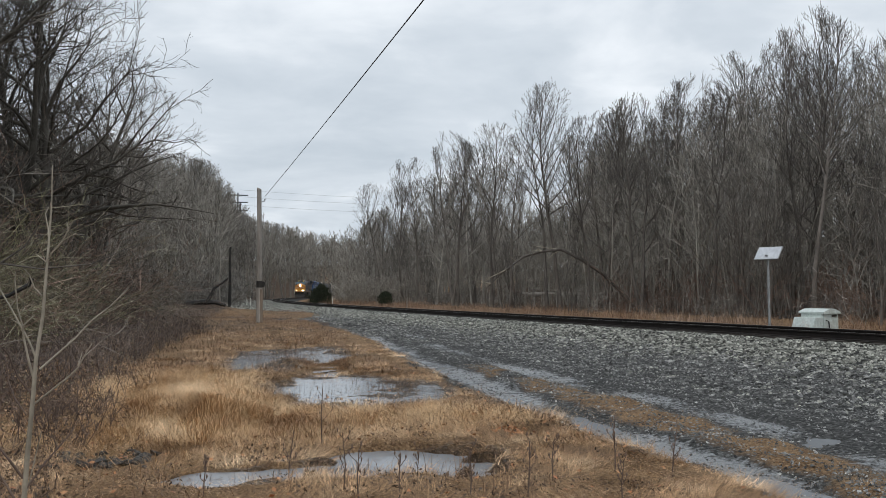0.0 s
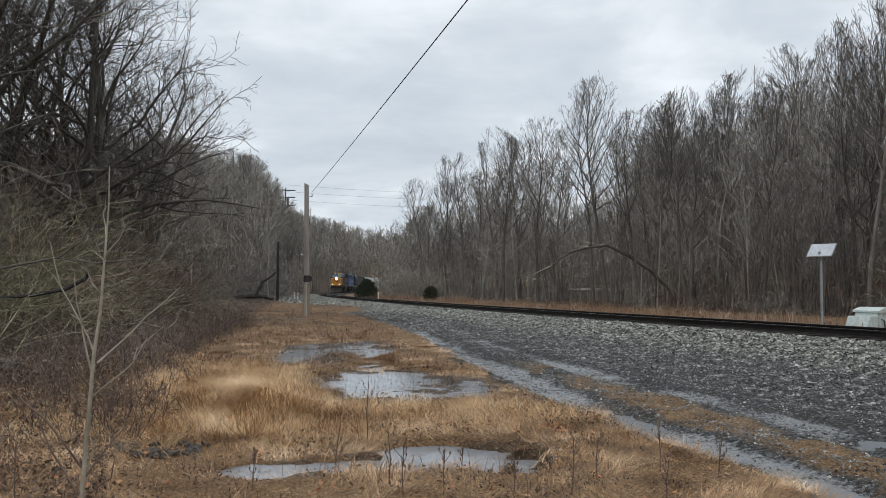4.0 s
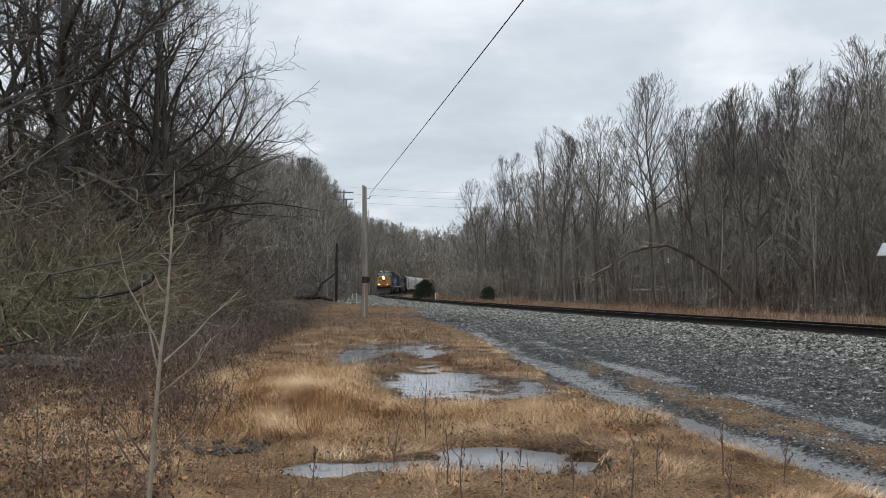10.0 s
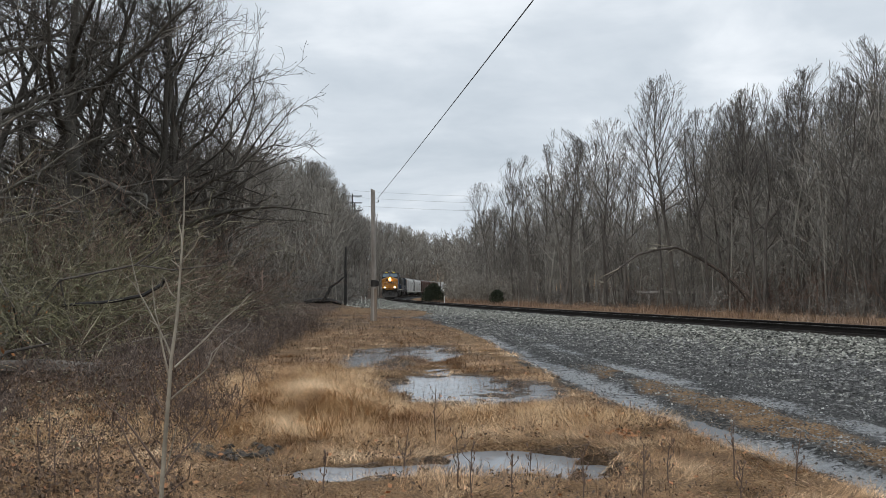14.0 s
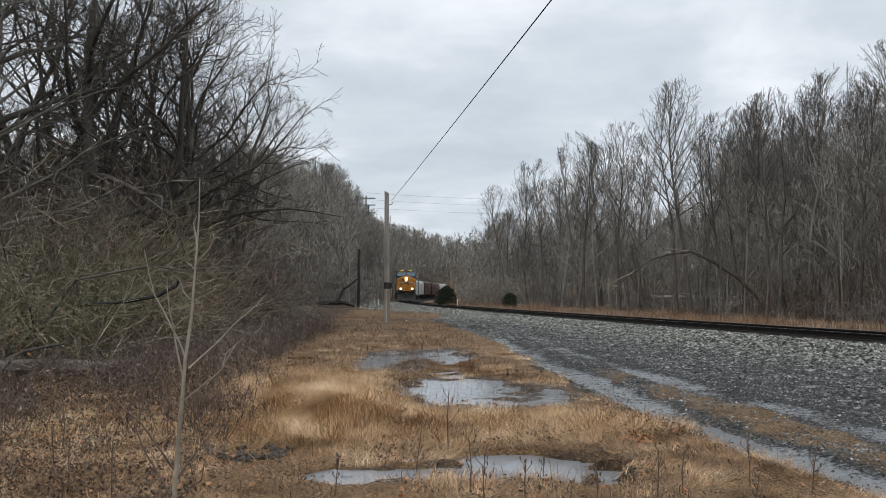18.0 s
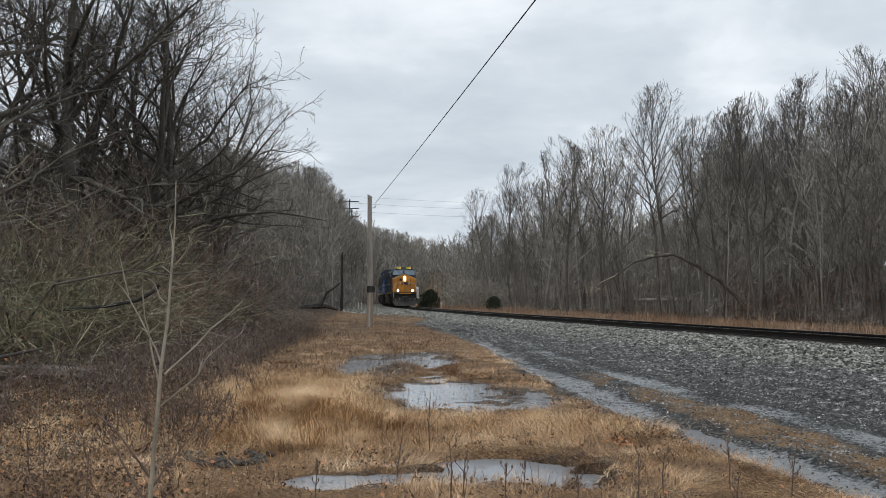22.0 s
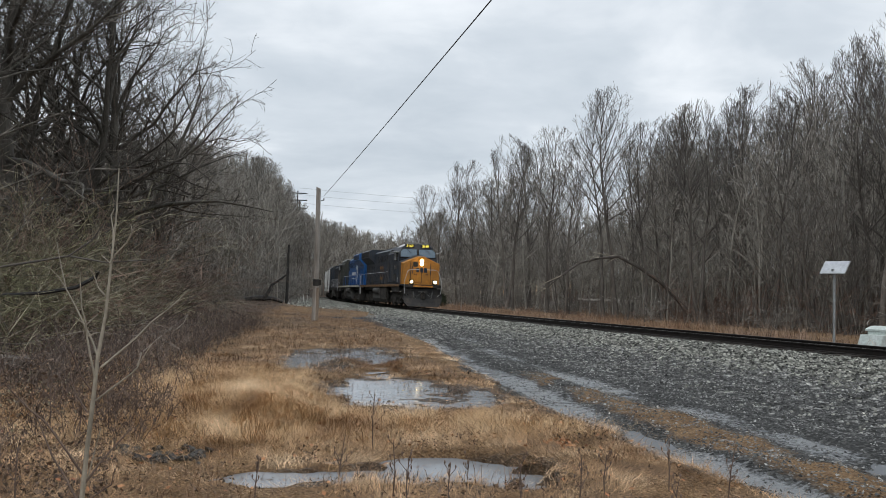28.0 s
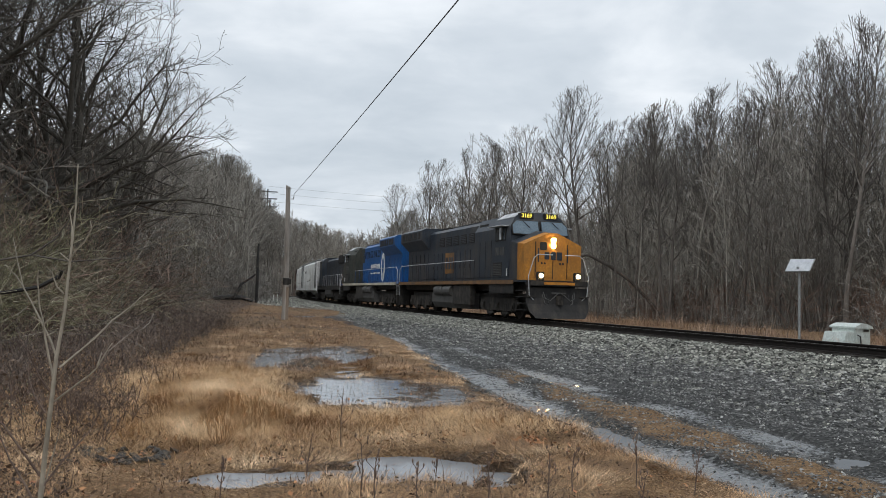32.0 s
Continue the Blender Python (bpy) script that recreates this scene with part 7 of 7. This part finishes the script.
def yellow_mark(ob):
    for y in (-1, 1):
        part("logo_block", Shape().box(-2.2, -0.6, y * 1.032 - 0.006, y * 1.032 + 0.006, 2.05, 3.2), FADED, ob, "faded yellow block mark on the hood")
        for k in range(3):
            part("letter_bar", Shape().box(-2.05 + k * 0.5, -1.75 + k * 0.5, y * 1.042 - 0.006, y * 1.042 + 0.006, 2.3, 2.95), NAVY, ob)


def white_mark(ob):
    for y in (-1, 1):
        outer = [(-4.5 + 0.62 * math.cos(2 * math.pi * k / 24), 2.75 + 1.05 * math.sin(2 * math.pi * k / 24)) for k in range(24)]
        inner = [(-4.5 + 0.3 * math.cos(2 * math.pi * k / 24), 2.9 + 0.55 * math.sin(2 * math.pi * k / 24)) for k in range(24)]
        part("logo_ring", Shape().extrude(outer, y * 1.028, y * 1.04, "y"), WHITE, ob, "white oval mark on the blue hood")
        part("logo_hole", Shape().extrude(inner, y * 1.04, y * 1.048, "y"), BLUE, ob)
        for k in range(8):
            part("letter_bar", Shape().box(-3.5 + k * 0.42, -3.2 + k * 0.42, y * 1.032 - 0.006, y * 1.032 + 0.006, 2.75, 3.05), WHITE, ob)
        part("letter_stripe", Shape().box(-3.5, -0.2, y * 1.032 - 0.006, y * 1.032 + 0.006, 2.3, 2.42), WHITE, ob)


def switcher(label):
    """A shorter dark four-axle engine."""
    ob = thing("locomotive", pose(0, 0, 0), label, "locomotive", "cars of the train")
    part("frame", Shape().box(-8.6, 8.6, -1.4, 1.4, 1.15, 1.55, c=0.04), BLACK, ob)
    part("hood", Shape().extrude([(-0.95, 1.55), (0.95, 1.55), (0.95, 4.05), (0.75, 4.25), (-0.75, 4.25), (-0.95, 4.05)], -8.2, 4.0, "x"), NAVY, ob)
    part("cab", Shape().extrude([(-1.5, 1.55), (1.5, 1.55), (1.5, 4.1), (0.9, 4.5), (-0.9, 4.5), (-1.5, 4.1)], 4.0, 6.2, "x"), NAVY, ob)
    part("short_hood", Shape().box(6.2, 8.3, -0.95, 0.95, 1.55, 3.2, c=0.12), YELLOW, ob, "grimy yellow short hood")
    part("radiator_hump", Shape().box(-7.6, -4.6, -1.05, 1.05, 3.6, 4.4, c=0.08), BLACK, ob)
    for x in (-6.8, -5.4, -1.5):
        part("roof_fan", Shape().tube([(x, 0, 4.2), (x, 0, 4.52)], 0.55, 14), BLACK, ob)
    for y in (-1, 1):
        for k in range(12):
            part("hood_door", Shape().box(-8.0 + k * 0.98, -7.1 + k * 0.98, y * 0.962 - 0.014, y * 0.962 + 0.014, 1.7, 3.4, c=0.008), NAVY, ob)
        part("cab_window", Shape().box(4.4, 5.8, y * 1.51 - 0.012, y * 1.51 + 0.012, 3.2, 3.9), GLASS, ob)
        rail_line(ob, [(-8.3, y * 1.4, 2.55), (0, y * 1.4, 2.55), (4.0, y * 1.4, 2.55)], [(-8.2 + q * 1.5, y * 1.4, 2.55) for q in range(9)], 1.55, SILVER)
        for x in (-8.55, 8.55):
            part("end_handrail", Shape().tube([(x, y * 1.4, 0.8), (x, y * 1.42, 1.6), (x, y * 1.3, 2.6)], 0.024, 6), SILVER, ob)
    part("fuel_tank", Shape().extrude([(-1.35, 0.75), (-1.2, 0.45), (1.2, 0.45), (1.35, 0.75), (1.35, 1.15), (-1.35, 1.15)], -2.4, 2.4, "x"), GREY, ob)
    for x in (-8.7, 8.7):
        part("pilot_plate", Shape().box(x - 0.06, x + 0.06, -1.4, 1.4, 0.3, 1.4, c=0.02), BLACK, ob)
        part("coupler", Shape().box(x - 0.4, x + 0.4, -0.13, 0.13, 0.75, 1.0, c=0.03), UNDER, ob)
    mesh = wheelset_mesh(0.51)
    sets = []
    for x in (5.2, -5.2):
        sets += truck(ob, x, (x - 1.37, x + 1.37), 0.51, mesh, UNDER)
    return ob, sets


def hopper(label, paint, stripe=None):
    """A covered hopper car: ribbed sides, sloped ends, roof hatches, discharge bays."""
    ob = thing("hopper_car", pose(0, 0, 0), label, "hopper car", "cars of the train")
    sec = [(-1.5, 1.35), (1.5, 1.35), (1.56, 2.2), (1.56, 3.5), (1.45, 4.15), (1.1, 4.45), (0.4, 4.55), (-0.4, 4.55), (-1.1, 4.45), (-1.45, 4.15), (-1.56, 3.5), (-1.56, 2.2)]
    k = len(sec)
    lo = [(x, y, z) for x in (-7.9, 7.9) for y, z in sec]
    # the ends slope inwards towards the bottom
    verts = [(x - math.copysign(max(0, 2.9 - z) * 0.9, x), y, z) for x, y, z in lo]
    faces = [tuple(range(k)), tuple(range(k, 2 * k))] + [(i, (i + 1) % k, k + (i + 1) % k, k + i) for i in range(k)]
    part("body", Shape().add(verts, faces), paint, ob)
    for y in (-1, 1):
        for q in range(13):
            x = -7.2 + q * 1.2
            part("rib", Shape().extrude([(y * 1.54, 1.5), (y * 1.60, 2.2), (y * 1.60, 3.5), (y * 1.5, 4.1), (y * 1.4, 4.1)], x - 0.05, x + 0.05, "x"), paint, ob)
        part("side_sill", Shape().box(-8.8, 8.8, y * 1.5 - 0.06, y * 1.5 + 0.06, 1.12, 1.38), paint, ob)
        part("roof_walk", Shape().box(-8.2, 8.2, y * 0.75 - 0.3, y * 0.75 + 0.3, 4.62, 4.66), SILVER, ob)
        for x in (-1, 1):
            part("end_post", Shape().box(x * 8.75 - 0.06, x * 8.75 + 0.06, y * 1.4 - 0.06, y * 1.4 + 0.06, 1.2, 4.3), paint, ob)
            part("end_ladder", Shape().box(x * 8.3 - 0.02, x * 8.3 + 0.02, y * 1.52 - 0.02, y * 1.52 + 0.02, 1.3, 4.3).box(x * 7.95 - 0.02, x * 7.95 + 0.02, y * 1.58 - 0.02, y * 1.58 + 0.02, 1.3, 4.3), BLACK, ob)
            part("end_top_rail", Shape().box(min(x * 7.9, x * 8.8), max(x * 7.9, x * 8.8), y * 1.4 - 0.05, y * 1.4 + 0.05, 4.2, 4.3), paint, ob)
        for q in range(6):
            part("lettering_bar", Shape().box(-5.2 + q * 0.36, -4.95 + q * 0.36, y * 1.575 - 0.006, y * 1.575 + 0.006, 3.2, 3.45), stripe or BLACK, ob)
    for q in range(5):
        hatch = part("roof_hatch", Shape().tube([(-5.6 + q * 2.8, 0, 4.53), (-5.6 + q * 2.8, 0, 4.68)], 0.42, 14), SILVER, ob)
        part("hatch_bar", Shape().box(-5.65 + q * 2.8, -5.55 + q * 2.8, -0.5, 0.5, 4.68, 4.72), BLACK, hatch)
    for q in range(3):
        x = -3.6 + q * 3.6
        bay = part("discharge_bay", Shape().add([(x - 1.5, -1.2, 1.4), (x + 1.5, -1.2, 1.4), (x + 1.5, 1.2, 1.4), (x - 1.5, 1.2, 1.4), (x - 0.4, -0.5, 0.55), (x + 0.4, -0.5, 0.55), (x + 0.4, 0.5, 0.55), (x - 0.4, 0.5, 0.55)],
             [(0, 1, 2, 3), (4, 7, 6, 5), (0, 4, 5, 1), (1, 5, 6, 2), (2, 6, 7, 3), (3, 7, 4, 0)]), paint, ob)
        part("outlet_gate", Shape().box(x - 0.5, x + 0.5, -0.6, 0.6, 0.42, 0.56, c=0.02), UNDER, bay)
    for x in (-8.9, 8.9):
        part("end_sill", Shape().box(x - 0.15, x + 0.15, -1.5, 1.5, 1.05, 1.35, c=0.02), paint, ob)
        part("coupler", Shape().box(x - 0.35, x + 0.35, -0.13, 0.13, 0.75, 1.0, c=0.03), UNDER, ob)
    mesh = wheelset_mesh(0.457)
    sets = []
    for x in (6.9, -6.9):
        sets += truck(ob, x, (x - 0.89, x + 0.89), 0.457, mesh, UNDER)
    return ob, sets


def consist():
    lead = locomotive("dark blue diesel locomotive with a yellow nose and burning headlights", NAVY, NAVY, YELLOW, NAVY, True, "3169", DULL, yellow_mark)
    second = locomotive("bright blue and dark locomotive coupled backwards with a white oval mark", BLUE, PRIMER, YELLOW, BLUE, False, "", CREAM, white_mark, PRIMER)
    third = switcher("grimy dark four-axle locomotive behind the blue one")
    cars = [hopper("pale grey covered hopper car with ribbed sides", HOPPER), hopper("pale grey weathered covered hopper car", HOPPER),
            hopper("brown covered hopper car", BROWN, WHITE), hopper("brown weathered covered hopper car", BROWN, WHITE), hopper("grey covered hopper car at the end", HOPPER)]
    # thing, wheelsets, wheel radius, metres behind the lead's nose lamp, turned about
    nose = 10.35
    rows = [(lead, 0.53, nose, False), (second, 0.53, nose + 21.7, True), (third, 0.51, nose + 21.7 + 20.2, True)]
    back = nose + 21.7 + 20.2 + 18.2
    for c in cars:
        rows.append((c, 0.457, back, False))
        back += 18.7
    return rows


TRAIN = consist()


def rolled(t):
    """Metres that the train still has to go at t; it gathers a little speed, and near the end it is shifted ahead to
    fit the camera's view.
    """
    d = 32 - t
    return SPEED * d - GAIN * d * d / 2 - 0.85 * float(smooth(29.3, 32.2, t))


def motions():
    """The train rolls in along the curve at a steady pace; its wheels turn with it."""
    marks = [0, 0.1] + list(range(1, 32)) + [31.9, 32]
    for k, ((ob, sets), r, behind, turned) in enumerate(TRAIN):
        ob.scale = (0.95 if k == 0 else 1, 1.02 if k == 0 else 0.98, (1.03, 1.03, 1.05)[k] if k < 3 else 1.03)
        rows = []
        for t in marks:
            p, a = along(18.34 + behind + rolled(t))
            yaw = math.degrees(a) - 90 + (180 if turned else 0)
            rows.append((t, pose(p[0], p[1], RAILTOP, 0, 0, yaw)))
        walk(ob, rows)
    for (ob, sets), r, behind, turned in TRAIN[:2]:
        sense = -1 if turned else 1
        for wheel in sets:
            at = wheel.matrix_basis.copy()
            walk(wheel, [(0.1 * k, at @ pose(0, 0, 0, 0, sense * math.degrees((rolled(0) - rolled(0.1 * k)) / r), 0)) for k in range(321)])


motions()
